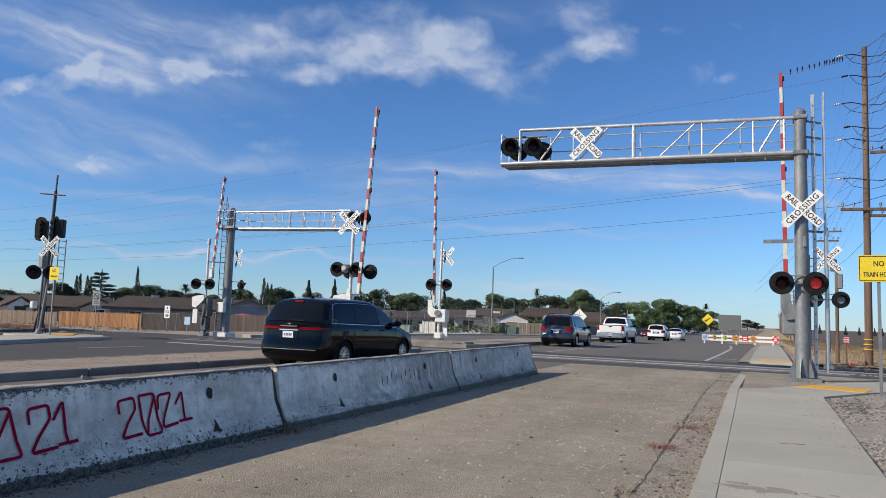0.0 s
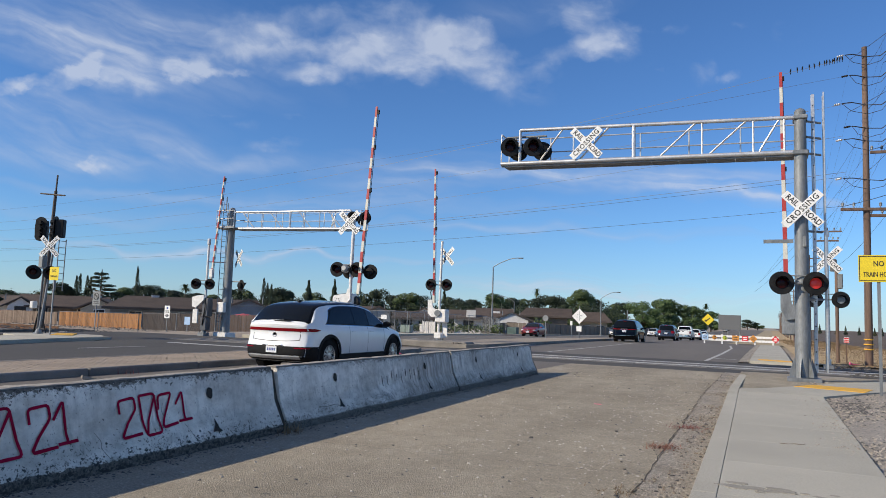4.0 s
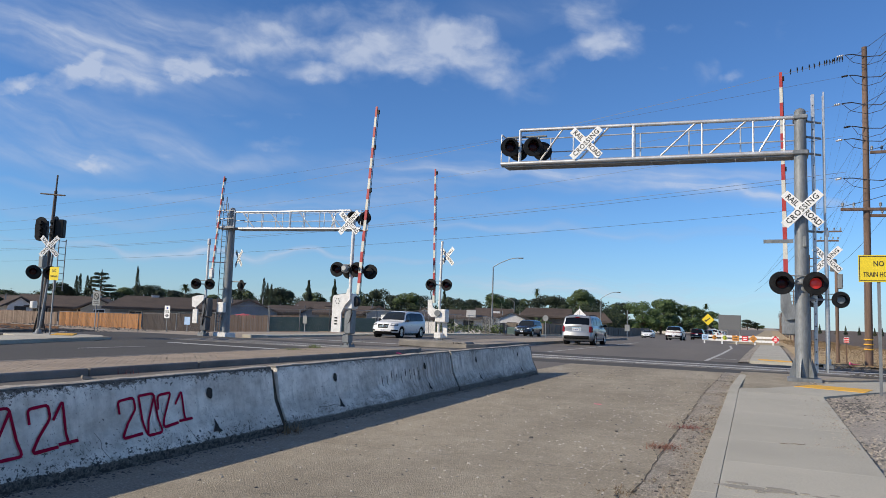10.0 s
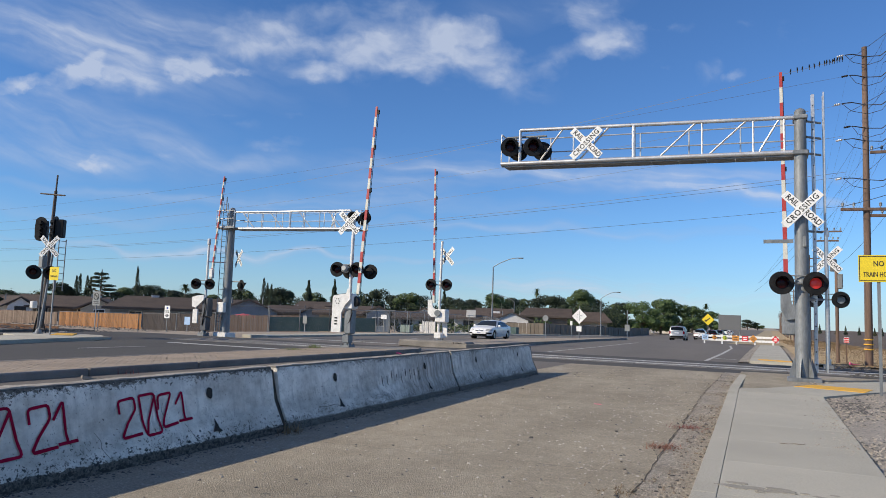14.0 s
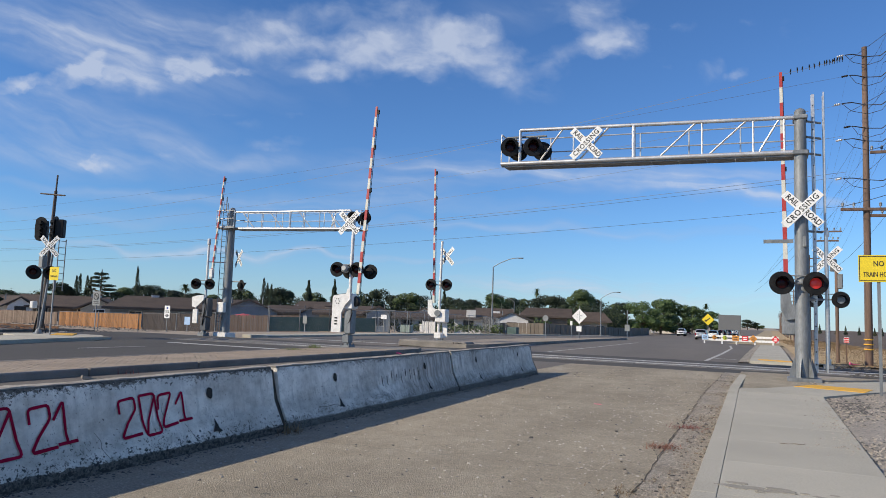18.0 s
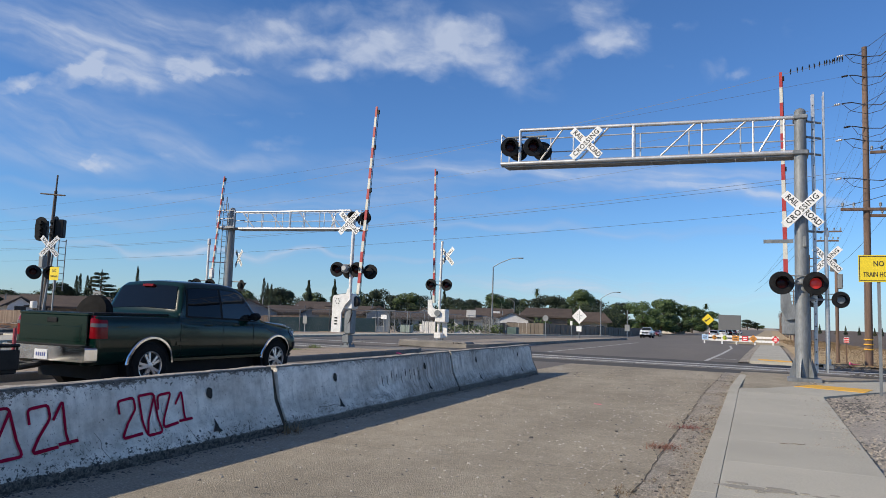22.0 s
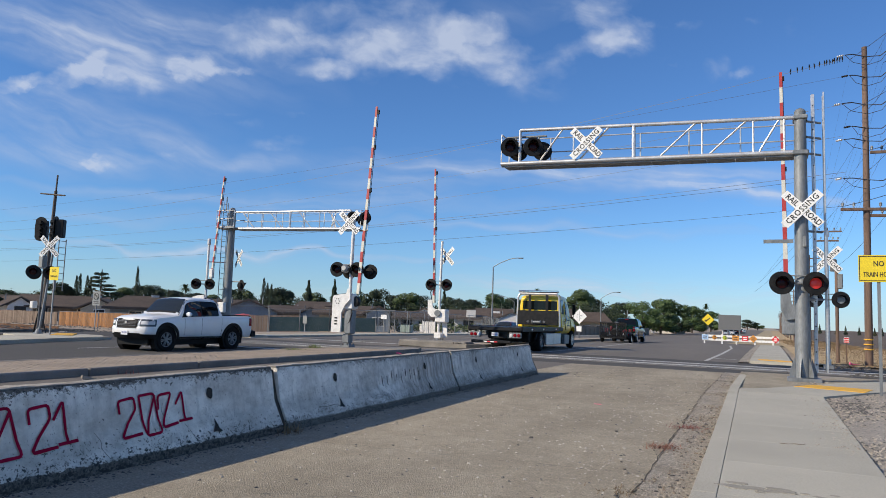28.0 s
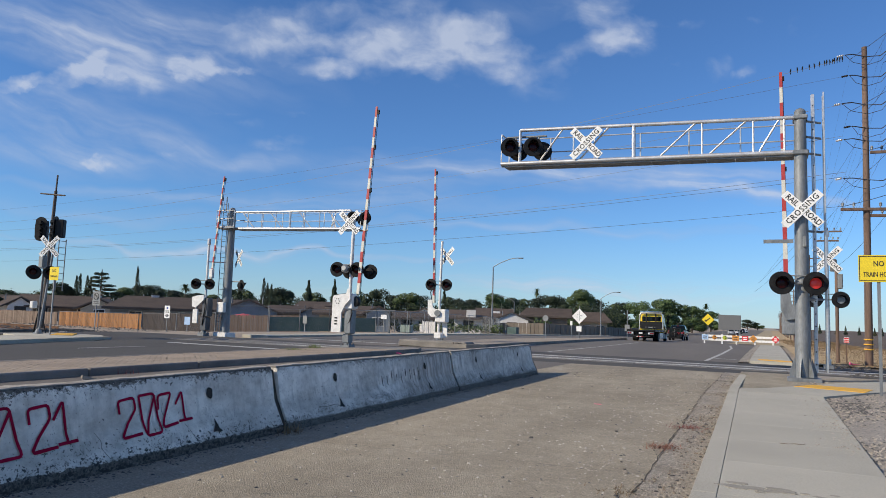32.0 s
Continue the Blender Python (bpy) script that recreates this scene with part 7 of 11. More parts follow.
class CarBody:
    """A lofted body: top line, belt line and plan width along the length, arched over the wheels, its ends bent to a bumper profile."""

    def __init__(self, spec):
        g = spec.get
        self.L, self.W, self.top, self.belt, self.axles, self.r = spec["L"], spec["W"], spec["top"], spec["belt"], spec["axles"], spec["r"]
        self.floor, self.tumble, self.arch, self.rr, self.soft = g("floor", 0.24), g("tumble", 0.3), g("arch", 0.07), g("roof_round", 0.16), g("soft", 0.08)
        tail, nose = g("tail", 0.9), g("nose", 0.88)
        f = self.floor
        self.tail_prof = g("tail_prof", [(f, 0.15), (f + 0.1, 0.05), (f + 0.2, 0.0), (f + 0.36, 0.0), (f + 0.43, 0.025), (f + 0.46, 0.06), (1.0, 0.075), (1.2, 0.05), (1.6, 0.0)])
        self.nose_prof = g("nose_prof", [(f, 0.14), (f + 0.12, 0.04), (f + 0.2, 0.0), (f + 0.36, 0.0), (f + 0.42, 0.03), (0.9, 0.03), (1.2, 0.0)])
        self.crown_tail, self.crown_nose = g("crown_tail", 0.11), g("crown_nose", 0.2)
        h, w = self.L / 2, self.W / 2
        self.plan = [(-h, w * (tail - 0.08)), (-h + 0.02, w * (tail - 0.025)), (-h + 0.06, w * tail), (-h + 0.15, w * min(0.985, tail + 0.045)), (-h + 0.4, w * 0.985), (-h + 0.95, w), (h - 1.3, w), (h - 0.75, w * 0.992), (h - 0.42, w * 0.975), (h - 0.22, w * (nose + 0.06)), (h - 0.1, w * nose), (h - 0.04, w * (nose - 0.06)), (h, w * (nose - 0.14))]

    def roof(self, y):
        h = self.L / 2
        d = max(0.0, min(self.soft, y + h, h - y))
        return sum(curve_at(self.top, y + d * k) for k in (-1, -0.5, 0, 0.5, 1)) / 5

    def section(self, y):
        w, zt, zb = curve_at(self.plan, y), self.roof(y), self.floor
        belt = curve_at(self.belt, y)
        if zt > belt + 0.06:
            wr = w * 0.955 - self.tumble * (zt - belt)
            pts = [(0, zb), (w * 0.86, zb), (w * 0.965, zb + 0.13), (w, 0.58 * belt + 0.05), (w * 0.992, belt - 0.12), (w * 0.955, belt), (w * 0.955 * 0.5 + wr * 0.5 + 0.016, (belt + zt) / 2), (wr, zt - 0.075), (wr - self.rr, zt - 0.012), (0, zt + 0.02)]
        else:
            b = min(belt, zt - 0.05)
            pts = [(0, zb), (w * 0.86, zb), (w * 0.965, zb + 0.13), (w, 0.58 * b + 0.05), (w * 0.99, b - 0.1), (w * 0.955, b - 0.01), (w * 0.925, (b + zt) / 2), (w * 0.88, zt - 0.02), (w * 0.76, zt), (0, zt + 0.02)]
        lift = 0
        for yc in self.axles:
            R = self.r + self.arch
            if abs(y - yc) < R:
                lift = self.r + math.sqrt(R * R - (y - yc) ** 2)
        return [(x, max(z, min(lift, zt - 0.1) + 0.012 * i)) if lift and i <= 4 else (x, z) for i, (x, z) in enumerate(pts)]

    def fine(self, y):
        """The section with three steps between its points, rounded."""
        p = self.section(y)
        out = []
        for i in range(len(p) - 1):
            a, b, c, d = p[max(0, i - 1)], p[i], p[i + 1], p[min(len(p) - 1, i + 2)]
            for k in range(3):
                t = k / 3
                q = []
                for n in (0, 1):
                    m0, m1 = 0.5 * (c[n] - a[n]), 0.5 * (d[n] - b[n])
                    s = c[n] - b[n]
                    m0 = 0 if m0 * s <= 0 else (m0 if abs(m0) < 2 * abs(s) else 2 * s)
                    m1 = 0 if m1 * s <= 0 else (m1 if abs(m1) < 2 * abs(s) else 2 * s)
                    q.append((2 * t ** 3 - 3 * t * t + 1) * b[n] + (t ** 3 - 2 * t * t + t) * m0 + (3 * t * t - 2 * t ** 3) * c[n] + (t ** 3 - t * t) * m1)
                out.append(tuple(q))
        return out + [p[-1]]

    def bend(self, p):
        """Crowns the two ends in plan and shapes bumper, step and tuck up their height."""
        x, y, z = p
        h, w = self.L / 2, self.W / 2
        u = min(1.0, max(0.0, (-h + 0.6 - y) / 0.6))
        v = min(1.0, max(0.0, (y - h + 0.7) / 0.7))
        if u > 0:
            u = u * u * (3 - 2 * u)
            y += u * (self.crown_tail * min(1.2, (x / w) ** 2) + curve_at(self.tail_prof, z))
        if v > 0:
            v = v * v * (3 - 2 * v)
            y -= v * (self.crown_nose * min(1.2, (x / w) ** 2) + curve_at(self.nose_prof, z))
        return (x, y, z)

    def bent(self, s):
        s.v = [self.bend(p) for p in s.v]
        return s

    def stations(self):
        h = self.L / 2
        ys = {-h, h, -h + 0.06, -h + 0.03, h - 0.02, h - 0.06}
        for k, _ in self.top + self.belt + self.plan:
            ys.add(min(h, max(-h, k)))
        for yc in self.axles:
            R = self.r + self.arch
            for f in (1.001, 0.999, 0.985, 0.95, 0.88, 0.78, 0.65, 0.5, 0.32, 0.16, 0):
                ys.add(yc + R * f)
                ys.add(yc - R * f)
        y = -h
        while y < h:
            ys.add(y)
            y += 0.12
        out = []
        for v in sorted(round(q, 4) for q in ys):
            if not out or v - out[-1] > 0.0004:
                out.append(v)
        return out

    def mesh(self, clad=False, dark_top=None):
        me_v, me_f, me_m = [], [], []
        ys = self.stations()
        half = 28
        k = 2 * half - 2
        for y in ys:
            sec = self.fine(y)
            me_v += [self.bend((x, y, z)) for x, z in sec] + [self.bend((-x, y, z)) for x, z in reversed(sec[1:-1])]
        for j in range(len(ys) - 1):
            for i in range(k):
                me_f.append((j * k + i, (j + 1) * k + i, (j + 1) * k + (i + 1) % k, j * k + (i + 1) % k))
                q = min(i, k - 1 - i)
                top = dark_top and q >= dark_top[2] and dark_top[0] <= (ys[j] + ys[j + 1]) / 2 <= dark_top[1]
                me_m.append(1 if q < 3 or (clad and q < 6) else (2 if top else 0))
        cols = 8
        for end in (0, len(ys) - 1):
            sec = self.fine(ys[end])
            base = len(me_v)
            for x, z in sec:
                me_v += [self.bend((x * (1 - 2 * c / cols), ys[end], z)) for c in range(cols + 1)]
            for i in range(half - 1):
                for c in range(cols):
                    q = (base + i * (cols + 1) + c, base + (i + 1) * (cols + 1) + c, base + (i + 1) * (cols + 1) + c + 1, base + i * (cols + 1) + c + 1)
                    me_f.append(q if end else q[::-1])
                    me_m.append(0)
        me = bpy.data.meshes.new("body")
        me.from_pydata(me_v, [], me_f)
        me.polygons.foreach_set("material_index", me_m)
        bm = bmesh.new()
        bm.from_mesh(me)
        bmesh.ops.remove_doubles(bm, verts=bm.verts, dist=0.0003)
        bmesh.ops.recalc_face_normals(bm, faces=bm.faces)
        bm.to_mesh(me)
        bm.free()
        me.shade_smooth()
        me.set_sharp_from_angle(angle=radians(38))
        return me

    def flank(self, y, v):
        """Point on the flank between belt (0) and roof edge (1)."""
        f = self.fine(y)[15:22]
        q = min(5.999, max(0.0, v * 6))
        i = int(q)
        return f[i][0] + (f[i + 1][0] - f[i][0]) * (q - i), f[i][1] + (f[i + 1][1] - f[i][1]) * (q - i)

    def side_pane(self, y0, y1, y0t, y1t, lo=0.1, hi=0.86, side=1, n=10, off=0.009, drop=0.0, drop_len=0.8, front_drop=0.0):
        """Glass set on the flank between belt and roof: bottom edge y0..y1, top edge y0t..y1t; its top may fall towards the rear."""
        s = Shape()
        rows = 6
        for j in range(rows + 1):
            e = j / rows
            a, b = y0 + (y0t - y0) * e, y1 + (y1t - y1) * e
            for i in range(n + 1):
                y = a + (b - a) * i / n
                k = max(0.0, (min(y0, y0t) + drop_len - y) / drop_len)
                kf = max(0.0, (y - max(y1, y1t) + drop_len) / drop_len)
                top = hi - drop * k * k - front_drop * kf * kf
                x, z = self.flank(y, lo + (top - lo) * e)
                s.v.append((side * (x + off), y, z + off * 0.3))
        s.f = [(j * (n + 1) + i, j * (n + 1) + i + 1, (j + 1) * (n + 1) + i + 1, (j + 1) * (n + 1) + i) for j in range(rows) for i in range(n)]
        return self.bent(s)

    def top_pane(self, y0, y1, inset0=0.1, inset1=0.12, off=0.01, n=10, m=8):
        """Glass over the top line from y0 to y1 (windscreen or rear window)."""
        s = Shape()
        for j in range(m + 1):
            y = y0 + (y1 - y0) * j / m
            f = self.fine(y)[21:]
            wr = f[0][0] - (inset0 + (inset1 - inset0) * j / m) * 0.6
            slope = (self.roof(y + 0.01) - self.roof(y - 0.01)) / 0.02
            nrm = Vector((0, -slope, 1)).normalized() * off
            for i in range(n + 1):
                x = -wr + 2 * wr * i / n
                z = f[-1][1]
                for (xa, za), (xb, zb) in zip(f, f[1:]):
                    if xb <= abs(x) <= xa:
                        z = za + (zb - za) * (xa - abs(x)) / max(1e-5, xa - xb)
                        break
                s.v.append((x, y + nrm.y, z + nrm.z))
        s.f = [(j * (n + 1) + i, j * (n + 1) + i + 1, (j + 1) * (n + 1) + i + 1, (j + 1) * (n + 1) + i) for j in range(m) for i in range(n)]
        return self.bent(s)

    def end_y(self, z, front=True):
        """Where the nose (or tail) meets height z."""
        h = self.L / 2
        y = h if front else -h
        while self.roof(y) < z and abs(y) > 0.1:
            y += -0.01 if front else 0.01
        return y

    def lamp(self, x_in, reach, z0, z1, side, front=True, off=0.009, taper=0.0, slant=0.0):
        """A lamp wrapped round a corner: along the flank, then across the end to x_in."""
        s = Shape()
        rows, n, k = 5, 9, 6
        sg = 1 if front else -1
        for j in range(rows + 1):
            f = j / rows
            z = z0 + (z1 - z0) * f
            ye = self.end_y(z, front)
            ys = sg * self.L / 2 - sg * reach * (1 - taper * (1 - f) - slant * abs(2 * f - 1) ** 2)
            for i in range(n + 1):
                y = ys + (ye - sg * 0.002 - ys) * i / n
                s.v.append((side * (self.skin_x(y, z) + off), y + sg * off * (i / n), z))
            xe = self.skin_x(ye - sg * 0.002, z)
            for i in range(1, k + 1):
                s.v.append((side * (xe + (x_in - xe) * i / k), ye + sg * off, z))
        c = n + k + 1
        s.f = [(j * c + i, j * c + i + 1, (j + 1) * c + i + 1, (j + 1) * c + i) for j in range(rows) for i in range(c - 1)]
        return self.bent(s)

    def end_patch(self, x0, x1, z0, z1, front=True, off=0.012, squeeze=0.0, bow=0.0):
        """A panel across the nose or tail that follows its slope; squeeze narrows its foot, bow lifts its ends."""
        s = Shape()
        sg = 1 if front else -1
        rows, n = 5, 12
        for j in range(rows + 1):
            f = j / rows
            t = 1 - squeeze * (1 - f)
            for i in range(n + 1):
                x = (x0 + (x1 - x0) * i / n) * t
                z = z0 + (z1 - z0) * f + bow * abs(2 * i / n - 1) ** 2.5
                s.v.append((x, self.end_y(z, front) + sg * off, z))
        s.f = [(j * (n + 1) + i, j * (n + 1) + i + 1, (j + 1) * (n + 1) + i + 1, (j + 1) * (n + 1) + i) for j in range(rows) for i in range(n)]
        return self.bent(s)

    def arch_strip(self, yc, side, r0, r1, off, a0=-8, a1=188):
        """A lip or flare round a wheel opening."""
        s = Shape()
        n = 24
        for i in range(n + 1):
            a = radians(a0 + (a1 - a0) * i / n)
            for rho, o in ((r0, 0.0), (r0, off), (r1, off), (r1 + 0.012, 0.0)):
                y, z = yc + rho * math.cos(a), self.r + rho * math.sin(a)
                x = self.skin_x(yc + (r1 + 0.02) * math.cos(a), max(self.floor + 0.05, self.r + (r1 + 0.02) * math.sin(a)))
                s.v.append((side * (x + o), y, max(z, self.floor)))
        s.f = [(i * 4 + j, (i + 1) * 4 + j, (i + 1) * 4 + j + 1, i * 4 + j + 1) for i in range(n) for j in range(3)]
        return self.bent(s)

    def flank_strip(self, y0, y1, z0, z1, side, off=0.006, n=14):
        s = Shape()
        for i in range(n + 1):
            y = y0 + (y1 - y0) * i / n
            for z, o in ((z0, 0), (z0, off), ((z0 + z1) / 2, off), (z1, off), (z1, 0)):
                s.v.append((side * (self.skin_x(y, z) + o), y, z))
        s.f = [(i * 5 + j, (i + 1) * 5 + j, (i + 1) * 5 + j + 1, i * 5 + j + 1) for i in range(n) for j in range(4)]
        return self.bent(s)

    def skin_x(self, y, z):
        sec = self.fine(y)[6:22]
        for (x0, z0), (x1, z1) in zip(sec, sec[1:]):
            if z0 <= z <= z1:
                return x0 + (x1 - x0) * (z - z0) / max(1e-6, z1 - z0)
        return sec[-1][0] if z > sec[-1][1] else sec[0][0]


WHEELS = {}


def wheel_meshes(r, w, style):
    key = (round(r, 3), round(w, 3), style)
    if key in WHEELS:
        return WHEELS[key]
    m = pose(0, 0, 0, 0, 90, 0)
    tyre = Shape().lathe([(r * 0.64, -w / 2), (r * 0.9, -w / 2), (r * 0.985, -w * 0.4), (r, -w * 0.25), (r, w * 0.25), (r * 0.985, w * 0.4), (r * 0.9, w / 2), (r * 0.64, w / 2), (r * 0.62, w * 0.3), (r * 0.1, w * 0.25)], m, 28).mesh("tyre", True)
    rim = Shape()
    spokes = {"five": 10, "multi": 20, "six": 12, "seven": 14, "steel": 8}[style]
    for i in range(spokes):
        a = 360 / spokes * i if style == "steel" else 720 / spokes * (i // 2) + (1 if i % 2 else -1) * {"five": 11, "multi": 6.5, "six": 9, "seven": 7}[style]
        q = m @ pose(0, 0, 0, 0, 0, a)
        sw = r * {"five": 0.06, "multi": 0.026, "six": 0.05, "seven": 0.045, "steel": 0.07}[style]
        rim.add([q @ Vector(p) for p in ((r * 0.1, -sw * 0.8, w * 0.46), (r * 0.6, -sw, w * 0.42), (r * 0.6, sw, w * 0.42), (r * 0.1, sw * 0.8, w * 0.46), (r * 0.1, -sw * 0.8, w * 0.3), (r * 0.6, -sw, w * 0.3), (r * 0.6, sw, w * 0.3), (r * 0.1, sw * 0.8, w * 0.3))], [(0, 1, 2, 3), (0, 4, 5, 1), (1, 5, 6, 2), (2, 6, 7, 3)])
    rim.lathe([(r * 0.57, w * 0.3), (r * 0.585, w * 0.47), (r * 0.63, w * 0.49), (r * 0.645, w * 0.46)], m, 28, False)
    rim.lathe([(r * 0.16, w * 0.3), (r * 0.15, w * 0.47), (r * 0.05, w * 0.49)], m, 12)
    WHEELS[key] = (tyre, rim.mesh("rim", True))
    return WHEELS[key]


def add_wheels(t, axles, half, r, w=0.235, style="five", rim="alloy"):
    tyre, hub = wheel_meshes(r, w, style)
    out = []
    for yc in axles:
        for side in (1, -1):
            m = pose(side * (half - w / 2), yc, r) @ (Matrix.Identity(4) if side == 1 else pose(0, 0, 0, 0, 0, 180))
            wh = part("wheel", tyre, "tyre", t, "black tyre", at=m)
            part("rim", hub, rim, wh, "spoked wheel rim")
            out.append((wh, side, yc, r, half - w / 2))
    return out


def bars(parent, m, w, h, n=5):
    for i in range(n):
        x = -w / 2 + w * (i + 0.5) / n
        part("plate_bar", Shape().box((x - w / n * 0.33, -0.002, -h / 2), (x + w / n * 0.33, 0, h / 2), m), "plate_ink", parent)


def plate(t, y, z, turn=0):
    m = pose(0, y, z, 0, 0, turn)
    p = part("licence_plate", Shape().box((-0.155, -0.006, -0.078), (0.155, 0.0, 0.078), m, bevel=0.003), "plate", t, "pale licence plate with blue bars")
    bars(p, m @ pose(0, -0.007, 0), 0.24, 0.06)


def finish(t, cb, spec):
    """Lamps, bumpers, mirrors, handles and trim common to cars."""
    L, W, h, g = cb.L, cb.W, cb.L / 2, spec.get
    zt, th, tw, td = g("tail_z", 0.95), g("tail_h", 0.28), g("tail_w", 0.3), g("tail_d", 0.2)
    hz, hh = g("head_z", 0.72), g("head_h", 0.15)
    R = cb.r + cb.arch
    bh = g("bumper_h", 0.24)
    for side in (1, -1):
        wx = curve_at(cb.plan, -h + 0.05)
        part("tail_lamp", cb.lamp(wx - tw, td, zt - th / 2, zt + th / 2, side, False, slant=g("tail_slant", 0.15)), "tail_red", t, "red tail lamp", True)
        if g("tail_clear"):
            part("reverse_lamp", cb.lamp(wx - tw * 0.9, td * 0.9, zt + 0.0, zt + 0.06, side, False, 0.012), "trim_grey", t, "pale reversing lamp", True)
        part("head_lamp", cb.lamp(g("head_in", W * 0.27), g("head_reach", 0.5), hz - hh / 2, hz + hh / 2, side, True, taper=0.3, slant=0.1), "lamp_housing", t, "dark head lamp housing", True)
        part("lamp_reflector", cb.lamp(g("head_in", W * 0.27) + 0.03, g("head_reach", 0.5) * 0.7, hz - hh * 0.22, hz + hh * 0.26, side, True, 0.013, taper=0.3, slant=0.1), "head_lamp", t, "bright lamp reflector", True)
        if not g("no_fog"):
            part("fog_lamp", cb.lamp(W * 0.3, 0.3, cb.floor + 0.2, cb.floor + 0.31, side, True), "trim_black", t, "dark fog lamp recess", True)
        my, mz = g("mirror", (0.75, 1.0))
        mx = cb.skin_x(my, mz)
        part("mirror", Shape().lathe([(0.03, -0.04), (0.085, -0.02), (0.1, 0.03), (0.085, 0.08), (0.04, 0.1)], Matrix.Translation((side * (mx + 0.13), my, mz + 0.07)) @ pose(0, 0, 0, -90, 0, 0) @ Matrix.Diagonal((1.25, 0.85, 1.0, 1.0)), 12), g("mirror_mat", "trim_black"), t, "door mirror", True)
        part("mirror_stalk", Shape().rod((side * (mx - 0.02), my, mz + 0.0), (side * (mx + 0.1), my, mz + 0.05), 0.03, 0.025), "trim_black", t)
        for dy in g("handles", ()):
            hx = cb.skin_x(dy, g("handle_z", 0.88))
            part("door_handle", Shape().box((min(side * (hx - 0.02), side * (hx + 0.024)), dy - 0.1, g("handle_z", 0.88) - 0.018), (max(side * (hx - 0.02), side * (hx + 0.024)), dy + 0.1, g("handle_z", 0.88) + 0.018), bevel=0.01), g("handle_mat", spec["paint"]), t)
        for dy in g("seams", ()):
            s = Shape()
            top = curve_at(cb.belt, dy)
            zz = [cb.floor + 0.12 + (top - cb.floor - 0.12) * k / 7 for k in range(8)]
            shift = [0.12 * max(0, 0.3 - k / 7) for k in range(8)] if dy < -0.3 else [0] * 8
            for k in range(7):
                xa, xb = cb.skin_x(dy + shift[k], zz[k]), cb.skin_x(dy + shift[k + 1], zz[k + 1])
                s.add([(side * (xa + 0.003), dy + shift[k] - 0.005, zz[k]), (side * (xa + 0.003), dy + shift[k] + 0.005, zz[k]), (side * (xb + 0.003), dy + shift[k + 1] + 0.005, zz[k + 1]), (side * (xb + 0.003), dy + shift[k + 1] - 0.005, zz[k + 1])], [(0, 1, 2, 3)])
            part("door_seam", s, "trim_black", t)
        ra, fa = cb.axles[0] + R, cb.axles[1] - R
        part("sill", cb.flank_strip(ra + 0.02, fa - 0.02, cb.floor + 0.02, cb.floor + (0.17 if g("clad") and not g("flares_only") else 0.07), side, 0.012), "trim_black" if g("clad") else g("sill_mat", "trim_black"), t, "dark sill", True)
        if g("side_mould"):
            part("side_moulding", cb.flank_strip(ra + 0.06, fa - 0.04, g("side_mould") - 0.03, g("side_mould") + 0.03, side, 0.014), g("mould_mat", spec["paint"]), t, "side moulding", True)
        for yc in cb.axles:
            if g("clad"):
                part("arch_flare", cb.arch_strip(yc, side, R - 0.02, R + g("flare", 0.05), 0.022), "trim_black", t, "black wheel arch flare", True)
            else:
                part("arch_lip", cb.arch_strip(yc, side, R - 0.015, R + 0.025, 0.012, 10, 170), spec["paint"], t, "wheel arch lip", True)
            part("wheel_well", Shape().lathe([(R - 0.005, -0.22), (R - 0.005, 0.0)], pose(side * (W / 2 - 0.06), yc, cb.r, 0, 90 * side, 0), 20), "trim_black", t, "dark wheel well")
        if g("rails"):
            ya, yb2 = spec["rails"]
            rx = cb.section((ya + yb2) / 2)[8][0] + 0.03
            zr = cb.roof((ya + yb2) / 2)
            part("roof_rail", Shape().tube([(side * rx, ya, cb.roof(ya) - 0.03), (side * rx, ya + 0.12, zr + 0.03), (side * rx, (ya + yb2) / 2, zr + 0.045), (side * rx, yb2 - 0.12, zr + 0.03), (side * rx, yb2, cb.roof(yb2) - 0.03)], 0.018), g("rail_mat", "trim_black"), t)
        if g("bumper"):
            part("rear_bumper", cb.lamp(0.0, g("bumper_reach", 0.62), cb.floor + 0.01, cb.floor + bh, side, False, g("bumper_off", 0.012), slant=0.1), spec["bumper"], t, "rear bumper half", True)
        if g("skid"):
            part("skid_trim", cb.end_patch(0.0 if side > 0 else -W * 0.37, W * 0.37 if side > 0 else 0.0, cb.floor + 0.06, cb.floor + 0.15, False, 0.02, 0.0, 0.0), "galv_bright", t, "silver skid trim", True)
        if g("bumper_lamp"):
            part("bumper_reflector", cb.lamp(W * 0.3, 0.1, cb.floor + bh - 0.05, cb.floor + bh - 0.02, side, False, 0.02), "tail_red", t, "slim red reflector", True)
        part("front_lip", cb.lamp(0.0, 0.6, cb.floor, cb.floor + g("lip_h", 0.05), side, True, 0.014), "trim_black", t, "black front lip", True)
    if g("insert"):
        z0, z1 = spec["insert"]
        part("bumper_insert", cb.end_patch(-W * 0.4, W * 0.4, z0, z1, False, 0.016, 0.04), "trim_black", t, "dark ribbed bumper insert", True)
        for k in range(9):
            x = W * 0.7 * (k / 8 - 0.5)
            part("insert_rib", cb.end_patch(x - 0.012, x + 0.012, z0 + 0.01, z1 - 0.01, False, 0.026), "trim_black", t)
    if g("bumper_strip"):
        part("bumper_strip", cb.end_patch(-W * 0.4, W * 0.4, g("strip_z", 0.42), g("strip_z", 0.42) + 0.018, False, 0.024), "chrome", t, "chrome bumper strip", True)
    pz = g("plate_z", 0.8)
    off = g("plate_off", 0.02)
    py = cb.bend((0, cb.end_y(pz, False), pz))[1] - off
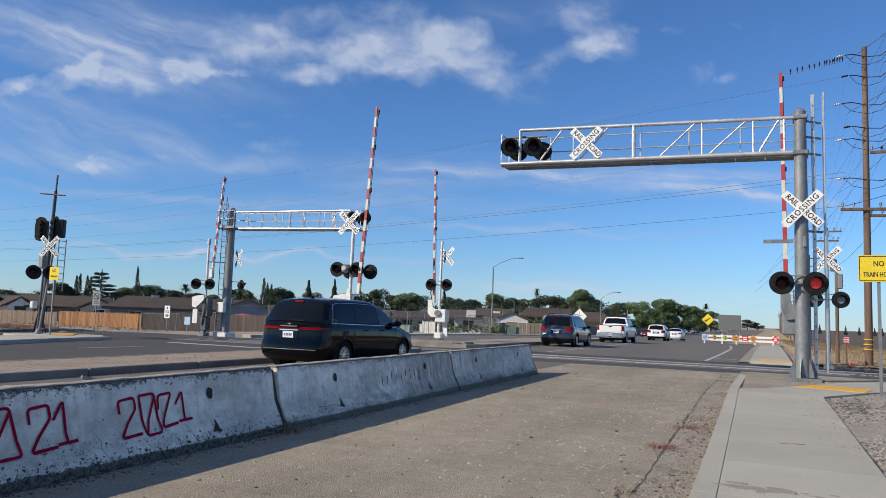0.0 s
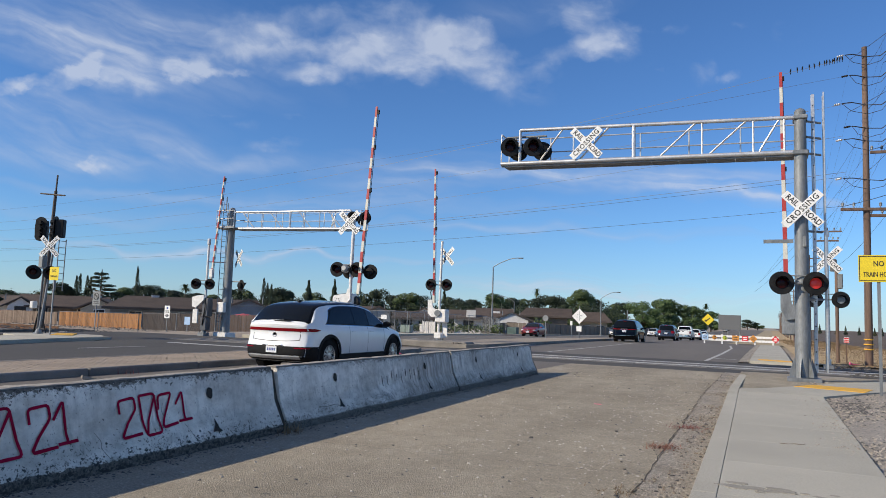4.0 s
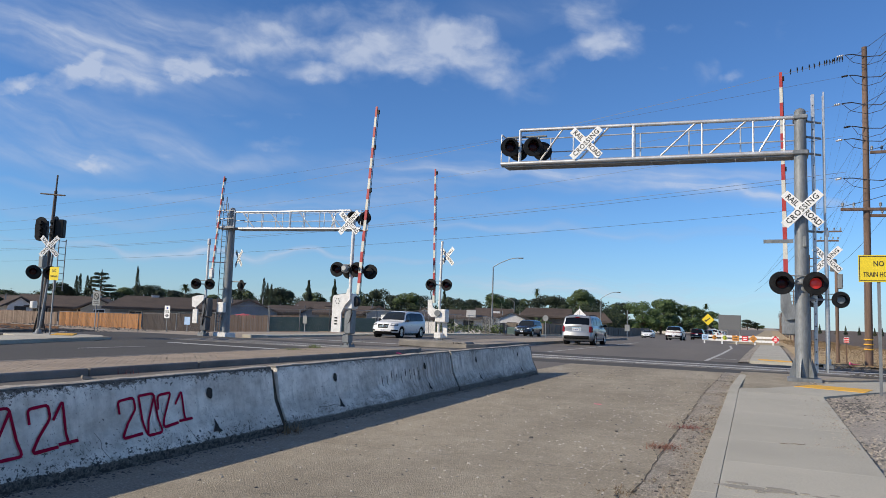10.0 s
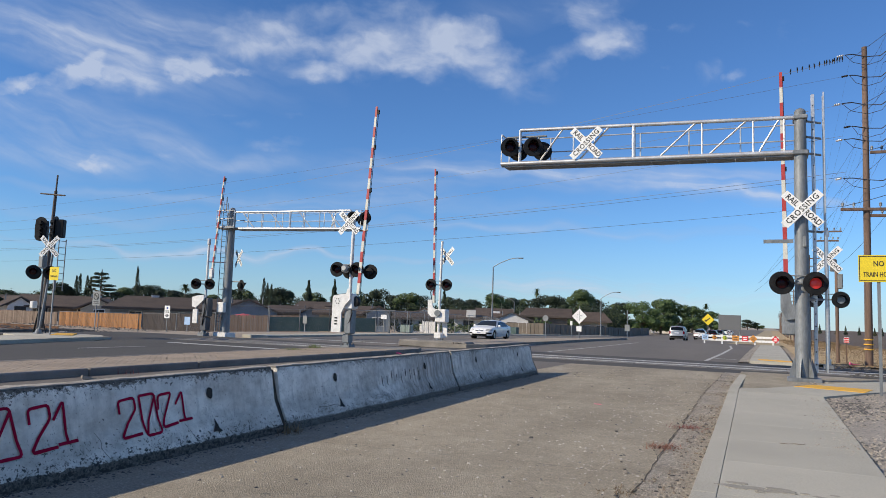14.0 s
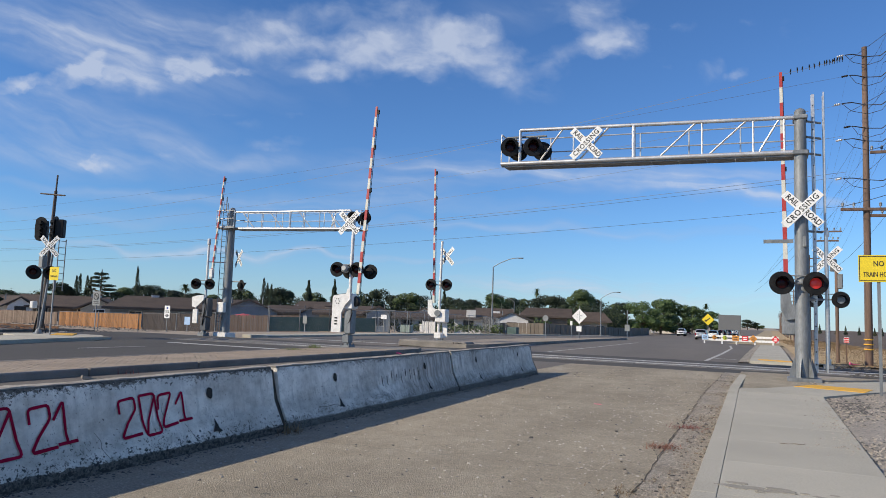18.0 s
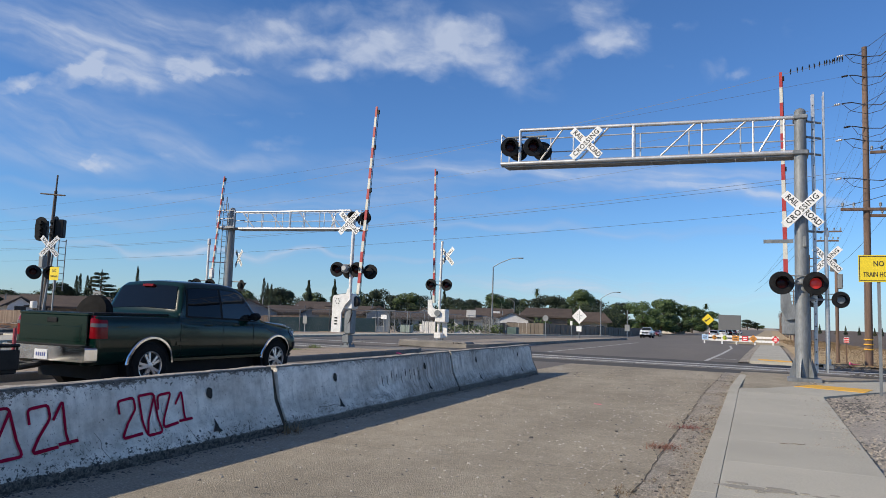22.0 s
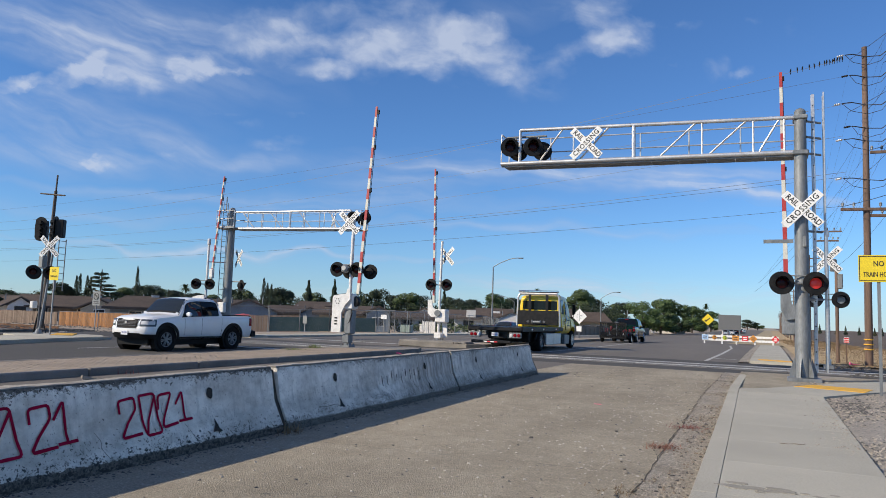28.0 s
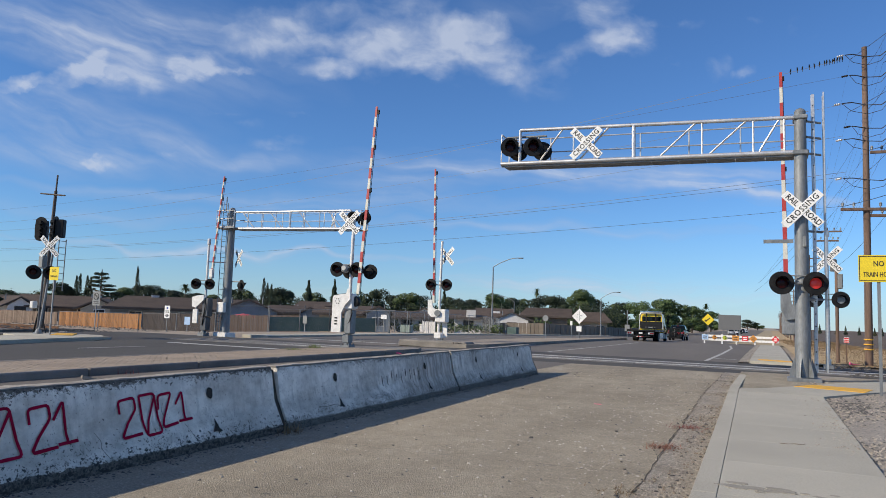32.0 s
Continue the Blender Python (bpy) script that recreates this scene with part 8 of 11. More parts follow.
    part("plate_recess", cb.end_patch(-0.3, 0.3, pz - 0.1, pz + 0.1, False, min(off, 0.03) * 0.6, 0.12), g("recess_mat", "trim_black"), t, "plate recess", True)
    plate(t, py, pz)
    tz0, tz1 = cb.floor + 0.47, cb.roof(-h + 0.02) - 0.02
    if not g("no_gate"):
        part("tailgate_seam", cb.end_patch(-W * 0.34, W * 0.34, tz0, tz0 + 0.012, False, 0.004, 0.0, 0.03), "trim_black", t)
        for side in (1, -1):
            part("tailgate_seam", cb.end_patch(side * W * 0.345 - 0.005, side * W * 0.345 + 0.005, tz0 + 0.02, zt - th / 2, False, 0.004), "trim_black", t)
    part("rear_trim", cb.end_patch(-0.28, 0.28, pz + 0.1, pz + 0.122, False, 0.016), g("rear_trim", "chrome"), t)
    g0, g1 = g("grille", (hz - 0.24, hz + 0.02))
    gw = g("grille_w", 0.42)
    if g("grille_frame"):
        part("grille_frame", cb.end_patch(-gw - 0.05, gw + 0.05, g0 - 0.05, g1 + 0.04, True, 0.01, 0.12), spec["grille_frame"], t, "grille surround", True)
    part("grille", cb.end_patch(-gw, gw, g0, g1, True, 0.016, 0.12), "trim_black", t, "dark grille", True)
    part("intake", cb.end_patch(-W * 0.32, W * 0.32, cb.floor + 0.06, cb.floor + 0.19, True, 0.012), "trim_black", t, "dark lower intake", True)
    if g("mouth"):
        z0, z1, mw = spec["mouth"]
        part("lower_grille", cb.end_patch(-mw, mw, z0, z1, True, 0.014, 0.1), "trim_black", t, "black lower grille", True)
        part("mouth_trim", cb.end_patch(-mw * 0.8, mw * 0.8, z0 - 0.06, z0 - 0.035, True, 0.02), "galv_bright", t, "silver skid trim", True)
    for fz in g("grille_bars", (0.35, 0.65)):
        zz = g0 + (g1 - g0) * fz
        part("grille_bar", cb.end_patch(-gw * 0.9, gw * 0.9, zz - 0.01, zz + 0.01, True, 0.024), "trim_grey" if g("dark_grille") else "chrome", t)
    zb = g0 + (g1 - g0) * 0.6
    part("front_badge", Shape().lathe([(0.06, 0), (0.055, 0.012)], pose(0, cb.bend((0, cb.end_y(zb), zb))[1] + 0.024, zb, -90, 0, 0), 14), "chrome", t)
    fz = cb.floor + g("front_plate", 0.26)
    plate(t, cb.bend((0, h, fz))[1] + 0.02, fz, 180)
    part("underbody", Shape().box((-W / 2 + 0.25, -h + 0.35, 0.2), (W / 2 - 0.25, h - 0.35, 0.5)), "trim_black", t)
    if g("wiper"):
        y, z = spec["wiper"]
        y = cb.bend((0, y, z))[1]
        part("wiper", Shape().box((-0.05, y - 0.024, z - 0.012), (0.42, y + 0.0, z + 0.012)), "trim_black", t)
    if g("brake_lamp"):
        zc = cb.roof(spec["brake_lamp"])
        part("high_brake_lamp", Shape().box((-0.14, spec["brake_lamp"] - 0.07, zc - 0.02), (0.14, spec["brake_lamp"] - 0.01, zc + 0.03), bevel=0.01), "tail_red", t, "high brake lamp")
    part("aerial", Shape().box((-0.02, g("aerial_y", -h + 1.0) - 0.09, cb.roof(g("aerial_y", -h + 1.0))), (0.02, g("aerial_y", -h + 1.0) + 0.07, cb.roof(g("aerial_y", -h + 1.0)) + 0.06), taper=0.4), "trim_black", t, "roof aerial fin")


def car(name, label, category, spec):
    t = thing(name, label, category, group="vehicles")
    cb = CarBody(spec)
    part("body", cb.mesh(spec.get("clad", False) and not spec.get("flares_only"), spec.get("dark_top")), [MAT[spec["paint"]], MAT["trim_black"], MAT["paint_black"]], t, "painted body shell")
    p0, p1 = spec["panes"][0], spec["panes"][-1]
    dr = dict(drop=spec.get("drop", 0.1), front_drop=spec.get("front_drop", 0.04), drop_len=spec.get("drop_len", 0.8))
    pillars = spec.get("pillars")
    for side in (1, -1):
        if spec.get("chrome_line"):
            part("window_line", cb.side_pane(p0[0] - 0.075, p1[1] + 0.08, p0[2] - 0.07, p1[3] + 0.08, 0.03, 0.925, side, 18, 0.004, **dr), "chrome", t, "bright line round the windows", True)
        if not pillars:
            part("window_surround", cb.side_pane(p0[0] - 0.05, p1[1] + 0.05, p0[2] - 0.045, p1[3] + 0.055, 0.055, 0.9, side, 18, 0.0065, **dr), spec.get("surround", "trim_black"), t, "window surround", True)
        for k, p in enumerate(spec["panes"]):
            q = dict(dr) if k == 0 or not spec.get("drop_first") else dict(dr)
            if k:
                q["drop"] = 0.0
            if k < len(spec["panes"]) - 1:
                q["front_drop"] = 0.0
            part("side_window", cb.side_pane(*p, side=side, **q), "screen_glass" if k == len(spec["panes"]) - 1 else "car_glass", t, "dark side window", True)
    part("screen_edge", cb.top_pane(spec["screen"][0] - 0.05, spec["screen"][1] + 0.06, max(0.0, spec["screen"][2] - 0.06), max(0.0, spec["screen"][3] - 0.05), 0.005), "trim_black", t, "black windscreen edge", True)
    part("windscreen", cb.top_pane(*spec["screen"]), "screen_glass", t, "windscreen", True)
    part("rear_window", cb.top_pane(*spec["rear"]), "car_glass", t, "dark rear window", True)
    finish(t, cb, spec)
    t["half"] = spec["W"] / 2
    return t, add_wheels(t, spec["axles"], spec["W"] / 2 - 0.015, spec["r"], spec.get("tw", 0.235), spec.get("style", "five"), spec.get("rim", "alloy")), cb


def suv_spec(L, W, H, paint, belt=1.05, hood=1.02, r=0.37, rake=0.42, **extra):
    h = L / 2
    fa, ra = h - 0.92, -h + 0.98
    s = dict(L=L, W=W, paint=paint, r=r, axles=(ra, fa),
             top=[(-h, belt - 0.02), (-h + 0.04, belt + 0.03), (-h + rake, H - 0.08), (-h + rake + 0.12, H - 0.03), (-h + rake + 0.5, H - 0.005), (-0.15, H), (0.3, H - 0.03), (0.62, H - 0.13), (h - 1.32, hood + 0.05), (h - 1.15, hood), (h - 0.5, hood - 0.06), (h - 0.22, hood - 0.12), (h - 0.1, hood - 0.19), (h - 0.03, hood - 0.3), (h, hood - 0.4)],
             belt=[(-h, belt + 0.02), (0.5, belt - 0.04), (h - 1.3, belt - 0.08), (h, 0.7)],
             panes=[(-h + rake + 0.22, -0.72, -h + rake + 0.34, -0.72), (-0.68, 0.16, -0.68, 0.16), (0.22, h - 1.42, 0.22, 0.66)],
             screen=(0.46, h - 1.38, 0.12, 0.05), rear=(-h + 0.07, -h + rake - 0.02, 0.14, 0.12),
             handles=(-0.5, 0.36), handle_z=belt - 0.14, seams=(-0.7, 0.19, h - 1.5), rails=(-h + 0.6, 0.35), mirror=(h - 1.55, belt - 0.02), tail_z=belt - 0.1, head_z=hood - 0.24, plate_z=belt - 0.24, wiper=(-h + 0.1, belt + 0.09), brake_lamp=-h + rake, bumper="trim_black", bumper_h=0.2)
    s.update(extra)
    return s


def sedan_spec(L, W, H, paint, **extra):
    h = L / 2
    s = dict(L=L, W=W, paint=paint, r=0.325, axles=(-h + 1.02, h - 0.95), floor=0.19, crown_tail=0.14,
             top=[(-h, 0.88), (-h + 0.06, 0.99), (-h + 0.3, 1.03), (-h + 0.6, 1.05), (-h + 0.8, 1.09), (-h + 1.5, H - 0.06), (-h + 1.85, H - 0.005), (-0.1, H), (0.2, H - 0.02), (0.5, H - 0.1), (h - 1.32, 0.99), (h - 1.12, 0.95), (h - 0.4, 0.84), (h - 0.15, 0.74), (h - 0.04, 0.64), (h, 0.55)],
             belt=[(-h, 0.98), (-h + 0.8, 0.96), (0.5, 0.92), (h - 1.3, 0.9), (h, 0.68)],
             panes=[(-h + 1.0, -0.32, -h + 1.38, -0.32), (-0.27, h - 1.5, -0.27, 0.4)],
             screen=(0.34, h - 1.38, 0.1, 0.06), rear=(-h + 0.84, -h + 1.46, 0.08, 0.08), tail_prof=[(0.19, 0.14), (0.3, 0.04), (0.4, 0.0), (0.56, 0.0), (0.62, 0.03), (0.9, 0.05), (1.05, 0.0)],
             handles=(-0.58, 0.26), handle_z=0.8, seams=(-0.3, h - 1.55, -h + 1.2), mirror=(h - 1.7, 0.92), tail_z=0.86, tail_h=0.15, tail_w=0.38, head_z=0.67, head_h=0.12, grille=(0.58, 0.7), grille_w=0.33, plate_z=0.76, tumble=0.4, mirror_mat=paint, bumper=None, no_gate=True, bumper_h=0.1, grille_bars=(0.5,), drop=0.35, drop_len=0.6, sill_mat=paint, front_plate=0.28)
    s.update(extra)
    return s


def pickup_spec(L, W, H, paint, bed=1.22, hood=1.18, **extra):
    h = L / 2
    cab0 = -h + 1.75
    s = dict(L=L, W=W, paint=paint, r=0.4, axles=(-h + 1.15, h - 0.95), floor=0.36, soft=0.035, crown_tail=0.03, tail_prof=[(0.36, 0.02), (2.0, 0.0)], roof_round=0.13,
             top=[(-h, bed - 0.03), (-h + 0.04, bed), (cab0 - 0.02, bed), (cab0 + 0.02, bed + 0.05), (cab0 + 0.2, H - 0.08), (cab0 + 0.3, H - 0.02), (cab0 + 0.6, H), (0.25, H), (0.58, H - 0.03), (0.8, H - 0.1), (h - 1.5, hood + 0.06), (h - 1.35, hood), (h - 0.4, hood - 0.07), (h - 0.12, hood - 0.14), (h - 0.04, hood - 0.24), (h, hood - 0.34)],
             belt=[(-h, bed - 0.02), (cab0, bed - 0.02), (cab0 + 0.3, bed - 0.06), (h - 1.4, bed - 0.12), (h, hood - 0.3)],
             panes=[(cab0 + 0.22, 0.08, cab0 + 0.3, 0.08), (0.14, h - 1.65, 0.14, 0.82)],
             screen=(0.7, h - 1.54, 0.12, 0.05), rear=(cab0 + 0.045, cab0 + 0.2, 0.18, 0.18),
             handles=(-0.28, 0.48), handle_z=bed - 0.16, seams=(cab0 + 0.03, 0.11, h - 1.75), mirror=(h - 1.85, bed - 0.05), tail_z=bed - 0.2, tail_h=0.36, tail_w=0.16, tail_slant=0, head_z=hood - 0.26, head_h=0.16, plate_z=0.6, plate_off=0.19, bumper=None, bumper_h=0.22, tumble=0.26, tail=0.985, tw=0.27, nose=0.93, grille=(hood - 0.5, hood - 0.17), grille_w=0.5, no_gate=True, drop=0.0, brake_lamp=cab0 + 0.2, rear_trim="trim_black", aerial_y=0.2)
    s.update(extra)
    return s


def pickup(name, label, spec):
    t, wheels, cb = car(name, label, "pickup truck", spec)
    h, W = cb.L / 2, cb.W
    z = cb.roof(-h + 0.5)
    # bed is not hollow: a black panel stands for its shaded inside
    part("bed_liner", Shape().box((-W / 2 + 0.2, -h + 0.1, z - 0.3), (W / 2 - 0.2, -h + 1.68, z + 0.028), bevel=0.01), "trim_black", t, "black panel standing for the open bed's shade")
    part("tailgate", Shape().box((-W / 2 + 0.2, -h - 0.016, 0.74), (W / 2 - 0.2, -h + 0.02, z - 0.02), bevel=0.02), spec["paint"], t)
    part("tailgate_panel", Shape().box((-W / 2 + 0.32, -h - 0.024, 0.82), (W / 2 - 0.32, -h - 0.01, z - 0.2), bevel=0.012), spec["paint"], t, "pressed tailgate panel")
    part("tailgate_cap", Shape().box((-W / 2 + 0.18, -h - 0.024, z - 0.025), (W / 2 - 0.18, -h + 0.08, z + 0.022), bevel=0.012), spec.get("cap_mat", "trim_black"), t)
    part("tailgate_handle", Shape().box((-0.12, -h - 0.032, z - 0.15), (0.12, -h - 0.01, z - 0.07), bevel=0.01), "trim_black", t)
    bmat = spec.get("rear_bumper", "chrome")
    bz = spec.get("rear_bumper_z", 0.48)
    part("rear_bumper", Shape().prism([(-W / 2 + 0.01, bz), (-W / 2 + 0.03, bz - 0.03), (W / 2 - 0.03, bz - 0.03), (W / 2 - 0.01, bz), (W / 2 - 0.01, bz + 0.17), (W / 2 - 0.04, bz + 0.2), (-W / 2 + 0.04, bz + 0.2), (-W / 2 + 0.01, bz + 0.17)], -h - 0.17, -h + 0.06), bmat, t, "rear step bumper")
    part("bumper_pad", Shape().box((-W / 2 + 0.12, -h - 0.165, bz + 0.2), (W / 2 - 0.12, -h + 0.02, bz + 0.225), bevel=0.006), "trim_black", t, "black bumper step pad")
    part("hitch", Shape().box((-0.04, -h - 0.3, 0.42), (0.04, -h + 0.1, 0.5), bevel=0.01), "black_metal", t)
    return t, wheels, cb


FLEET = {}
FLEET["minivan"] = car("minivan", "glossy black minivan with dark windows driving away", "minivan", suv_spec(5.18, 2.0, 1.78, "paint_black", belt=1.12, hood=1.05, rake=0.5, r=0.36, axles=(-1.5, 1.59), tumble=0.36, tail_h=0.06, tail_w=0.6, tail_z=1.02, tail_d=0.34, tail_slant=0.5, bumper=None, bumper_strip=True, strip_z=0.5, style="multi", rails=None, chrome_line=True, drop=0.18, drop_len=0.5, plate_z=0.86, recess_mat="paint_black", crown_tail=0.16,
                        top=[(-2.59, 1.1), (-2.55, 1.14), (-2.12, 1.66), (-2.0, 1.73), (-1.6, 1.77), (-0.6, 1.785), (0.1, 1.77), (0.5, 1.68), (0.8, 1.55), (1.42, 1.12), (1.62, 1.04), (2.1, 0.93), (2.4, 0.8), (2.54, 0.68), (2.59, 0.58)], rear=(-2.53, -2.13, 0.0, 0.06), screen=(0.62, 1.38, 0.12, 0.05), panes=[(-1.98, -0.98, -1.78, -0.98), (-0.95, 0.2, -0.95, 0.2), (0.24, 1.36, 0.24, 0.78)]))
FLEET["suv_slate"] = car("sport_utility_car", "slate grey sport utility car with roof rails", "SUV", suv_spec(4.85, 1.94, 1.76, "paint_slate"))
FLEET["pickup_far"] = pickup("pickup_truck", "white full-size pickup truck driving away", pickup_spec(5.8, 2.0, 1.92, "paint_white", bed=1.28, hood=1.22))
FLEET["suv_far"] = car("sport_utility_car", "white compact sport utility car in the distance", "SUV", suv_spec(4.5, 1.85, 1.66, "paint_white"))
FLEET["sedan_far"] = car("sedan_car", "white sedan in the distance", "car", sedan_spec(4.7, 1.84, 1.46, "paint_white"))
FLEET["suv_white"] = car("sport_utility_car", "white electric sport utility car with black roof and red light bar", "SUV", suv_spec(5.1, 1.97, 1.71, "paint_white", belt=1.1, hood=1.0, r=0.385, rake=0.62, axles=(-1.58, 1.62), tumble=0.4, clad=True, flare=0.045, dark_top=(-2.456, 0.472, 21), tail_h=0.07, tail_w=0.62, tail_z=0.985, tail_d=0.55, tail_slant=0.6, brake_lamp=None, style="multi", rails=None, plate_z=0.52, plate_off=0.03, bumper="trim_black", bumper_h=0.36, skid=True, bumper_lamp=True, chrome_line=True, drop=0.5, drop_len=0.75, front_drop=0.1, crown_tail=0.17,
                        tail_prof=[(0.24, 0.2), (0.3, 0.07), (0.36, 0.0), (0.56, 0.0), (0.62, 0.015), (0.72, 0.05), (0.9, 0.085), (1.05, 0.04), (1.2, 0.02), (1.6, 0.0)],
                        top=[(-2.55, 1.095), (-2.508, 1.145), (-2.414, 1.195), (-1.952, 1.565), (-1.805, 1.615), (-1.522, 1.66), (-0.735, 1.705), (-0.105, 1.705), (0.32, 1.655), (0.66, 1.56), (1.32, 1.16), (1.52, 1.09), (1.95, 1.035), (2.25, 0.95), (2.42, 0.84), (2.52, 0.7), (2.55, 0.6)], rear=(-2.414, -1.952, 0.1, 0.1), screen=(0.52, 1.24, 0.12, 0.05), no_fog=True, lip_h=0.03, head_z=0.82, head_h=0.1, grille=(0.6, 0.76), grille_bars=(), panes=[(-1.700, -0.441, -1.427, -0.441), (-0.420, 0.252, -0.420, 0.252), (0.283, 1.343, 0.283, 0.714)]))
FLEET["suv_silver"] = car("sport_utility_car", "older silver sport utility car with red tail lamps", "SUV", suv_spec(4.77, 1.96, 1.79, "paint_silver", belt=1.14, hood=1.06, rake=0.3, r=0.36, axles=(-1.4, 1.3), tumble=0.24, tail_h=0.36, tail_w=0.13, tail_z=0.96, tail_d=0.22, bumper=None, insert=(0.36, 0.56), handle_mat="trim_black", plate_z=0.94, recess_mat="galv_bright", style="five", pillars=True, side_mould=0.58, drop=0.02, sill_mat="paint_silver", crown_tail=0.1, aerial_y=0.1,
                        tail_prof=[(0.24, 0.2), (0.36, 0.06), (0.42, 0.0), (0.6, 0.0), (0.66, 0.02), (0.69, 0.09), (1.1, 0.1), (1.3, 0.06), (1.7, 0.0)], panes=[(-1.86, -1.0, -1.74, -1.0), (-0.88, 0.14, -0.88, 0.14), (0.2, 1.02, 0.2, 0.6)]))
FLEET["suv_grey"] = car("sport_utility_car", "silver-grey compact sport utility car with black roof rails", "SUV", suv_spec(4.6, 1.85, 1.77, "paint_grey", belt=1.12, hood=1.1, clad=True, style="five", r=0.385, drop=0.3, head_h=0.11, head_in=0.3, grille=(0.86, 0.92), grille_w=0.3, grille_bars=(), mouth=(0.5, 0.72, 0.52), lip_h=0.16, mirror_mat="paint_grey"))
FLEET["suv_pearl"] = car("sport_utility_car", "white sport utility car with roof rails", "SUV", suv_spec(4.84, 1.99, 1.8, "paint_white", belt=1.12, hood=1.12, style="five", lip_h=0.12))
FLEET["suv_blue"] = car("sport_utility_car", "dark blue sport utility car with silver wheels", "SUV", suv_spec(4.66, 1.89, 1.72, "paint_blue", belt=1.09, hood=1.07, style="five", lip_h=0.12))
FLEET["sedan_white"] = car("sedan_car", "white sedan with dark alloy wheels", "car", sedan_spec(4.73, 1.84, 1.45, "paint_white", style="five", rim="galv"))
FLEET["sedan_pale"] = car("sedan_car", "plain white older four-door sedan", "car", sedan_spec(4.95, 1.85, 1.42, "paint_white", style="seven"))
FLEET["sedan_red"] = car("sedan_car", "bright dark-red compact sedan", "car", sedan_spec(4.62, 1.78, 1.46, "paint_red", style="five"))
FLEET["sedan_wine"] = car("sedan_car", "wine red older sedan", "car", sedan_spec(4.88, 1.79, 1.43, "paint_wine", style="seven"))
FLEET["pickup_green"] = pickup("pickup_truck", "dark green crew cab pickup truck towing a trailer", pickup_spec(5.52, 2.02, 1.92, "paint_green", side_mould=0.78, floor=0.44, rear_bumper_z=0.54, bed=1.26, hood=1.2, style="five", tail_clear=True, cap_mat="paint_green", sill_mat="paint_green"))
FLEET["pickup_white"] = pickup("pickup_truck", "white crew cab pickup truck with black trim", pickup_spec(5.39, 1.9, 1.88, "paint_white", bed=1.26, hood=1.26, clad=True, flares_only=True, no_fog=True, flare=0.08, dark_grille=True, grille_frame="trim_black", grille=(0.82, 1.05), grille_w=0.47, grille_bars=(0.2, 0.4, 0.6, 0.8), rear_bumper="trim_black", style="six", mirror_mat="paint_white", floor=0.42, r=0.4, head_z=0.96, head_h=0.24, head_in=0.56, lip_h=0.16, front_plate=0.2, arch=0.1, rim="galv"))
tg = FLEET["pickup_green"][0]
for yc in FLEET["pickup_green"][2].axles:
    for side in (1, -1):
        part("chrome_arch", FLEET["pickup_green"][2].arch_strip(yc, side, 0.465, 0.5, 0.02, 0, 180), "chrome", tg, "chrome wheel arch trim", True)
part("spare_wheel", Shape().lathe([(0.2, 0), (0.33, 0.02), (0.36, 0.1), (0.33, 0.2), (0.2, 0.22)], pose(-0.2, -1.75, 1.22, 78, 0, 8), 22), "tyre", tg, "tyre lying in the bed")
tm, cbm = FLEET["minivan"][0], FLEET["minivan"][2]
part("light_bar", cbm.end_patch(-0.62, 0.62, 0.99, 1.015, False, 0.012), "tail_red", tm, "red light bar", True)
part("gate_trim", cbm.end_patch(-0.25, 0.25, 1.05, 1.075, False, 0.02), "chrome", tm, "chrome gate trim", True)
tw_, cbw = FLEET["suv_white"][0], FLEET["suv_white"][2]
part("light_bar", cbw.end_patch(-0.7, 0.7, 0.951, 1.019, False, 0.012), "tail_red", tw_, "slim red light bar", True)
part("rear_badge", Shape().lathe([(0.045, 0), (0.05, 0.008), (0.06, 0.008), (0.06, 0)], pose(0, cbw.bend((0, -2.55, 0.86))[1] - 0.002, 0.86, 90, 0, 0), 16), "chrome", tw_)


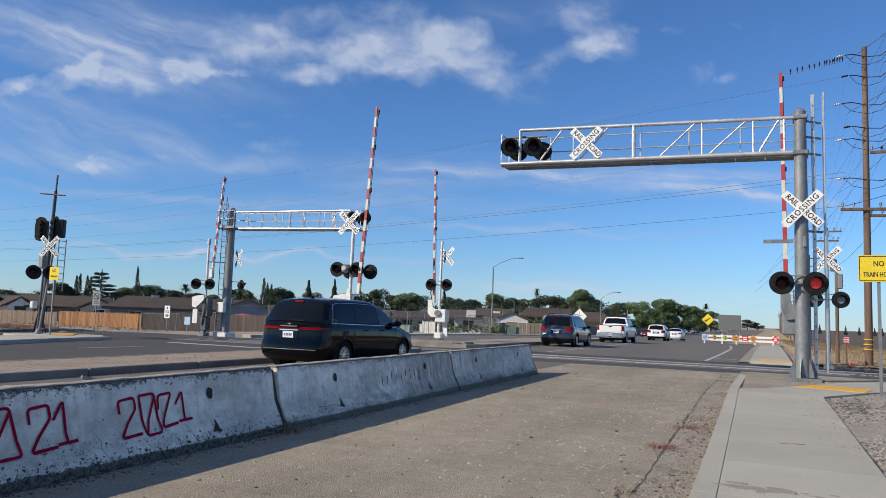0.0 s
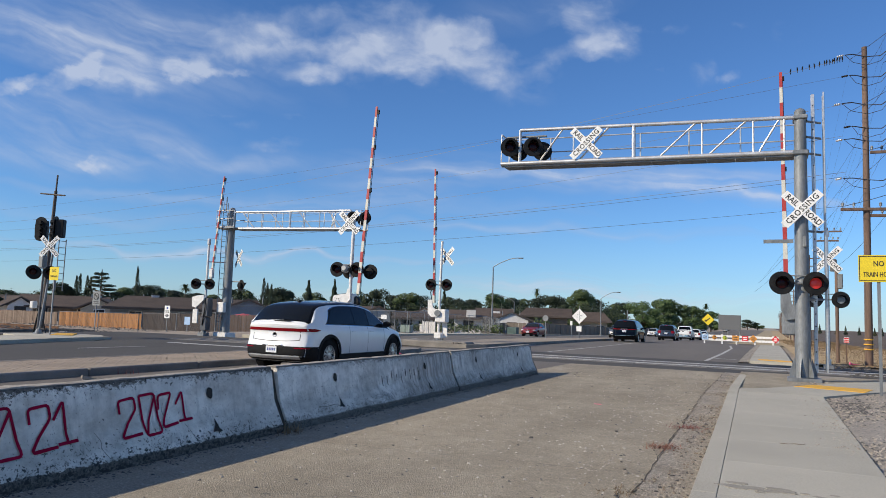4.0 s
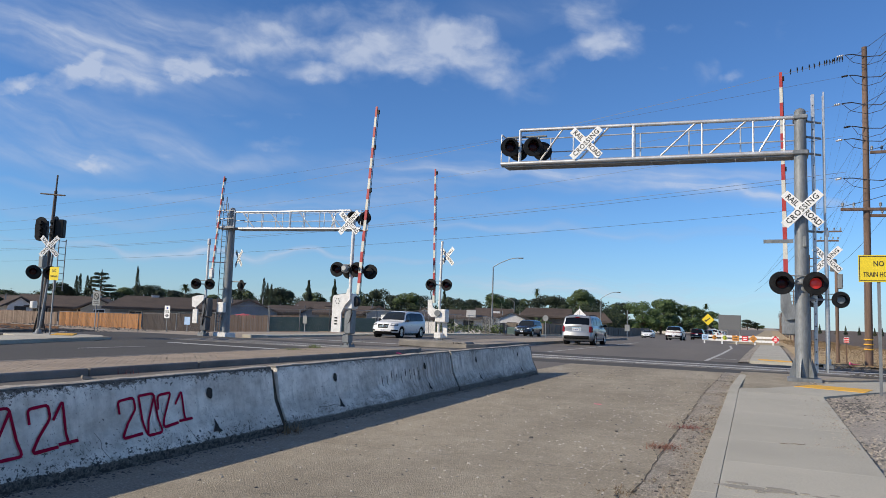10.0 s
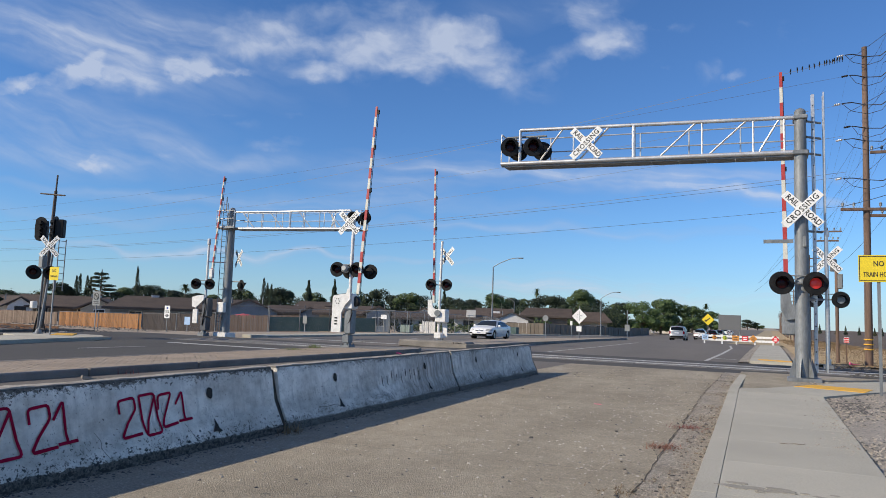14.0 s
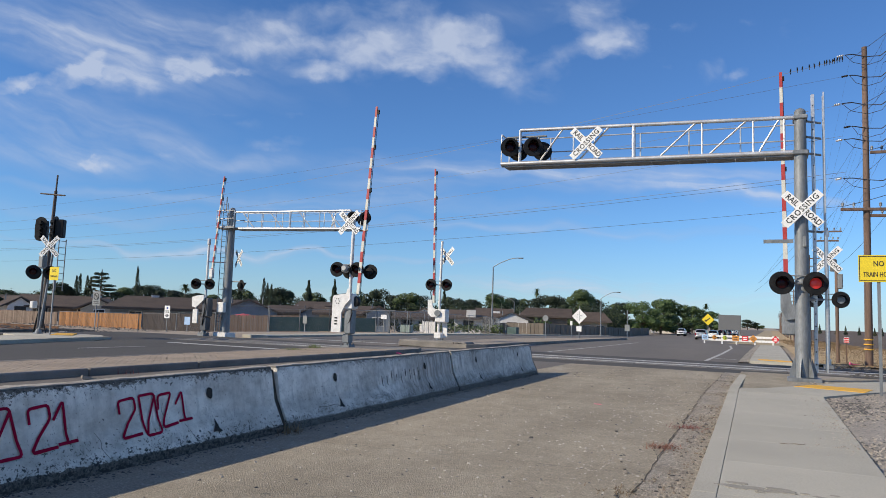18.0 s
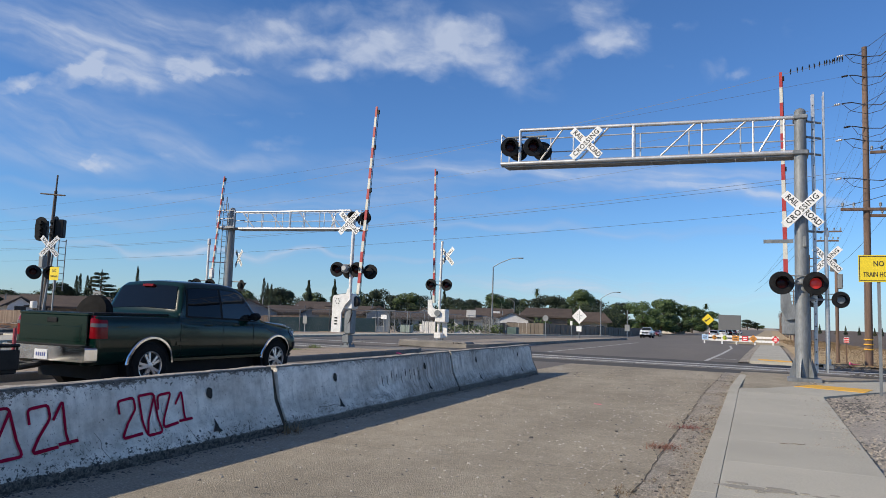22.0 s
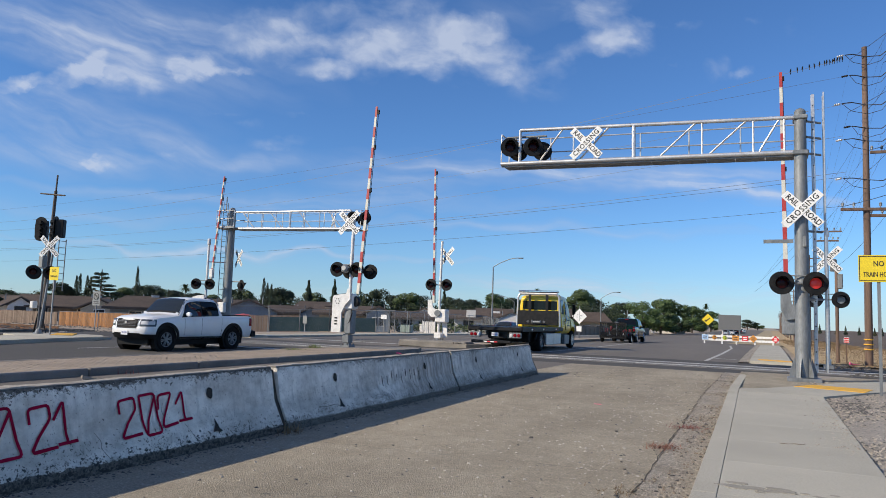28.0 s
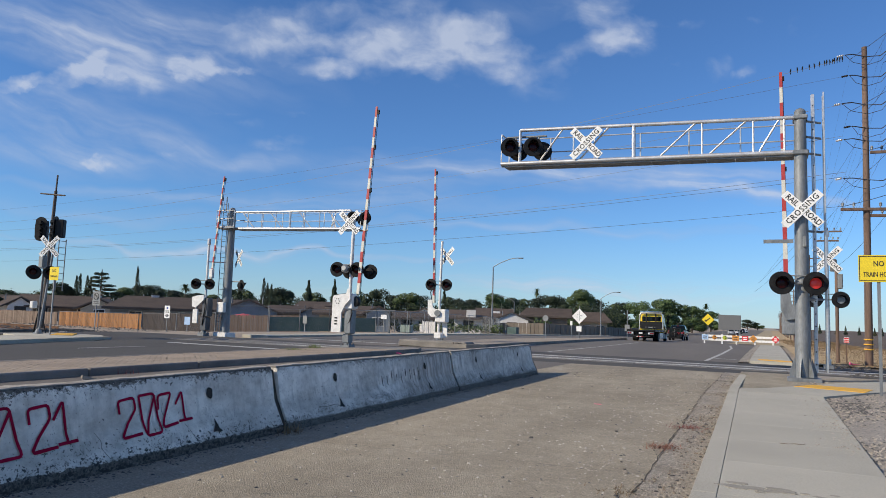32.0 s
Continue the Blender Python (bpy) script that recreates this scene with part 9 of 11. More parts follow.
# utility trailer with mesh ramp and loaded machine
def trailer():
    t = thing("utility_trailer", "black utility trailer with mesh ramp gate carrying equipment", "trailer", group="vehicles")
    part("deck", Shape().box((-0.95, -1.5, 0.4), (0.95, 0.95, 0.48), bevel=0.02), "black_metal", t)
    for side in (1, -1):
        part("side_rail", Shape().box((side * 0.95 - 0.03, -1.5, 0.46), (side * 0.95 + 0.03, 0.95, 0.74), bevel=0.01), "black_metal", t, "black side panel")
        part("top_rail", Shape().rod((side * 0.95, -1.5, 0.8), (side * 0.95, 0.95, 0.8), 0.025, n=4), "black_metal", t)
        for yy in (-0.9, -0.3, 0.4, 0.92):
            part("rail_post", Shape().rod((side * 0.95, yy, 0.72), (side * 0.95, yy, 0.8), 0.02, n=4), "black_metal", t)
        arc = Shape()
        for k in range(13):
            ca, sa = math.cos(radians(15 * k)), math.sin(radians(15 * k))
            arc.v += [(side * x, -0.25 + r * ca, 0.33 + r * sa) for x, r in ((0.97, 0.4), (1.19, 0.4), (1.19, 0.44), (0.97, 0.44))]
        arc.f = [(4 * k + i, 4 * k + 4 + i, 4 * k + 4 + (i + 1) % 4, 4 * k + (i + 1) % 4) for k in range(12) for i in range(4)]
        part("fender", arc, "black_metal", t, "black arched fender")
        part("tail_lamp", Shape().box((side * 0.98 - 0.06, -0.85, 0.58), (side * 1.0 + 0.06, -0.78, 0.68), bevel=0.01), "tail_red", t)
        part("marker_post", Shape().rod((side * 0.9, 0.1, 0.74), (side * 0.9, 0.1, 1.05), 0.03), "red_canvas", t, "faded red post")
        part("marker_post", Shape().rod((side * 0.9, 0.9, 0.74), (side * 0.9, 0.9, 1.05), 0.025), "red_canvas", t, "faded red post")
    for a, b in (((-0.95, 0.36), (-0.95, 1.45)), ((0.95, 0.36), (0.95, 1.45)), ((-0.32, 0.36), (-0.32, 1.45)), ((0.32, 0.36), (0.32, 1.45)), ((-0.95, 1.45), (0.95, 1.45)), ((-0.95, 0.36), (0.95, 0.36))):
        part("gate_bar", Shape().box((min(a[0], b[0]) - 0.035, -1.56, min(a[1], b[1]) - 0.035), (max(a[0], b[0]) + 0.035, -1.5, max(a[1], b[1]) + 0.035), bevel=0.006), "black_metal", t)
    net = Shape()
    for i in range(56):
        x = -0.95 + 1.9 * i / 55
        for dx in (0.1, -0.1):
            for z in (0.38, 0.74, 1.1):
                net.rod((max(-0.95, min(0.95, x - dx * 1.7)), -1.53, z), (max(-0.95, min(0.95, x + dx * 1.7)), -1.53, z + 0.36), 0.0045, n=3, caps=False)
    tagged(part("gate_mesh", net, "black_metal", t, "expanded steel mesh"), kind="stuff")
    part("drawbar", Shape().rod((-0.6, 0.95, 0.44), (0, 1.95, 0.44), 0.05).rod((0.6, 0.95, 0.44), (0, 1.95, 0.44), 0.05), "black_metal", t)
    part("machine_body", Shape().box((-0.45, -0.5, 0.5), (0.35, 0.55, 0.92), bevel=0.09), "trim_black", t, "dark engine of the loaded machine")
    part("machine_cover", Shape().box((-0.3, -0.2, 0.9), (0.2, 0.4, 1.05), bevel=0.06), "trim_grey", t, "grey engine cover")
    part("machine_mast", Shape().box((0.12, -0.95, 0.48), (0.22, -0.86, 1.5), bevel=0.03), "galv", t, "pale upright mast")
    part("machine_head", Shape().box((0.0, -1.0, 1.35), (0.3, -0.75, 1.56), bevel=0.05), "trim_grey", t, "grey mast head")
    part("machine_arm", Shape().tube([(0.1, -0.9, 1.5), (0.3, -0.55, 1.6), (0.4, -0.1, 1.2), (0.55, 0.4, 0.85)], 0.03), "black_metal", t, "dark hose arm")
    part("machine_hose", Shape().tube([(-0.1, -0.9, 1.3), (-0.3, -0.6, 0.95), (-0.2, -0.2, 1.15), (0.2, 0.2, 1.0), (0.5, 0.0, 0.8)], 0.025), "trim_black", t, "dark loose hose")
    part("machine_handle", Shape().tube([(-0.3, 0.4, 0.9), (-0.35, 0.7, 1.15), (0.35, 0.7, 1.15), (0.3, 0.4, 0.9)], 0.02), "black_metal", t)
    part("machine_tank", Shape().lathe([(0.06, -0.2), (0.12, -0.17), (0.12, 0.17), (0.06, 0.2)], pose(0.5, 0.6, 0.9, 90, 0, 30), 12), "sign_red", t, "dull red tank", True)
    part("machine_wheel", Shape().lathe([(0.1, -0.06), (0.24, -0.05), (0.26, 0.0), (0.24, 0.05), (0.1, 0.06)], pose(0.45, -0.5, 0.75, 0, 90, 0), 16), "tyre", t, "dark machine wheel", True)
    w = add_wheels(t, (-0.25,), 1.16, 0.33, 0.2, "steel")
    return t, w


FLEET["trailer"] = trailer()


# flatbed tow truck
def tow_truck():
    t = thing("tow_truck", "yellow crew cab flatbed tow truck with black deck", "tow truck", group="vehicles")
    Y = lambda a: a
    # cab: side outline pushed across the width, with a sloped hood
    cab = CarBody(dict(L=3.1, W=2.35, top=[(-1.55, 2.5), (-1.47, 2.63), (-1.2, 2.7), (-0.6, 2.67), (-0.3, 2.57), (-0.12, 2.4), (0.24, 1.72), (0.32, 1.66), (1.15, 1.48), (1.45, 1.3), (1.55, 1.08)], belt=[(-1.55, 1.65), (0.24, 1.55), (0.32, 1.48), (1.55, 1.02)], axles=(0.65,), r=0.5, floor=0.75, tumble=0.1, nose=0.82, tail=0.985, arch=0.1, roof_round=0.14, soft=0.03, crown_tail=0.0, crown_nose=0.1, tail_prof=[(0, 0), (3, 0)], nose_prof=[(0, 0), (3, 0)]))
    off = Matrix.Translation((0, 3.0, 0))
    part("cab", cab.mesh(), [MAT["paint_yellow"], MAT["trim_black"]], t, "yellow crew cab", at=off)
    for side in (1, -1):
        for outline in (((-1.4, 0.17), (-1.1, 0.15), (-1.05, 0.17), (-1.02, 0.24), (-1.02, 0.7), (-1.05, 0.77), (-1.1, 0.79), (-1.4, 0.79), (-1.45, 0.77), (-1.48, 0.7), (-1.48, 0.26), (-1.46, 0.19)), ((-0.7, 0.16), (-0.2, 0.08), (0.06, 0.0), (0.1, 0.04), (0.06, 0.2), (-0.12, 0.62), (-0.18, 0.69), (-0.68, 0.7), (-0.73, 0.66), (-0.74, 0.22))):
            my, mv = sum(p[0] for p in outline) / len(outline), sum(p[1] for p in outline) / len(outline)
            # cab is solid: the pane colour itself carries the daylight behind it
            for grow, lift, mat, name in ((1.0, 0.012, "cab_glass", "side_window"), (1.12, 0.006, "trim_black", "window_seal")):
                s = Shape()
                for f in (1.0, 0.66, 0.33, 0.0):
                    for py, pv in outline:
                        y, v = my + (py - my) * grow * f, mv + (pv - mv) * grow * f
                        x, z = cab.flank(y, min(1.0, max(0.0, v)))
                        s.v.append((side * (x + lift), y, z - 0.6 * max(0.0, -v)))
                n = len(outline)
                s.f = [(k * n + i, k * n + (i + 1) % n, (k + 1) * n + (i + 1) % n, (k + 1) * n + i) for k in range(3) for i in range(n)]
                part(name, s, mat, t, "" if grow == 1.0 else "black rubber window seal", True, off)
        x = 1.18 * side
        for ys in (-0.86, 0.16):
            part("door_seam", Shape().box((x - 0.004 * side if side < 0 else x - 0.01, 3.0 + ys - 0.008, 0.95), (x + 0.012 if side > 0 else x + 0.01, 3.0 + ys + 0.008, 1.7)), "trim_black", t)
        part("door_handle", Shape().box((x - 0.02, 3.0 - 0.8, 1.42), (x + 0.02, 3.0 - 0.7, 1.58), bevel=0.01), "trim_black", t)
        part("mirror_arm", Shape().tube([(x - 0.02 * side, 3.0, 1.58), (x + 0.18 * side, 3.02, 1.62), (x + 0.18 * side, 3.02, 2.34), (x - 0.12 * side, 2.78, 2.38)], 0.02), "trim_black", t)
        part("mirror", Shape().box((min(x + 0.11 * side, x + 0.27 * side), 2.97, 1.76), (max(x + 0.11 * side, x + 0.27 * side), 3.04, 2.26), bevel=0.03), "trim_black", t)
        part("step_box", Shape().box((min(side * 0.8, side * 1.17), 1.98, 0.24), (max(side * 0.8, side * 1.17), 2.93, 0.7), bevel=0.02), "galv", t, "worn metal step box")
        part("tool_box", Shape().box((min(side * 0.6, side * 1.2), -1.35, 0.26), (max(side * 0.6, side * 1.2), -0.11, 0.8), bevel=0.02), "galv_bright", t, "brushed aluminium tool box")
        part("tool_box", Shape().box((min(side * 0.6, side * 1.2), -0.1, 0.26), (max(side * 0.6, side * 1.2), 1.15, 0.8), bevel=0.02), "galv_bright", t, "brushed aluminium tool box")
        part("deck_rail", Shape().box((min(side * 1.14, side * 1.25), -5.0, 0.88), (max(side * 1.14, side * 1.25), 1.42, 1.08), bevel=0.02), "black_metal", t, "black deck side rail")
        for yy in (-3.6, -1.9, 0.2):
            part("reflector", Shape().box((side * 1.252 - 0.004, yy, 0.95), (side * 1.252 + 0.004, yy + 0.18, 1.02)), "tail_red", t)
            part("reflector", Shape().box((side * 1.252 - 0.004, yy - 0.19, 0.95), (side * 1.252 + 0.004, yy - 0.01, 1.02)), "sign_white", t)
        part("headboard_post", Shape().tube([(side * 1.12, 1.2, 1.1), (side * 1.08, 1.18, 2.55), (side * 0.95, 1.18, 2.74)], 0.05, 8), "galv_bright", t, "bright tube post")
        part("headboard_stay", Shape().box((side * 0.45 - 0.06, 1.14, 1.86), (side * 0.45 + 0.06, 1.22, 2.7)), "black_metal", t)
        lp = part("lamp_panel", Shape().box((side * 0.9 - 0.27, -5.0, 0.6), (side * 0.9 + 0.27, -4.9, 0.84), bevel=0.02), "galv", t, "lamp panel under the deck")
        for k in (-1, 0, 1):
            part("tail_lamp", Shape().lathe([(0.075, 0.0), (0.07, 0.02), (0.03, 0.035)], pose(side * 0.9 + 0.17 * k, -5.001, 0.72, 90, 0, 0), 14), "tail_red" if k * side > -1 else "head_lamp", lp, "round tail lamp", True)
        part("lamp_bracket", Shape().box((side * 0.9 - 0.04, -4.96, 0.84), (side * 0.9 + 0.04, -4.9, 0.95)), "black_metal", t)
        part("chassis_rail", Shape().box((side * 0.42 - 0.05, -4.8, 0.7), (side * 0.42 + 0.05, 3.6, 0.95)), "black_metal", t)
        part("fender", Shape().tube([(side * 1.02, -1.98 + 0.56 * math.cos(radians(a)), 0.4 + 0.52 * math.sin(radians(a))) for a in range(10, 171, 16)], 0.05), "black_metal", t)
        wx = 0.95 * side
        part("head_lamp", Shape().box((wx - 0.18, 4.38, 1.0), (wx + 0.12, 4.5, 1.25), bevel=0.04), "head_lamp", t)
    part("rear_window", Shape().box((-0.9, 1.436, 1.93), (0.9, 1.452, 2.38), bevel=0.004), "car_glass", t, "cab rear window")
    part("windscreen", cab.top_pane(-0.05, 0.23, 0.1, 0.05), "screen_glass", t, "", True, off)
    part("top_tube", Shape().rod((-0.97, 1.18, 2.74), (0.97, 1.18, 2.74), 0.07), "galv_bright", t)
    part("beacon_bar", Shape().box((-1.05, 1.06, 2.8), (1.05, 1.31, 2.9), bevel=0.04), "chrome", t, "long beacon light bar")
    part("headboard", Shape().box((-1.05, 1.12, 1.16), (1.05, 1.2, 1.88), bevel=0.01), "black_metal", t, "black headboard panel")
    part("winch", Shape().lathe([(0.1, -0.24), (0.11, -0.22), (0.07, -0.2), (0.07, 0.2), (0.11, 0.22), (0.1, 0.24)], pose(0, 0.9, 1.3, 0, 90, 0), 14), "galv", t, "winch drum", True)
    for x in (-0.42, 0.42):
        part("work_lamp", Shape().lathe([(0.03, 0), (0.055, 0.02), (0.06, 0.07)], pose(x, 0.85, 1.32, 90, 0, 0), 12), "trim_grey", t)
    # black blocks stand for the frame and the deep shade under the deck
    part("subframe", Shape().box((-0.45, -4.7, 0.55), (0.45, -2.6, 0.94), bevel=0.04), "black_metal", t, "black block for underdeck frame and shade")
    part("subframe", Shape().box((-0.85, -2.9, 0.4), (0.85, 1.4, 0.94), bevel=0.04), "black_metal", t, "black block for underdeck frame and shade")
    part("deck", Shape().box((-1.24, -5.0, 0.95), (1.24, 1.42, 1.05), bevel=0.02), "black_metal", t, "flat black steel deck")
    part("tail_frame", Shape().box((-1.2, -5.04, 0.9), (1.2, -4.9, 0.98), bevel=0.02), "black_metal", t, "tail lamp frame")
    part("wheel_lift", Shape().box((-0.14, -5.4, 0.36), (0.14, -4.0, 0.52), bevel=0.03).box((-0.9, -5.5, 0.38), (0.9, -5.36, 0.5), bevel=0.03), "black_metal", t, "folded wheel lift")
    part("cab_sign", Shape().tube([(1.178, 1.86 + 0.16 * math.cos(radians(15 * a)), 1.33 + 0.15 * math.sin(radians(15 * a))) for a in range(25)], 0.006).box((1.176, 1.78, 1.35), (1.182, 1.94, 1.4)).box((1.176, 1.76, 1.29), (1.182, 1.96, 1.31)).box((1.176, 1.79, 1.24), (1.182, 1.93, 1.26)), "tail_red", t, "round red door emblem")
    for w, z, h in ((0.46, 1.44, 0.032), (0.3, 1.355, 0.024), (0.34, 1.29, 0.012), (0.24, 1.245, 0.012), (0.44, 1.18, 0.024)):
        part("door_bar", Shape().box((1.176, 2.66 - w / 2, z - h), (1.182, 2.66 + w / 2, z + h)), "ink", t, "line of small lettering as a bar")
    part("grab_handle", Shape().tube([(1.17, 2.08, 1.3), (1.23, 2.08, 1.35), (1.21, 2.08, 1.95), (1.14, 2.08, 2.0)], 0.016), "galv_bright", t, "steel grab handle")
    part("cab_underframe", Shape().box((-1.02, 1.46, 0.24), (1.02, 3.02, 0.85), bevel=0.03), "black_metal", t, "black underframe beneath the cab")
    for y in (2.12, 2.62):
        part("roof_lamp", Shape().box((0.3, y, 2.5), (0.62, y + 0.12, 2.76), bevel=0.03), "chrome", t, "small roof lamp")
    plate(t, -4.98, 0.74)
    for k in range(4):
        part("stripe_band", Shape().box((-0.3 + 0.15 * k, -5.365, 0.41), (-0.15 + 0.15 * k, -5.355, 0.46), pose(0, -0.15, 0)), "sign_red" if k % 2 else "sign_white", t, "red and white reflective band")
    part("front_bumper", Shape().box((-1.05, 4.4, 0.45), (1.05, 4.53, 0.74), bevel=0.05), "trim_grey", t)
    part("hood_grille", Shape().box((-0.5, 4.48, 0.85), (0.5, 4.53, 1.3), bevel=0.03), "chrome", t)
    part("tank", Shape().lathe([(0.2, -0.4), (0.28, -0.38), (0.28, 0.38), (0.2, 0.4)], pose(0, -0.6, 0.75, 90, 0, 0), 14), "black_metal", t, "round tank")
    w = add_wheels(t, (3.65,), 1.15, 0.45, 0.28, "steel") + add_wheels(t, (-1.98,), 1.17, 0.45, 0.5, "steel", "galv")
    return t, w


FLEET["tow"] = tow_truck()

# ---- traffic: lane, heading and times at which each vehicle reaches its places along the road ----
AWAY, INNER, OUTER = -10.65, -19.75, -23.4


def smooth_rows(keys, step):
    """Place along the road at even times through the given (time, y) keys, gliding."""
    ts = [k[0] for k in keys]
    n = len(keys)
    slope = []
    for i in range(n):
        if i == 0:
            slope.append((keys[1][1] - keys[0][1]) / (ts[1] - ts[0]))
        elif i == n - 1:
            slope.append((keys[-1][1] - keys[-2][1]) / (ts[-1] - ts[-2]))
        else:
            slope.append((keys[i + 1][1] - keys[i - 1][1]) / (ts[i + 1] - ts[i - 1]))

    def at(t):
        if t <= ts[0]:
            return keys[0][1] + slope[0] * (t - ts[0])
        if t >= ts[-1]:
            return keys[-1][1] + slope[-1] * (t - ts[-1])
        i = max(k for k in range(n - 1) if ts[k] <= t)
        h = ts[i + 1] - ts[i]
        u = (t - ts[i]) / h
        return (2 * u ** 3 - 3 * u ** 2 + 1) * keys[i][1] + (u ** 3 - 2 * u ** 2 + u) * h * slope[i] + (-2 * u ** 3 + 3 * u ** 2) * keys[i + 1][1] + (u ** 3 - u ** 2) * h * slope[i + 1]
    return at


MOVES = []


def drive(key, lane, keys, oncoming=False, spin=True):
    t, wheels = FLEET[key][0], FLEET[key][1]
    at = smooth_rows(keys, 0.5)

    def place(time):
        y = at(time)
        z = ground_z(lane, y)
        d = 1.3
        pitch = math.degrees(math.atan2(ground_z(lane, y + d) - ground_z(lane, y - d), 2 * d))
        return pose(lane, y, z, -pitch, 0, 180) if oncoming else pose(lane, y, z, pitch, 0, 0)

    def go():
        walk(t, [(0.5 * i, place(0.5 * i)) for i in range(65)])
        if not spin:
            return
        near = [i / 30 for i in range(0, 961) if -12 < at(i / 30) < 48]
        if len(near) < 2:
            return
        a, b = near[0], near[-1]
        for wh, side, yc, r, hx in wheels:
            rows = []
            times = [0.0] + [x for x in near if 0 < x < 32] + [32.0]
            ang, last = 0.0, None
            for time in times:
                tt = min(b, max(a, time))
                y = at(tt)
                ang -= min(80.0, math.degrees(abs(y - (last if last is not None else y)) / r))
                last = y
                m = pose(side * hx, yc, r, ang, 0, 0)
                rows.append((time, m if side == 1 else m @ pose(0, 0, 0, 0, 0, 180)))
            walk(wh, rows)
    MOVES.append(go)

drive("minivan", AWAY, [(0, 16.7), (1, 28.1), (2, 38.9), (3, 49.6), (3.5, 54.9), (5.5, 78), (6.5, 89.7), (7, 95.4), (8, 105.5), (9, 114.9), (10, 123.2), (20, 205), (32, 300)])
drive("suv_slate", AWAY, [(0, 40.4), (1, 51.6), (2, 63), (3, 74.7), (3.5, 80.5), (6, 107), (10, 145), (20, 235), (32, 335)])
drive("pickup_far", AWAY, [(0, 55.6), (1, 67.4), (2, 79.8), (3, 92.8), (3.5, 98.8), (6, 124), (10, 160), (20, 250), (32, 350)])
drive("suv_far", AWAY, [(0, 77.9), (1, 88.4), (2, 98.5), (3, 109), (6, 139), (10, 174), (20, 264), (32, 364)])
drive("sedan_far", AWAY, [(0, 93.4), (1, 104.2), (2, 114), (3, 123.2), (6, 150), (10, 185), (20, 278), (32, 378)])
drive("suv_white", AWAY, [(3, 5.25), (3.5, 10.5), (5.5, 33.2), (6, 38.9), (6.5, 44.9), (7, 51.4), (7.5, 58.8), (8, 66.3), (8.5, 73.8), (9, 80.7), (10, 92.8), (11, 103.2), (12, 112.9), (13, 121), (14, 128.3), (20, 174), (32, 262)])
drive("suv_silver", AWAY, [(7, 4.85), (7.5, 11.3), (8, 18.2), (8.5, 24.9), (9, 31.5), (10, 44.9), (10.5, 51.6), (11, 58.4), (11.5, 65.5), (12, 72.5), (12.5, 79.1), (13, 85.3), (14, 96.1), (14.5, 100.7), (16.5, 118.5), (17, 122.8), (18, 130.3), (20, 146), (32, 235)])
TRUCK = [(21.5, 4.2), (22, 10.5), (22.5, 16.3), (23, 21.4), (23.5, 25.9), (24, 30.1), (25, 37.6), (25.5, 40.9), (27.5, 55.6), (28.5, 64.6), (29, 69.5), (30, 79.3), (31, 88), (32, 95.6)]
drive("pickup_green", AWAY, [(t, y + 0.16) for t, y in TRUCK])
drive("trailer", AWAY, [(t, y - 4.75) for t, y in TRUCK])
drive("tow", AWAY, [(25, 5.0), (25.5, 10.2), (27.5, 29.0), (28, 33.5), (28.5, 38.2), (29, 42.9), (30, 52.6), (31, 61.8), (32, 71.2)])
drive("sedan_red", OUTER, [(2, 113.7), (3, 94.3), (3.5, 84.9), (5.5, 44.2), (6, 34.6), (6.5, 24), (7, 13.9)], True)
drive("suv_grey", INNER, [(5.5, 72.2), (6, 62), (6.5, 52.3), (7, 43.4), (7.5, 34.7), (8, 24.9), (8.5, 15.7)], True)
drive("sedan_white", OUTER, [(3, 156), (5.5, 98), (6.5, 74.7), (7, 63.5), (7.5, 52), (8.5, 28.7), (9, 16.7)], True)
drive("suv_pearl", OUTER, [(5.5, 132), (6, 122), (7.5, 92), (8, 82.3), (8.5, 72.2), (10, 43.7), (10.5, 34.3), (11, 23.7), (11.5, 12.8)], True)
drive("suv_blue", OUTER, [(6.5, 140), (8, 111.2), (8.5, 101.6), (9, 92.2), (10, 72.8), (10.5, 63.4), (11, 54.5), (11.5, 44.7), (12, 35.2), (12.5, 25.4), (13, 15.1)], True)
drive("sedan_pale", INNER, [(10, 131.2), (10.5, 121.6), (11.5, 102.4), (12, 92.4), (12.5, 82.3), (13, 72.6), (14, 51.9), (14.5, 41.5)], True)
drive("pickup_white", INNER, [(20, 158), (21.5, 138), (22, 129.8), (22.5, 120.6), (23.5, 101.6), (24, 92.1), (25.5, 64.4), (27.5, 28.7), (28, 20), (28.5, 11.1)], True)
drive("sedan_wine", OUTER, [(23.5, 142), (24, 133.5), (25, 116.4), (25.5, 108), (28.5, 57.2), (29, 49), (30, 32.9), (30.5, 26), (31, 18.9)], True)

# ---- trees ----
def leaf_cloud(s, rng, centre, radii, count, size, flat=0.0):
    """Small two-triangle leaf clumps through an ellipsoid, denser at its skin."""
    cx, cy, cz = centre
    for _ in range(count):
        d = Vector((rng.gauss(0, 1), rng.gauss(0, 1), rng.gauss(0, 1))).normalized() * rng.uniform(0.45, 1.0) ** 0.5
        p = Vector((cx + d.x * radii[0], cy + d.y * radii[1], cz + d.z * radii[2]))
        out = (d * 1.6 + Vector((rng.gauss(0, 0.5), rng.gauss(0, 0.5), rng.gauss(0, 0.5) + flat))).normalized()
        a = out.cross(Vector((rng.gauss(0, 1), rng.gauss(0, 1), rng.gauss(0, 1)))).normalized() * size * rng.uniform(0.5, 1.2)
        b = a.cross(out).normalized() * size * rng.uniform(0.4, 0.9)
        s.add([p - a, p + b * 0.8, p + a, p - b], [(0, 1, 2), (0, 2, 3)])


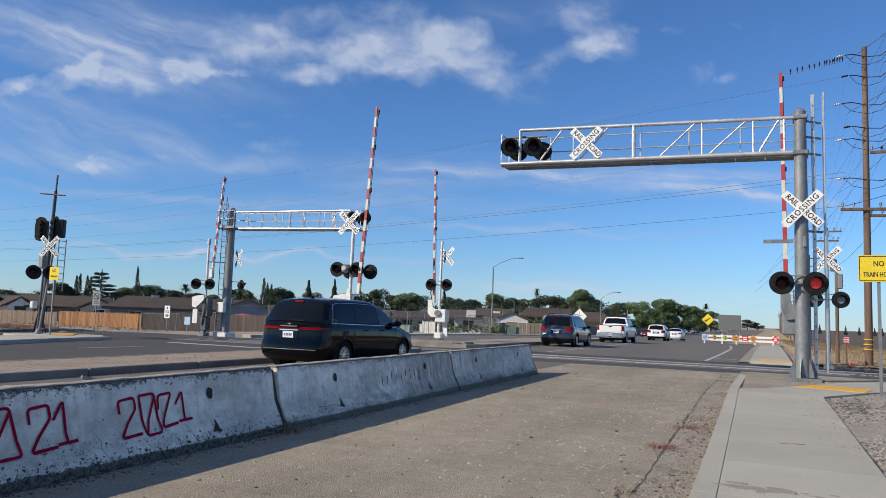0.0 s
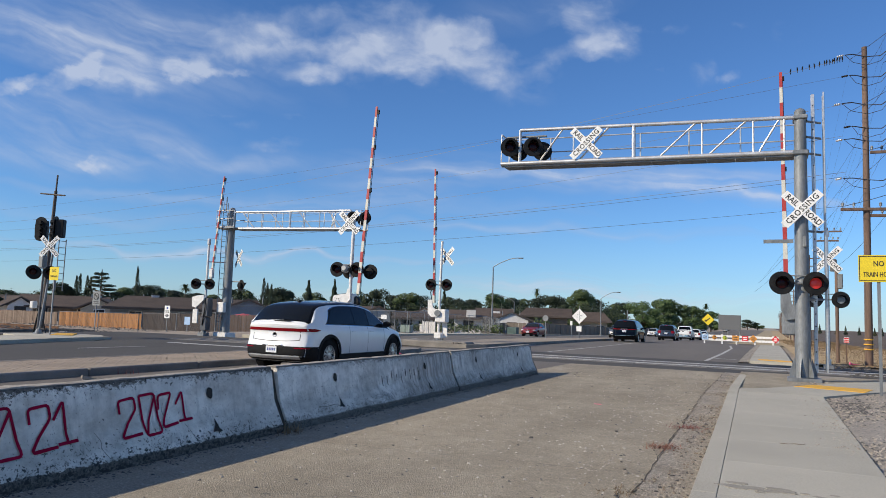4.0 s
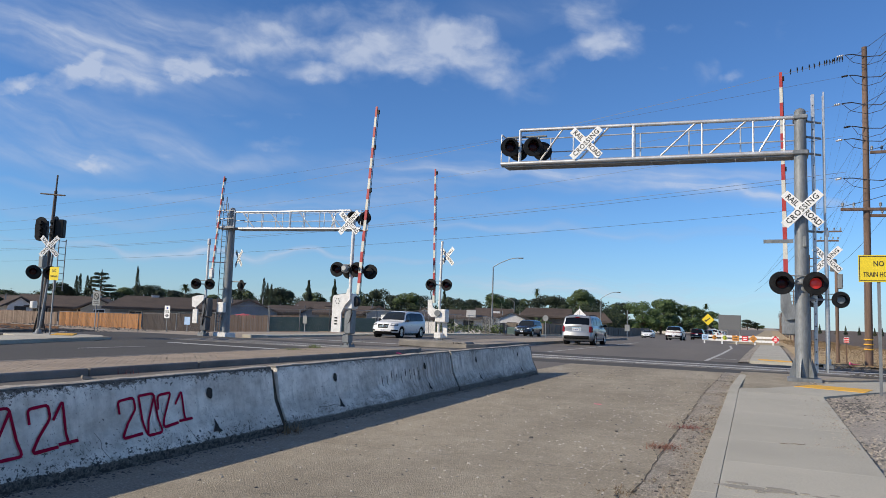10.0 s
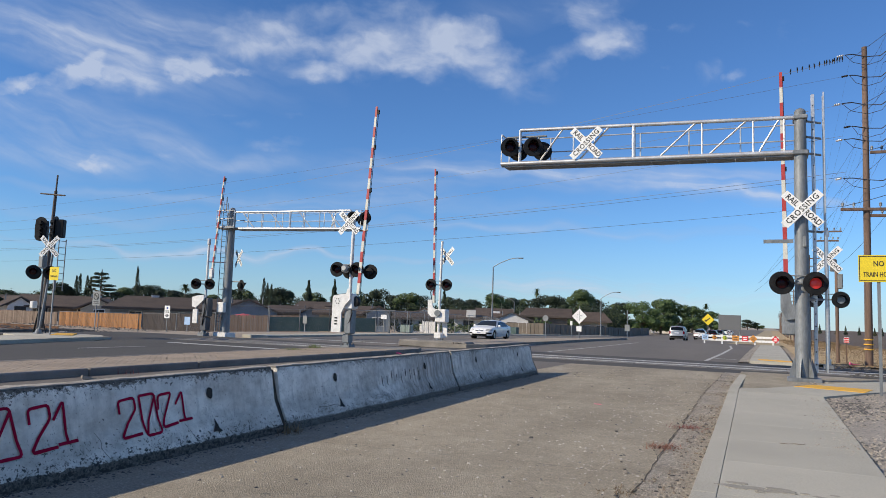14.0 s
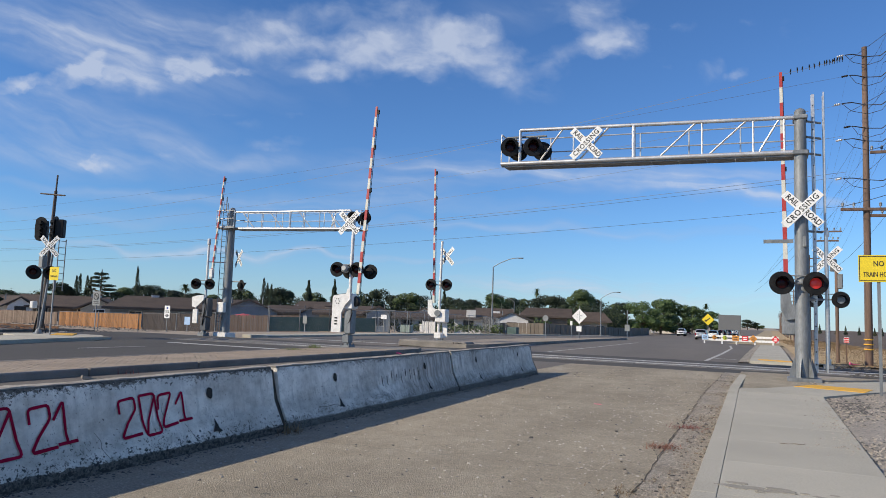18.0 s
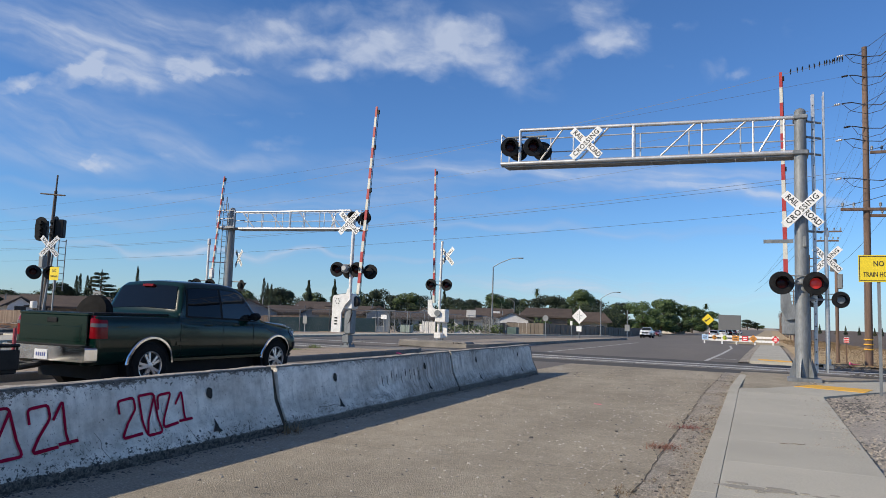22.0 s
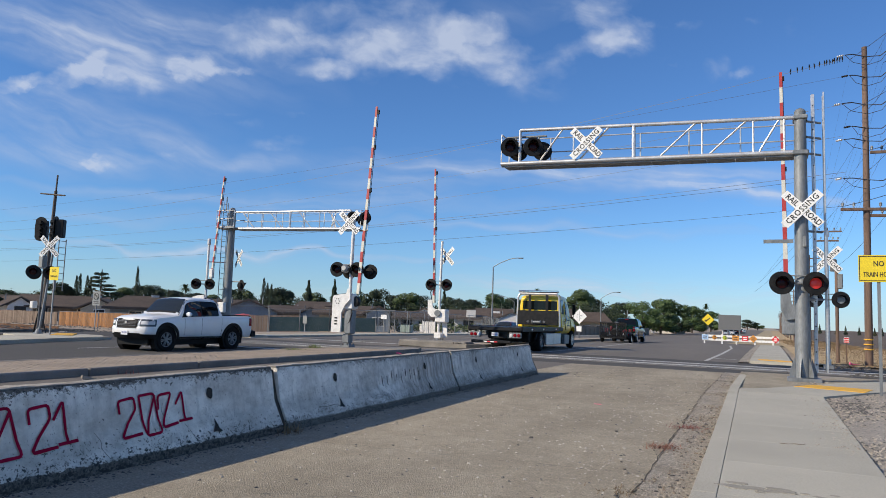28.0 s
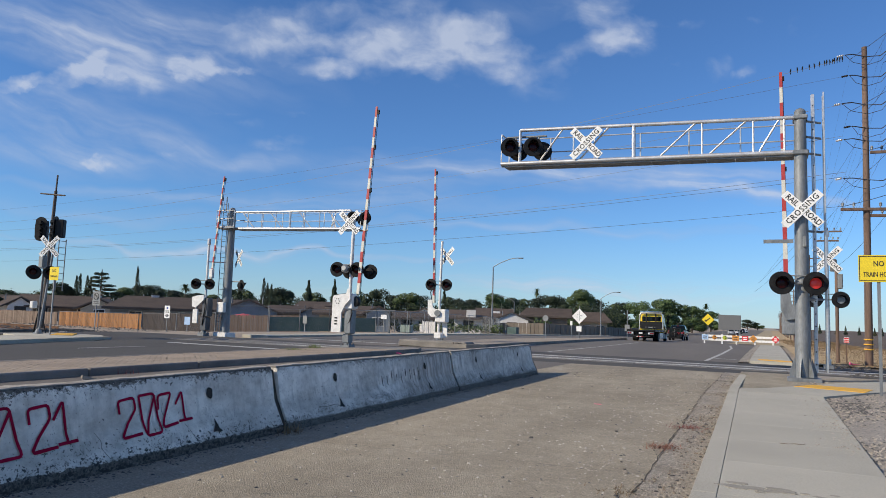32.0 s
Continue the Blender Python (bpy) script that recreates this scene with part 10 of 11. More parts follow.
def raw(shape, name):
    me = bpy.data.meshes.new(name)
    me.from_pydata([tuple(v) for v in shape.v], [], shape.f)
    return me


def tree_model(kind, seed):
    """A unit tree: height 1, crown about 1 wide before scaling."""
    rng = random.Random(seed)
    trunk, crown = Shape(), Shape()
    if kind in "bg":
        trunk.rod((0, 0, -0.05), (0.02, 0, 0.4), 0.03, 0.018, 8)
        blobs = []
        for i in range(9):
            a = rng.uniform(0, 6.28)
            r = rng.uniform(0.1, 0.3)
            z = rng.uniform(0.38, 0.84)
            blobs.append((r * math.cos(a), r * math.sin(a), z, rng.uniform(0.11, 0.2)))
        blobs.append((0, 0, 0.82, 0.17))
        for i in range(6 if kind == "g" else 3):
            a = i * 1.05 + rng.uniform(0, 0.6)
            blobs.append((0.3 * math.cos(a), 0.3 * math.sin(a), rng.uniform(0.16, 0.36), 0.16))
        for x, y, z, r in blobs:
            trunk.rod((0.01, 0, 0.3), (x * 0.8, y * 0.8, z), 0.012, 0.004, 5)
            leaf_cloud(crown, rng, (x, y, z), (r * 1.15, r * 1.15, r * 0.8), 520, 0.023)
    elif kind == "c":
        trunk.rod((0, 0, -0.05), (0, 0, 0.8), 0.06, 0.02, 6)
        for i in range(16):
            z = 0.08 + 0.9 * i / 16
            r = 0.48 * math.sin(min(1, (1 - z) * 1.7 + 0.08) * 1.57) * (0.55 + 0.45 * min(1, z * 5))
            leaf_cloud(crown, rng, (rng.uniform(-0.05, 0.05), rng.uniform(-0.05, 0.05), z), (r, r, 0.06), 60, 0.05)
    elif kind == "f":
        trunk.rod((0, 0, -0.05), (0, 0, 0.97), 0.03, 0.006, 6)
        for i in range(20):
            z = 0.14 + 0.85 * i / 20
            r = 0.5 * (1.03 - z) / 0.85 * rng.uniform(0.7, 1.15)
            for k in range(6):
                a = rng.uniform(0, 6.28)
                trunk.rod((0, 0, z), (r * math.cos(a), r * math.sin(a), z - 0.04), 0.006, 0.002, 4)
                leaf_cloud(crown, rng, (0.6 * r * math.cos(a), 0.6 * r * math.sin(a), z - 0.02), (r * 0.42, r * 0.42, 0.03), 30, 0.04, 0.4)
    elif kind == "k":
        trunk.rod((0, 0, -0.05), (0, 0, 0.97), 0.035, 0.01, 8)
        for i in range(8):
            z = 0.35 + 0.6 * i / 8
            r = 0.5 * (1.15 - z) / 0.7
            for k in range(5):
                a = rng.uniform(0, 6.28)
                trunk.rod((0, 0, z - 0.03), (r * math.cos(a), r * math.sin(a), z), 0.01, 0.003, 4)
                leaf_cloud(crown, rng, (0.65 * r * math.cos(a), 0.65 * r * math.sin(a), z + 0.01), (r * 0.42, r * 0.42, 0.02), 50, 0.03, 0.8)
    else:
        trunk.tube([(0, 0, -0.05), (0.015, 0, 0.4), (0.0, 0, 0.8)], 0.03, 8)
        for k in range(90):
            a, up = rng.uniform(0, 6.28), rng.uniform(-0.9, 1.0)
            prev = Vector((0, 0, 0.8))
            for j in range(1, 6):
                f = j / 5
                reach = 0.5 * math.sqrt(max(0.15, 1 - up * up * 0.8))
                p = Vector((reach * f * math.cos(a), reach * f * math.sin(a), 0.86 + 0.13 * up * math.sin(f * 1.9) - 0.05 * f * f))
                side = Vector((-math.sin(a), math.cos(a), 0)) * 0.05 * (1.1 - f)
                crown.add([prev - side, prev + side, p + side * 0.8, p - side * 0.8], [(0, 1, 2, 3)])
                prev = p
    return raw(trunk, "trunk"), raw(crown, "crown")


TREE_KINDS = {"b": ("broadleaf tree with a dark uneven crown", "leaf_dark", 5), "g": ("leafy green street tree with a full crown", "leaf_bright", 4), "c": ("slim dark upright cypress tree", "leaf_dark", 3), "f": ("tall pointed dark conifer tree", "leaf_dark", 2), "k": ("spreading dark cedar tree", "leaf_dark", 1), "p": ("fan palm tree with a bare trunk", "leaf_mid", 1)}
MODELS = {}
for kind, (label, leaf, count) in TREE_KINDS.items():
    MODELS[kind] = []
    for i in range(count):
        tm_, cm_ = tree_model(kind, 40 + i * 7 + ord(kind))
        tm_.materials.append(MAT["bark"])
        cm_.materials.append(MAT["leaf_mid" if kind == "b" and i % 2 else leaf])
        MODELS[kind].append((tm_, cm_))
# kind, place east, place north, height, crown width
PLANTING = (
    "b -189 123 6.0 9.1; b -176 117 5.7 7.9; b -177 123 5.2 6.7; b -159 114 5.5 5.4; b -137 103 7.1 5.5; b -135 103 6.4 3.6; b -137 119 6.9 6.6; b -136 125 7.9 6.0; b -141 134 7.4 5.8; "
    "b -142 139 7.2 5.9; b -133 138 6.6 6.3; b -136 147 6.5 6.1; b -116 134 7.7 5.4; b -114 135 7.2 5.4; b -101 130 7.9 5.6; b -99 131 7.4 5.1; b -99 142 7.5 5.4; b -93 145 7.5 6.0; "
    "b -87 142 7.9 4.8; b -76 131 8.0 4.6; b -85 154 7.6 5.6; b -75 142 7.7 6.1; b -77 153 7.6 5.4; b -79 174 8.1 5.5; b -76 175 7.7 5.5; b -76 186 7.8 6.4; b -60 161 8.5 7.1; "
    "b -60 172 8.1 5.8; b -60 182 8.2 6.7; b -55 185 9.3 8.5; b -54 196 8.9 7.0; b -44 179 10.5 8.1; b -46 200 9.4 6.4; b -38 193 7.5 7.6; b -39 215 8.6 7.4; c -134 104 7.7 1.1; "
    "c -133 104 8.1 1.1; c -132 105 7.8 1.1; c -131 105 7.5 1.1; c -114 102 9.3 0.9; c -98 121 8.4 1.1; c -97 121 7.6 1.0; c -96 121 7.4 1.0; c -67 146 8.0 1.2; k -129 106 8.9 6.2; "
    "f -95 133 9.2 3.3; f -90 136 9.7 2.6; p -128 129 8.9 3.5; p -78 252 14.9 3.3; p -27 353 13.4 3.7; g -31 196 9.1 8.5; g -28 208 10.3 9.6; g -26 226 9.8 8.9; g -26 276 10.1 9.2; "
    "g -27 320 10.2 9.6; g -25 354 10.0 9.0; g -33 151 4.0 4.3; b -20 766 9.7 12.3; b -11 770 6.7 11.2; f 27 478 5.5 2.2; f 36 482 4.6 1.8; f 41 484 5.0 2.2; f 46 464 5.0 1.8; "
    "f 54 468 4.5 2.0; f 58 470 4.7 1.8; b -104 67 3.3 3.6; b -99.5 61 2.6 2.0; "
)
rng = random.Random(3)
for i, row in enumerate(r for r in PLANTING.split(";") if r.strip()):
    kind, x, y, h, w = row.split()
    x, y, h, w = float(x), float(y), float(h), float(w)
    label = TREE_KINDS[kind][0]
    tm_, cm_ = MODELS[kind][i % len(MODELS[kind])]
    z = ground_z(x, y) - 0.05
    t = thing("palm_tree" if kind == "p" else "tree", label, "tree", Matrix.LocRotScale((x, y, z), Euler((0, 0, rng.uniform(0, 6.28))), (w * (1.5 if kind == "b" else 1.25), w * (1.5 if kind == "b" else 1.25), h * {"b": 1.1, "c": 1.2, "k": 1.22, "f": 1.15}.get(kind, 1.02))), "trees")
    part("trunk", tm_, "bark", t)
    part("crown", cm_, "leaf_mid", t)
# low hedge growth filling the gaps behind the houses
s = Shape()
for i in range(260):
    f = rng.random()
    x, y = -150 + 118 * f, 100 + 62 * f + rng.uniform(-6, 12)
    hh = rng.uniform(4.0, 5.8) + 1.4 * f
    leaf_cloud(s, rng, (x, y, ground_z(x, y) + hh * 0.55), (rng.uniform(2, 4), 2, hh * 0.5), 210, 0.24)
tagged(part("hedge_growth", raw(s, "hedge_growth"), "leaf_dark"), "dense dark bushes behind the houses", "bushes", "", "stuff")
s = Shape()
for i in range(60):
    f = rng.random()
    x, y = -36 + 4 * f, 108 + 122 * f
    leaf_cloud(s, rng, (x - 3, y, ground_z(x, y) + 1.6), (1.5, 2.5, 1.5), 60, 0.25)
for i in range(34):
    f = i / 33
    x, y = -42.5 + 12 * f, 79 + 4 * f
    leaf_cloud(s, rng, (x, y, ground_z(x, y) + 0.55), (0.7, 0.5, rng.uniform(0.45, 0.75)), 50, 0.16)
tagged(part("shrubs", raw(s, "shrubs"), "leaf_mid"), "green shrubs behind the wall and the yard fence", "bushes", "", "stuff")


# ---- grass, weeds, litter ----
def blades(s, rng, x, y, z, count, spread, h, w, lean=0.5):
    for _ in range(count):
        px, py = x + rng.gauss(0, spread), y + rng.gauss(0, spread)
        a = rng.uniform(0, 6.28)
        hh = h * rng.uniform(0.5, 1.2)
        l = lean * hh * rng.random()
        dx, dy = math.cos(a), math.sin(a)
        s.add([(px - dy * w, py + dx * w, z), (px + dy * w, py - dx * w, z), (px + dx * l, py + dy * l, z + hh)], [(0, 1, 2)])


s = Shape()
for i in range(9000):
    y = 33 + 150 * rng.random() ** 2.2
    x = 2.0 + rng.random() ** 0.8 * (7.5 + 0.02 * y)
    blades(s, rng, x, y, ground_z(x, y) - 0.03, 4, 0.2, 0.05 + 0.0008 * y, 0.016 + 0.0004 * y, 1.5)
tagged(part("dry_grass", raw(s, "dry_grass"), "grass_dry"), "dry straw-coloured grass along the verge", "grass", "", "stuff")
setting("ground_grass_verge", grid(steps(1.2, 11, 8), steps(32.4, 260, 60) + [400, 700], 0.012), surface("dry grass soil", (0.34, 0.24, 0.12), (0.5, 0.37, 0.2), 0.95, 0, 0.5, 6, 0.6, depth=0.05), "dry grassy verge between the road and the field", "verge")
setting("ground_median_far", grid([-4.0, -2, -0.8, 1.2], steps(77, 260, 50) + [400, 700], 0.02), surface("dry roadside soil", (0.28, 0.22, 0.13), (0.42, 0.34, 0.21), 0.95, 0, 0.3, 5, 0.6, depth=0.05), "dusty dry roadside beyond the barricade", "verge")


def weed(x, y, z, mat, label, h=0.22, count=60, spread=0.13, lean=1.0):
    s = Shape()
    blades(s, rng, x, y, z, count, spread, h, 0.006, lean)
    tagged(part("weed", raw(s, "weed"), mat), label, "weed", "weeds", "stuff")


weed(-15.7, 22.6, 0.06, "weed_green", "green weed growing from the median pavers", 0.16, 160, 0.14)
weed(-15.4, 20.9, 0.06, "weed_green", "low spreading tuft on the median pavers", 0.06, 260, 0.22, 2.5)
weed(-1.12, 8.6, 0.01, "weed_brown", "dry brown weed in the gutter joint", 0.035, 190, 0.1, 3.0)
weed(-1.02, 10.4, 0.014, "weed_red", "dry reddish weed at the lane edge", 0.035, 150, 0.1, 3.0)
weed(-1.1, 6.2, 0.0, "grass_dry", "small dry weed in the gutter joint", 0.03, 90, 0.12, 3.0)
weed(-12.2, 10.8, 0.0, "weed_red", "dry stalks at the median kerb", 0.2, 16, 0.12)
weed(-5.15, 6.95, 0.0, "grass_dry", "dry litter caught at the barrier joint", 0.12, 70, 0.09)
for x, y, z, turn, mat, label, l in ((3.0, 32.0, 0.1, 40, "ribbon", "pink tape scraps on the ballast", 0.5), (-12.2, 22.8, 0.02, 20, "ribbon", "scrap of bright pink tape beside the kerb", 0.2), (-11.6, 9.5, 0.01, 80, "stone", "pale thin sticks lying beside the kerb", 0.36)):
    s = Shape()
    for k in range(3):
        s.box((-l / 2, -0.015 + 0.05 * k, 0), (l / 2 * (1 - 0.2 * k), 0.02 + 0.05 * k, 0.01 + 0.02 * k), pose(x, y, z, 0, 6 * k, turn + 14 * k))
    tagged(part("litter", s, mat), label, "litter", "litter")
tagged(part("litter", Shape().tube([(0.1, 9.15, 0.108), (0.18, 9.13, 0.11), (0.24, 9.17, 0.112), (0.33, 9.19, 0.11), (0.36, 9.24, 0.112)], 0.004, 5), "clod"), "thin curled dark twig on the sidewalk", "litter", "litter")
tagged(part("litter", Shape().box((-0.05, -0.012, 0), (0.05, 0.012, 0.008), pose(-2.71, 12.38, 0.004, 0, 3, 15)).box((-0.02, 0.03, 0), (0.06, 0.045, 0.006), pose(-2.71, 12.38, 0.004, 0, 0, -12)), "ribbon"), "scrap of pink tape on the asphalt", "litter", "litter")
# small stones spilled over the sidewalk's edge and loose bits along the lane
s = Shape()
for k in range(650):
    if k < 110:
        x, y, z = 0.95 - abs(rng.gauss(0, 0.22)), rng.uniform(8.5, 13.8), SW
    else:
        x, y, z = -1.2 - abs(rng.gauss(0, 0.55)), rng.uniform(4.0, 21.0), 0.002
    r = rng.uniform(0.006, 0.016)
    a = rng.uniform(0, 6.28)
    c, d = math.cos(a) * r, math.sin(a) * r
    s.add([(x + c, y + d, z), (x - d, y + c, z), (x - c, y - d, z), (x + d, y - c, z), (x + c * 0.3, y, z + r * 0.8)], [(0, 1, 4), (1, 2, 4), (2, 3, 4), (3, 0, 4)])
tagged(part("loose_stones", raw(s, "loose_stones"), "gravel_base"), "small loose stones on the sidewalk and lane edge", "stones", "", "stuff")
# oil stain patch: a thin dark film on the sidewalk
st = Shape()
r3 = random.Random(31)
for k in range(26):
    cx, cy, rr = 0.0 + r3.gauss(0, 0.2), 6.5 + r3.gauss(0, 0.06), r3.uniform(0.02, 0.075)
    st.slab([(cx + 1.7 * rr * math.cos(a * 0.785) * r3.uniform(0.7, 1.2), cy + rr * 0.7 * math.sin(a * 0.785) * r3.uniform(0.7, 1.2)) for a in range(8)], SW - 0.01, SW + 0.0015 + 0.0002 * k)
tagged(part("stain", st, surface("damp concrete", (0.235, 0.218, 0.18), (0.31, 0.288, 0.238), 0.85, 0, 7, 50, 0.2), walkway), "dark damp patch on the sidewalk")
# cracks across the worn asphalt
for x0, y0, x1, y1, seed in ((-5.2, 6.6, -1.15, 7.0, 1), (-4.9, 13.0, -1.2, 12.2, 2), (-3.6, 4.6, -1.3, 5.4, 4)):
    s = Shape()
    r2 = random.Random(seed)
    pts = [Vector((x0 + (x1 - x0) * i / 26 + r2.uniform(-0.03, 0.03), y0 + (y1 - y0) * i / 26 + r2.uniform(-0.05, 0.05), 0.003)) for i in range(27)]
    for a, b in zip(pts, pts[1:]):
        w = r2.uniform(0.001, 0.004)
        s.add([a + Vector((0, w, 0)), b + Vector((0, w, 0)), b - Vector((0, w, 0)), a - Vector((0, w, 0))], [(0, 1, 2, 3)])
    tagged(part("crack", s, "stone_dark"), "thin dark crack across the asphalt", "road crack", "", "structure")
s = Shape()
r2 = random.Random(9)
pts = [Vector((lane_edge_x(2 + 0.25 * i) - 0.01 + r2.uniform(-0.02, 0.02), 2 + 0.25 * i, 0.01)) for i in range(84)]
for a, b in zip(pts, pts[1:]):
    w = r2.uniform(0.002, 0.011)
    s.add([a + Vector((w, 0, 0)), b + Vector((w, 0, 0)), b - Vector((w, 0, 0)), a - Vector((w, 0, 0))], [(0, 1, 2, 3)])
tagged(part("crack", s, "joint_dirt"), "dark open joint between asphalt and gutter", "road crack", "", "structure")

# ---- cloud layers: two far sheets of drifting cloud ----
def cloud_material(name, puff_rows, veil_rows, haze):
    """Puffs with torn edges and streaked veils round the given middles; where there is none, the sky shows through."""
    m = bpy.data.materials.new(name)
    m.use_nodes = True
    nt = m.node_tree
    nt.nodes.clear()
    tc = nt.nodes.new("ShaderNodeTexCoord")

    def calc(op, *values):
        n = nt.nodes.new("ShaderNodeMath")
        n.operation = op
        for sck, v in zip(n.inputs, values):
            if hasattr(v, "is_linked"):
                nt.links.new(v, sck)
            else:
                sck.default_value = v
        return n.outputs[0]

    def bent(scale, reach, detail):
        warp = nt.nodes.new("ShaderNodeTexNoise")
        warp.inputs["Scale"].default_value, warp.inputs["Detail"].default_value = scale, detail
        nt.links.new(tc.outputs["Object"], warp.inputs[0])
        wv = nt.nodes.new("ShaderNodeVectorMath")
        wv.operation = "MULTIPLY_ADD"
        wv.inputs[1].default_value, wv.inputs[2].default_value = (reach, reach, 0), (-reach / 2, -reach / 2, 0)
        nt.links.new(warp.outputs["Color"], wv.inputs[0])
        add = nt.nodes.new("ShaderNodeVectorMath")
        nt.links.new(tc.outputs["Object"], add.inputs[0])
        nt.links.new(wv.outputs[0], add.inputs[1])
        return add.outputs[0]

    def field(rows, coords):
        total = None
        for x, y, rx, ry, turn, weight in rows:
            mp = nt.nodes.new("ShaderNodeMapping")
            mp.vector_type = "TEXTURE"
            mp.inputs["Location"].default_value = (x, y, 0)
            mp.inputs["Rotation"].default_value = (0, 0, radians(turn))
            mp.inputs["Scale"].default_value = (rx * 1.25, ry * 1.25, 100)
            nt.links.new(coords, mp.inputs[0])
            g = nt.nodes.new("ShaderNodeTexGradient")
            g.gradient_type = "SPHERICAL"
            nt.links.new(mp.outputs[0], g.inputs[0])
            v = calc("MULTIPLY", calc("POWER", g.outputs["Fac"], 0.75), weight)
            total = v if total is None else calc("ADD", total, v)
        return total

    def fbm(scale, detail, rough, stretch=(1, 1, 1), turn=0.0, coords=None):
        rot = nt.nodes.new("ShaderNodeMapping")
        rot.inputs["Rotation"].default_value = (0, 0, radians(turn))
        nt.links.new(coords or tc.outputs["Object"], rot.inputs[0])
        mp = nt.nodes.new("ShaderNodeMapping")
        mp.inputs["Scale"].default_value = stretch
        nt.links.new(rot.outputs[0], mp.inputs[0])
        n = nt.nodes.new("ShaderNodeTexNoise")
        n.inputs["Scale"].default_value, n.inputs["Detail"].default_value, n.inputs["Roughness"].default_value = scale, detail, rough
        nt.links.new(mp.outputs[0], n.inputs[0])
        return n.outputs["Fac"]

    gentle, torn = bent(0.0035, 150, 2), bent(0.012, 85, 4)
    shape = None
    if puff_rows:
        body = calc("MINIMUM", field(puff_rows, torn), 1.15)
        billow = calc("MULTIPLY", calc("SUBTRACT", fbm(0.0065, 9, 0.52, (0.8, 1.2, 1), 8, gentle), 0.5), 1.9)
        near_cloud = calc("MINIMUM", calc("MULTIPLY", body, 3.0), 1.0)
        shape = calc("MAXIMUM", calc("MULTIPLY", calc("ADD", calc("MULTIPLY", calc("ADD", body, -0.12), 0.8), calc("MULTIPLY", billow, near_cloud)), near_cloud), 0.0)
    if veil_rows:
        for rows, turn, stretch, strength in veil_rows:
            streak = fbm(0.0065, 5, 0.5, stretch, turn, gentle)
            wisp = fbm(0.014, 5, 0.55, (0.4, 1.3, 1), turn, torn)
            thin = calc("ADD", 0.6, calc("ADD", calc("MULTIPLY", calc("SUBTRACT", streak, 0.5), 2.2), calc("MULTIPLY", calc("SUBTRACT", wisp, 0.5), 0.7)))
            v = calc("MULTIPLY", calc("MULTIPLY", calc("MINIMUM", field(rows, gentle), 1.1), strength), calc("MAXIMUM", thin, 0.0))
            shape = v if shape is None else calc("ADD", shape, v)
    fac = ramp(nt, shape, [(0.0, (0, 0, 0)), (0.28, (0.17, 0.17, 0.17)), (0.62, (0.4, 0.4, 0.4)), (1.0, (0.74, 0.74, 0.74))])
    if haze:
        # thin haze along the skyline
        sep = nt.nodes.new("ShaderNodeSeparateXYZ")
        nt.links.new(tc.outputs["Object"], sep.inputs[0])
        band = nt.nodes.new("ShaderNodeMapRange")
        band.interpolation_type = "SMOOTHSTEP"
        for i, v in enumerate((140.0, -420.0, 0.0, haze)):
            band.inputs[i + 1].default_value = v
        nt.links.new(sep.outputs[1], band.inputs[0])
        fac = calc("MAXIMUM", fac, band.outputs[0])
    em = nt.nodes.new("ShaderNodeEmission")
    nt.links.new(ramp(nt, shape, [(0.1, (0.4, 0.52, 0.77)), (0.85, (0.67, 0.745, 0.9))]), em.inputs[0])
    em.inputs[1].default_value = 0.86
    tr = nt.nodes.new("ShaderNodeBsdfTransparent")
    mix = nt.nodes.new("ShaderNodeMixShader")
    nt.links.new(fac, mix.inputs[0])
    nt.links.new(tr.outputs[0], mix.inputs[1])
    nt.links.new(em.outputs[0], mix.inputs[2])
    out = nt.nodes.new("ShaderNodeOutputMaterial")
    nt.links.new(mix.outputs[0], out.inputs[0])
    return m


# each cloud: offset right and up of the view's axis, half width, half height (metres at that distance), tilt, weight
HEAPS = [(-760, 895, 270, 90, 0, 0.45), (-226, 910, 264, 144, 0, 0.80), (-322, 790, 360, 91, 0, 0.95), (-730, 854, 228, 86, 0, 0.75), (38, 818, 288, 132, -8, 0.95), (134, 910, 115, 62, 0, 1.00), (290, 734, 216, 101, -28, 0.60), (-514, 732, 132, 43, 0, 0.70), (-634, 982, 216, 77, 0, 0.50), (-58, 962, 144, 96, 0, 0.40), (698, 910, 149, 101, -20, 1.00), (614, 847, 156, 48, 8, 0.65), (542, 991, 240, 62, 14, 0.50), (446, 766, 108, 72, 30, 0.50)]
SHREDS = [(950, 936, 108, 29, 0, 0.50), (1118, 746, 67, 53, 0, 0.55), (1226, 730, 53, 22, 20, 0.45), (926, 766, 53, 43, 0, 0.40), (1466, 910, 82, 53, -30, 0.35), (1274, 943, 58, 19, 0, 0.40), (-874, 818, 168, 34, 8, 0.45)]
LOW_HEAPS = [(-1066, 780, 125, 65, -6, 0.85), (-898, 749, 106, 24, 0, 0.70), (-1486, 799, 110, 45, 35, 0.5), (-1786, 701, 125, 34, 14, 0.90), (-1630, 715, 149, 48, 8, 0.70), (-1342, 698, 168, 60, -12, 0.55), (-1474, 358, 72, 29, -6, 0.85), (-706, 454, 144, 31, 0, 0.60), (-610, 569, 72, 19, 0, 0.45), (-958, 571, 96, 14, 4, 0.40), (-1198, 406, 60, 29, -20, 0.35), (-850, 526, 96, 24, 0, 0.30)]
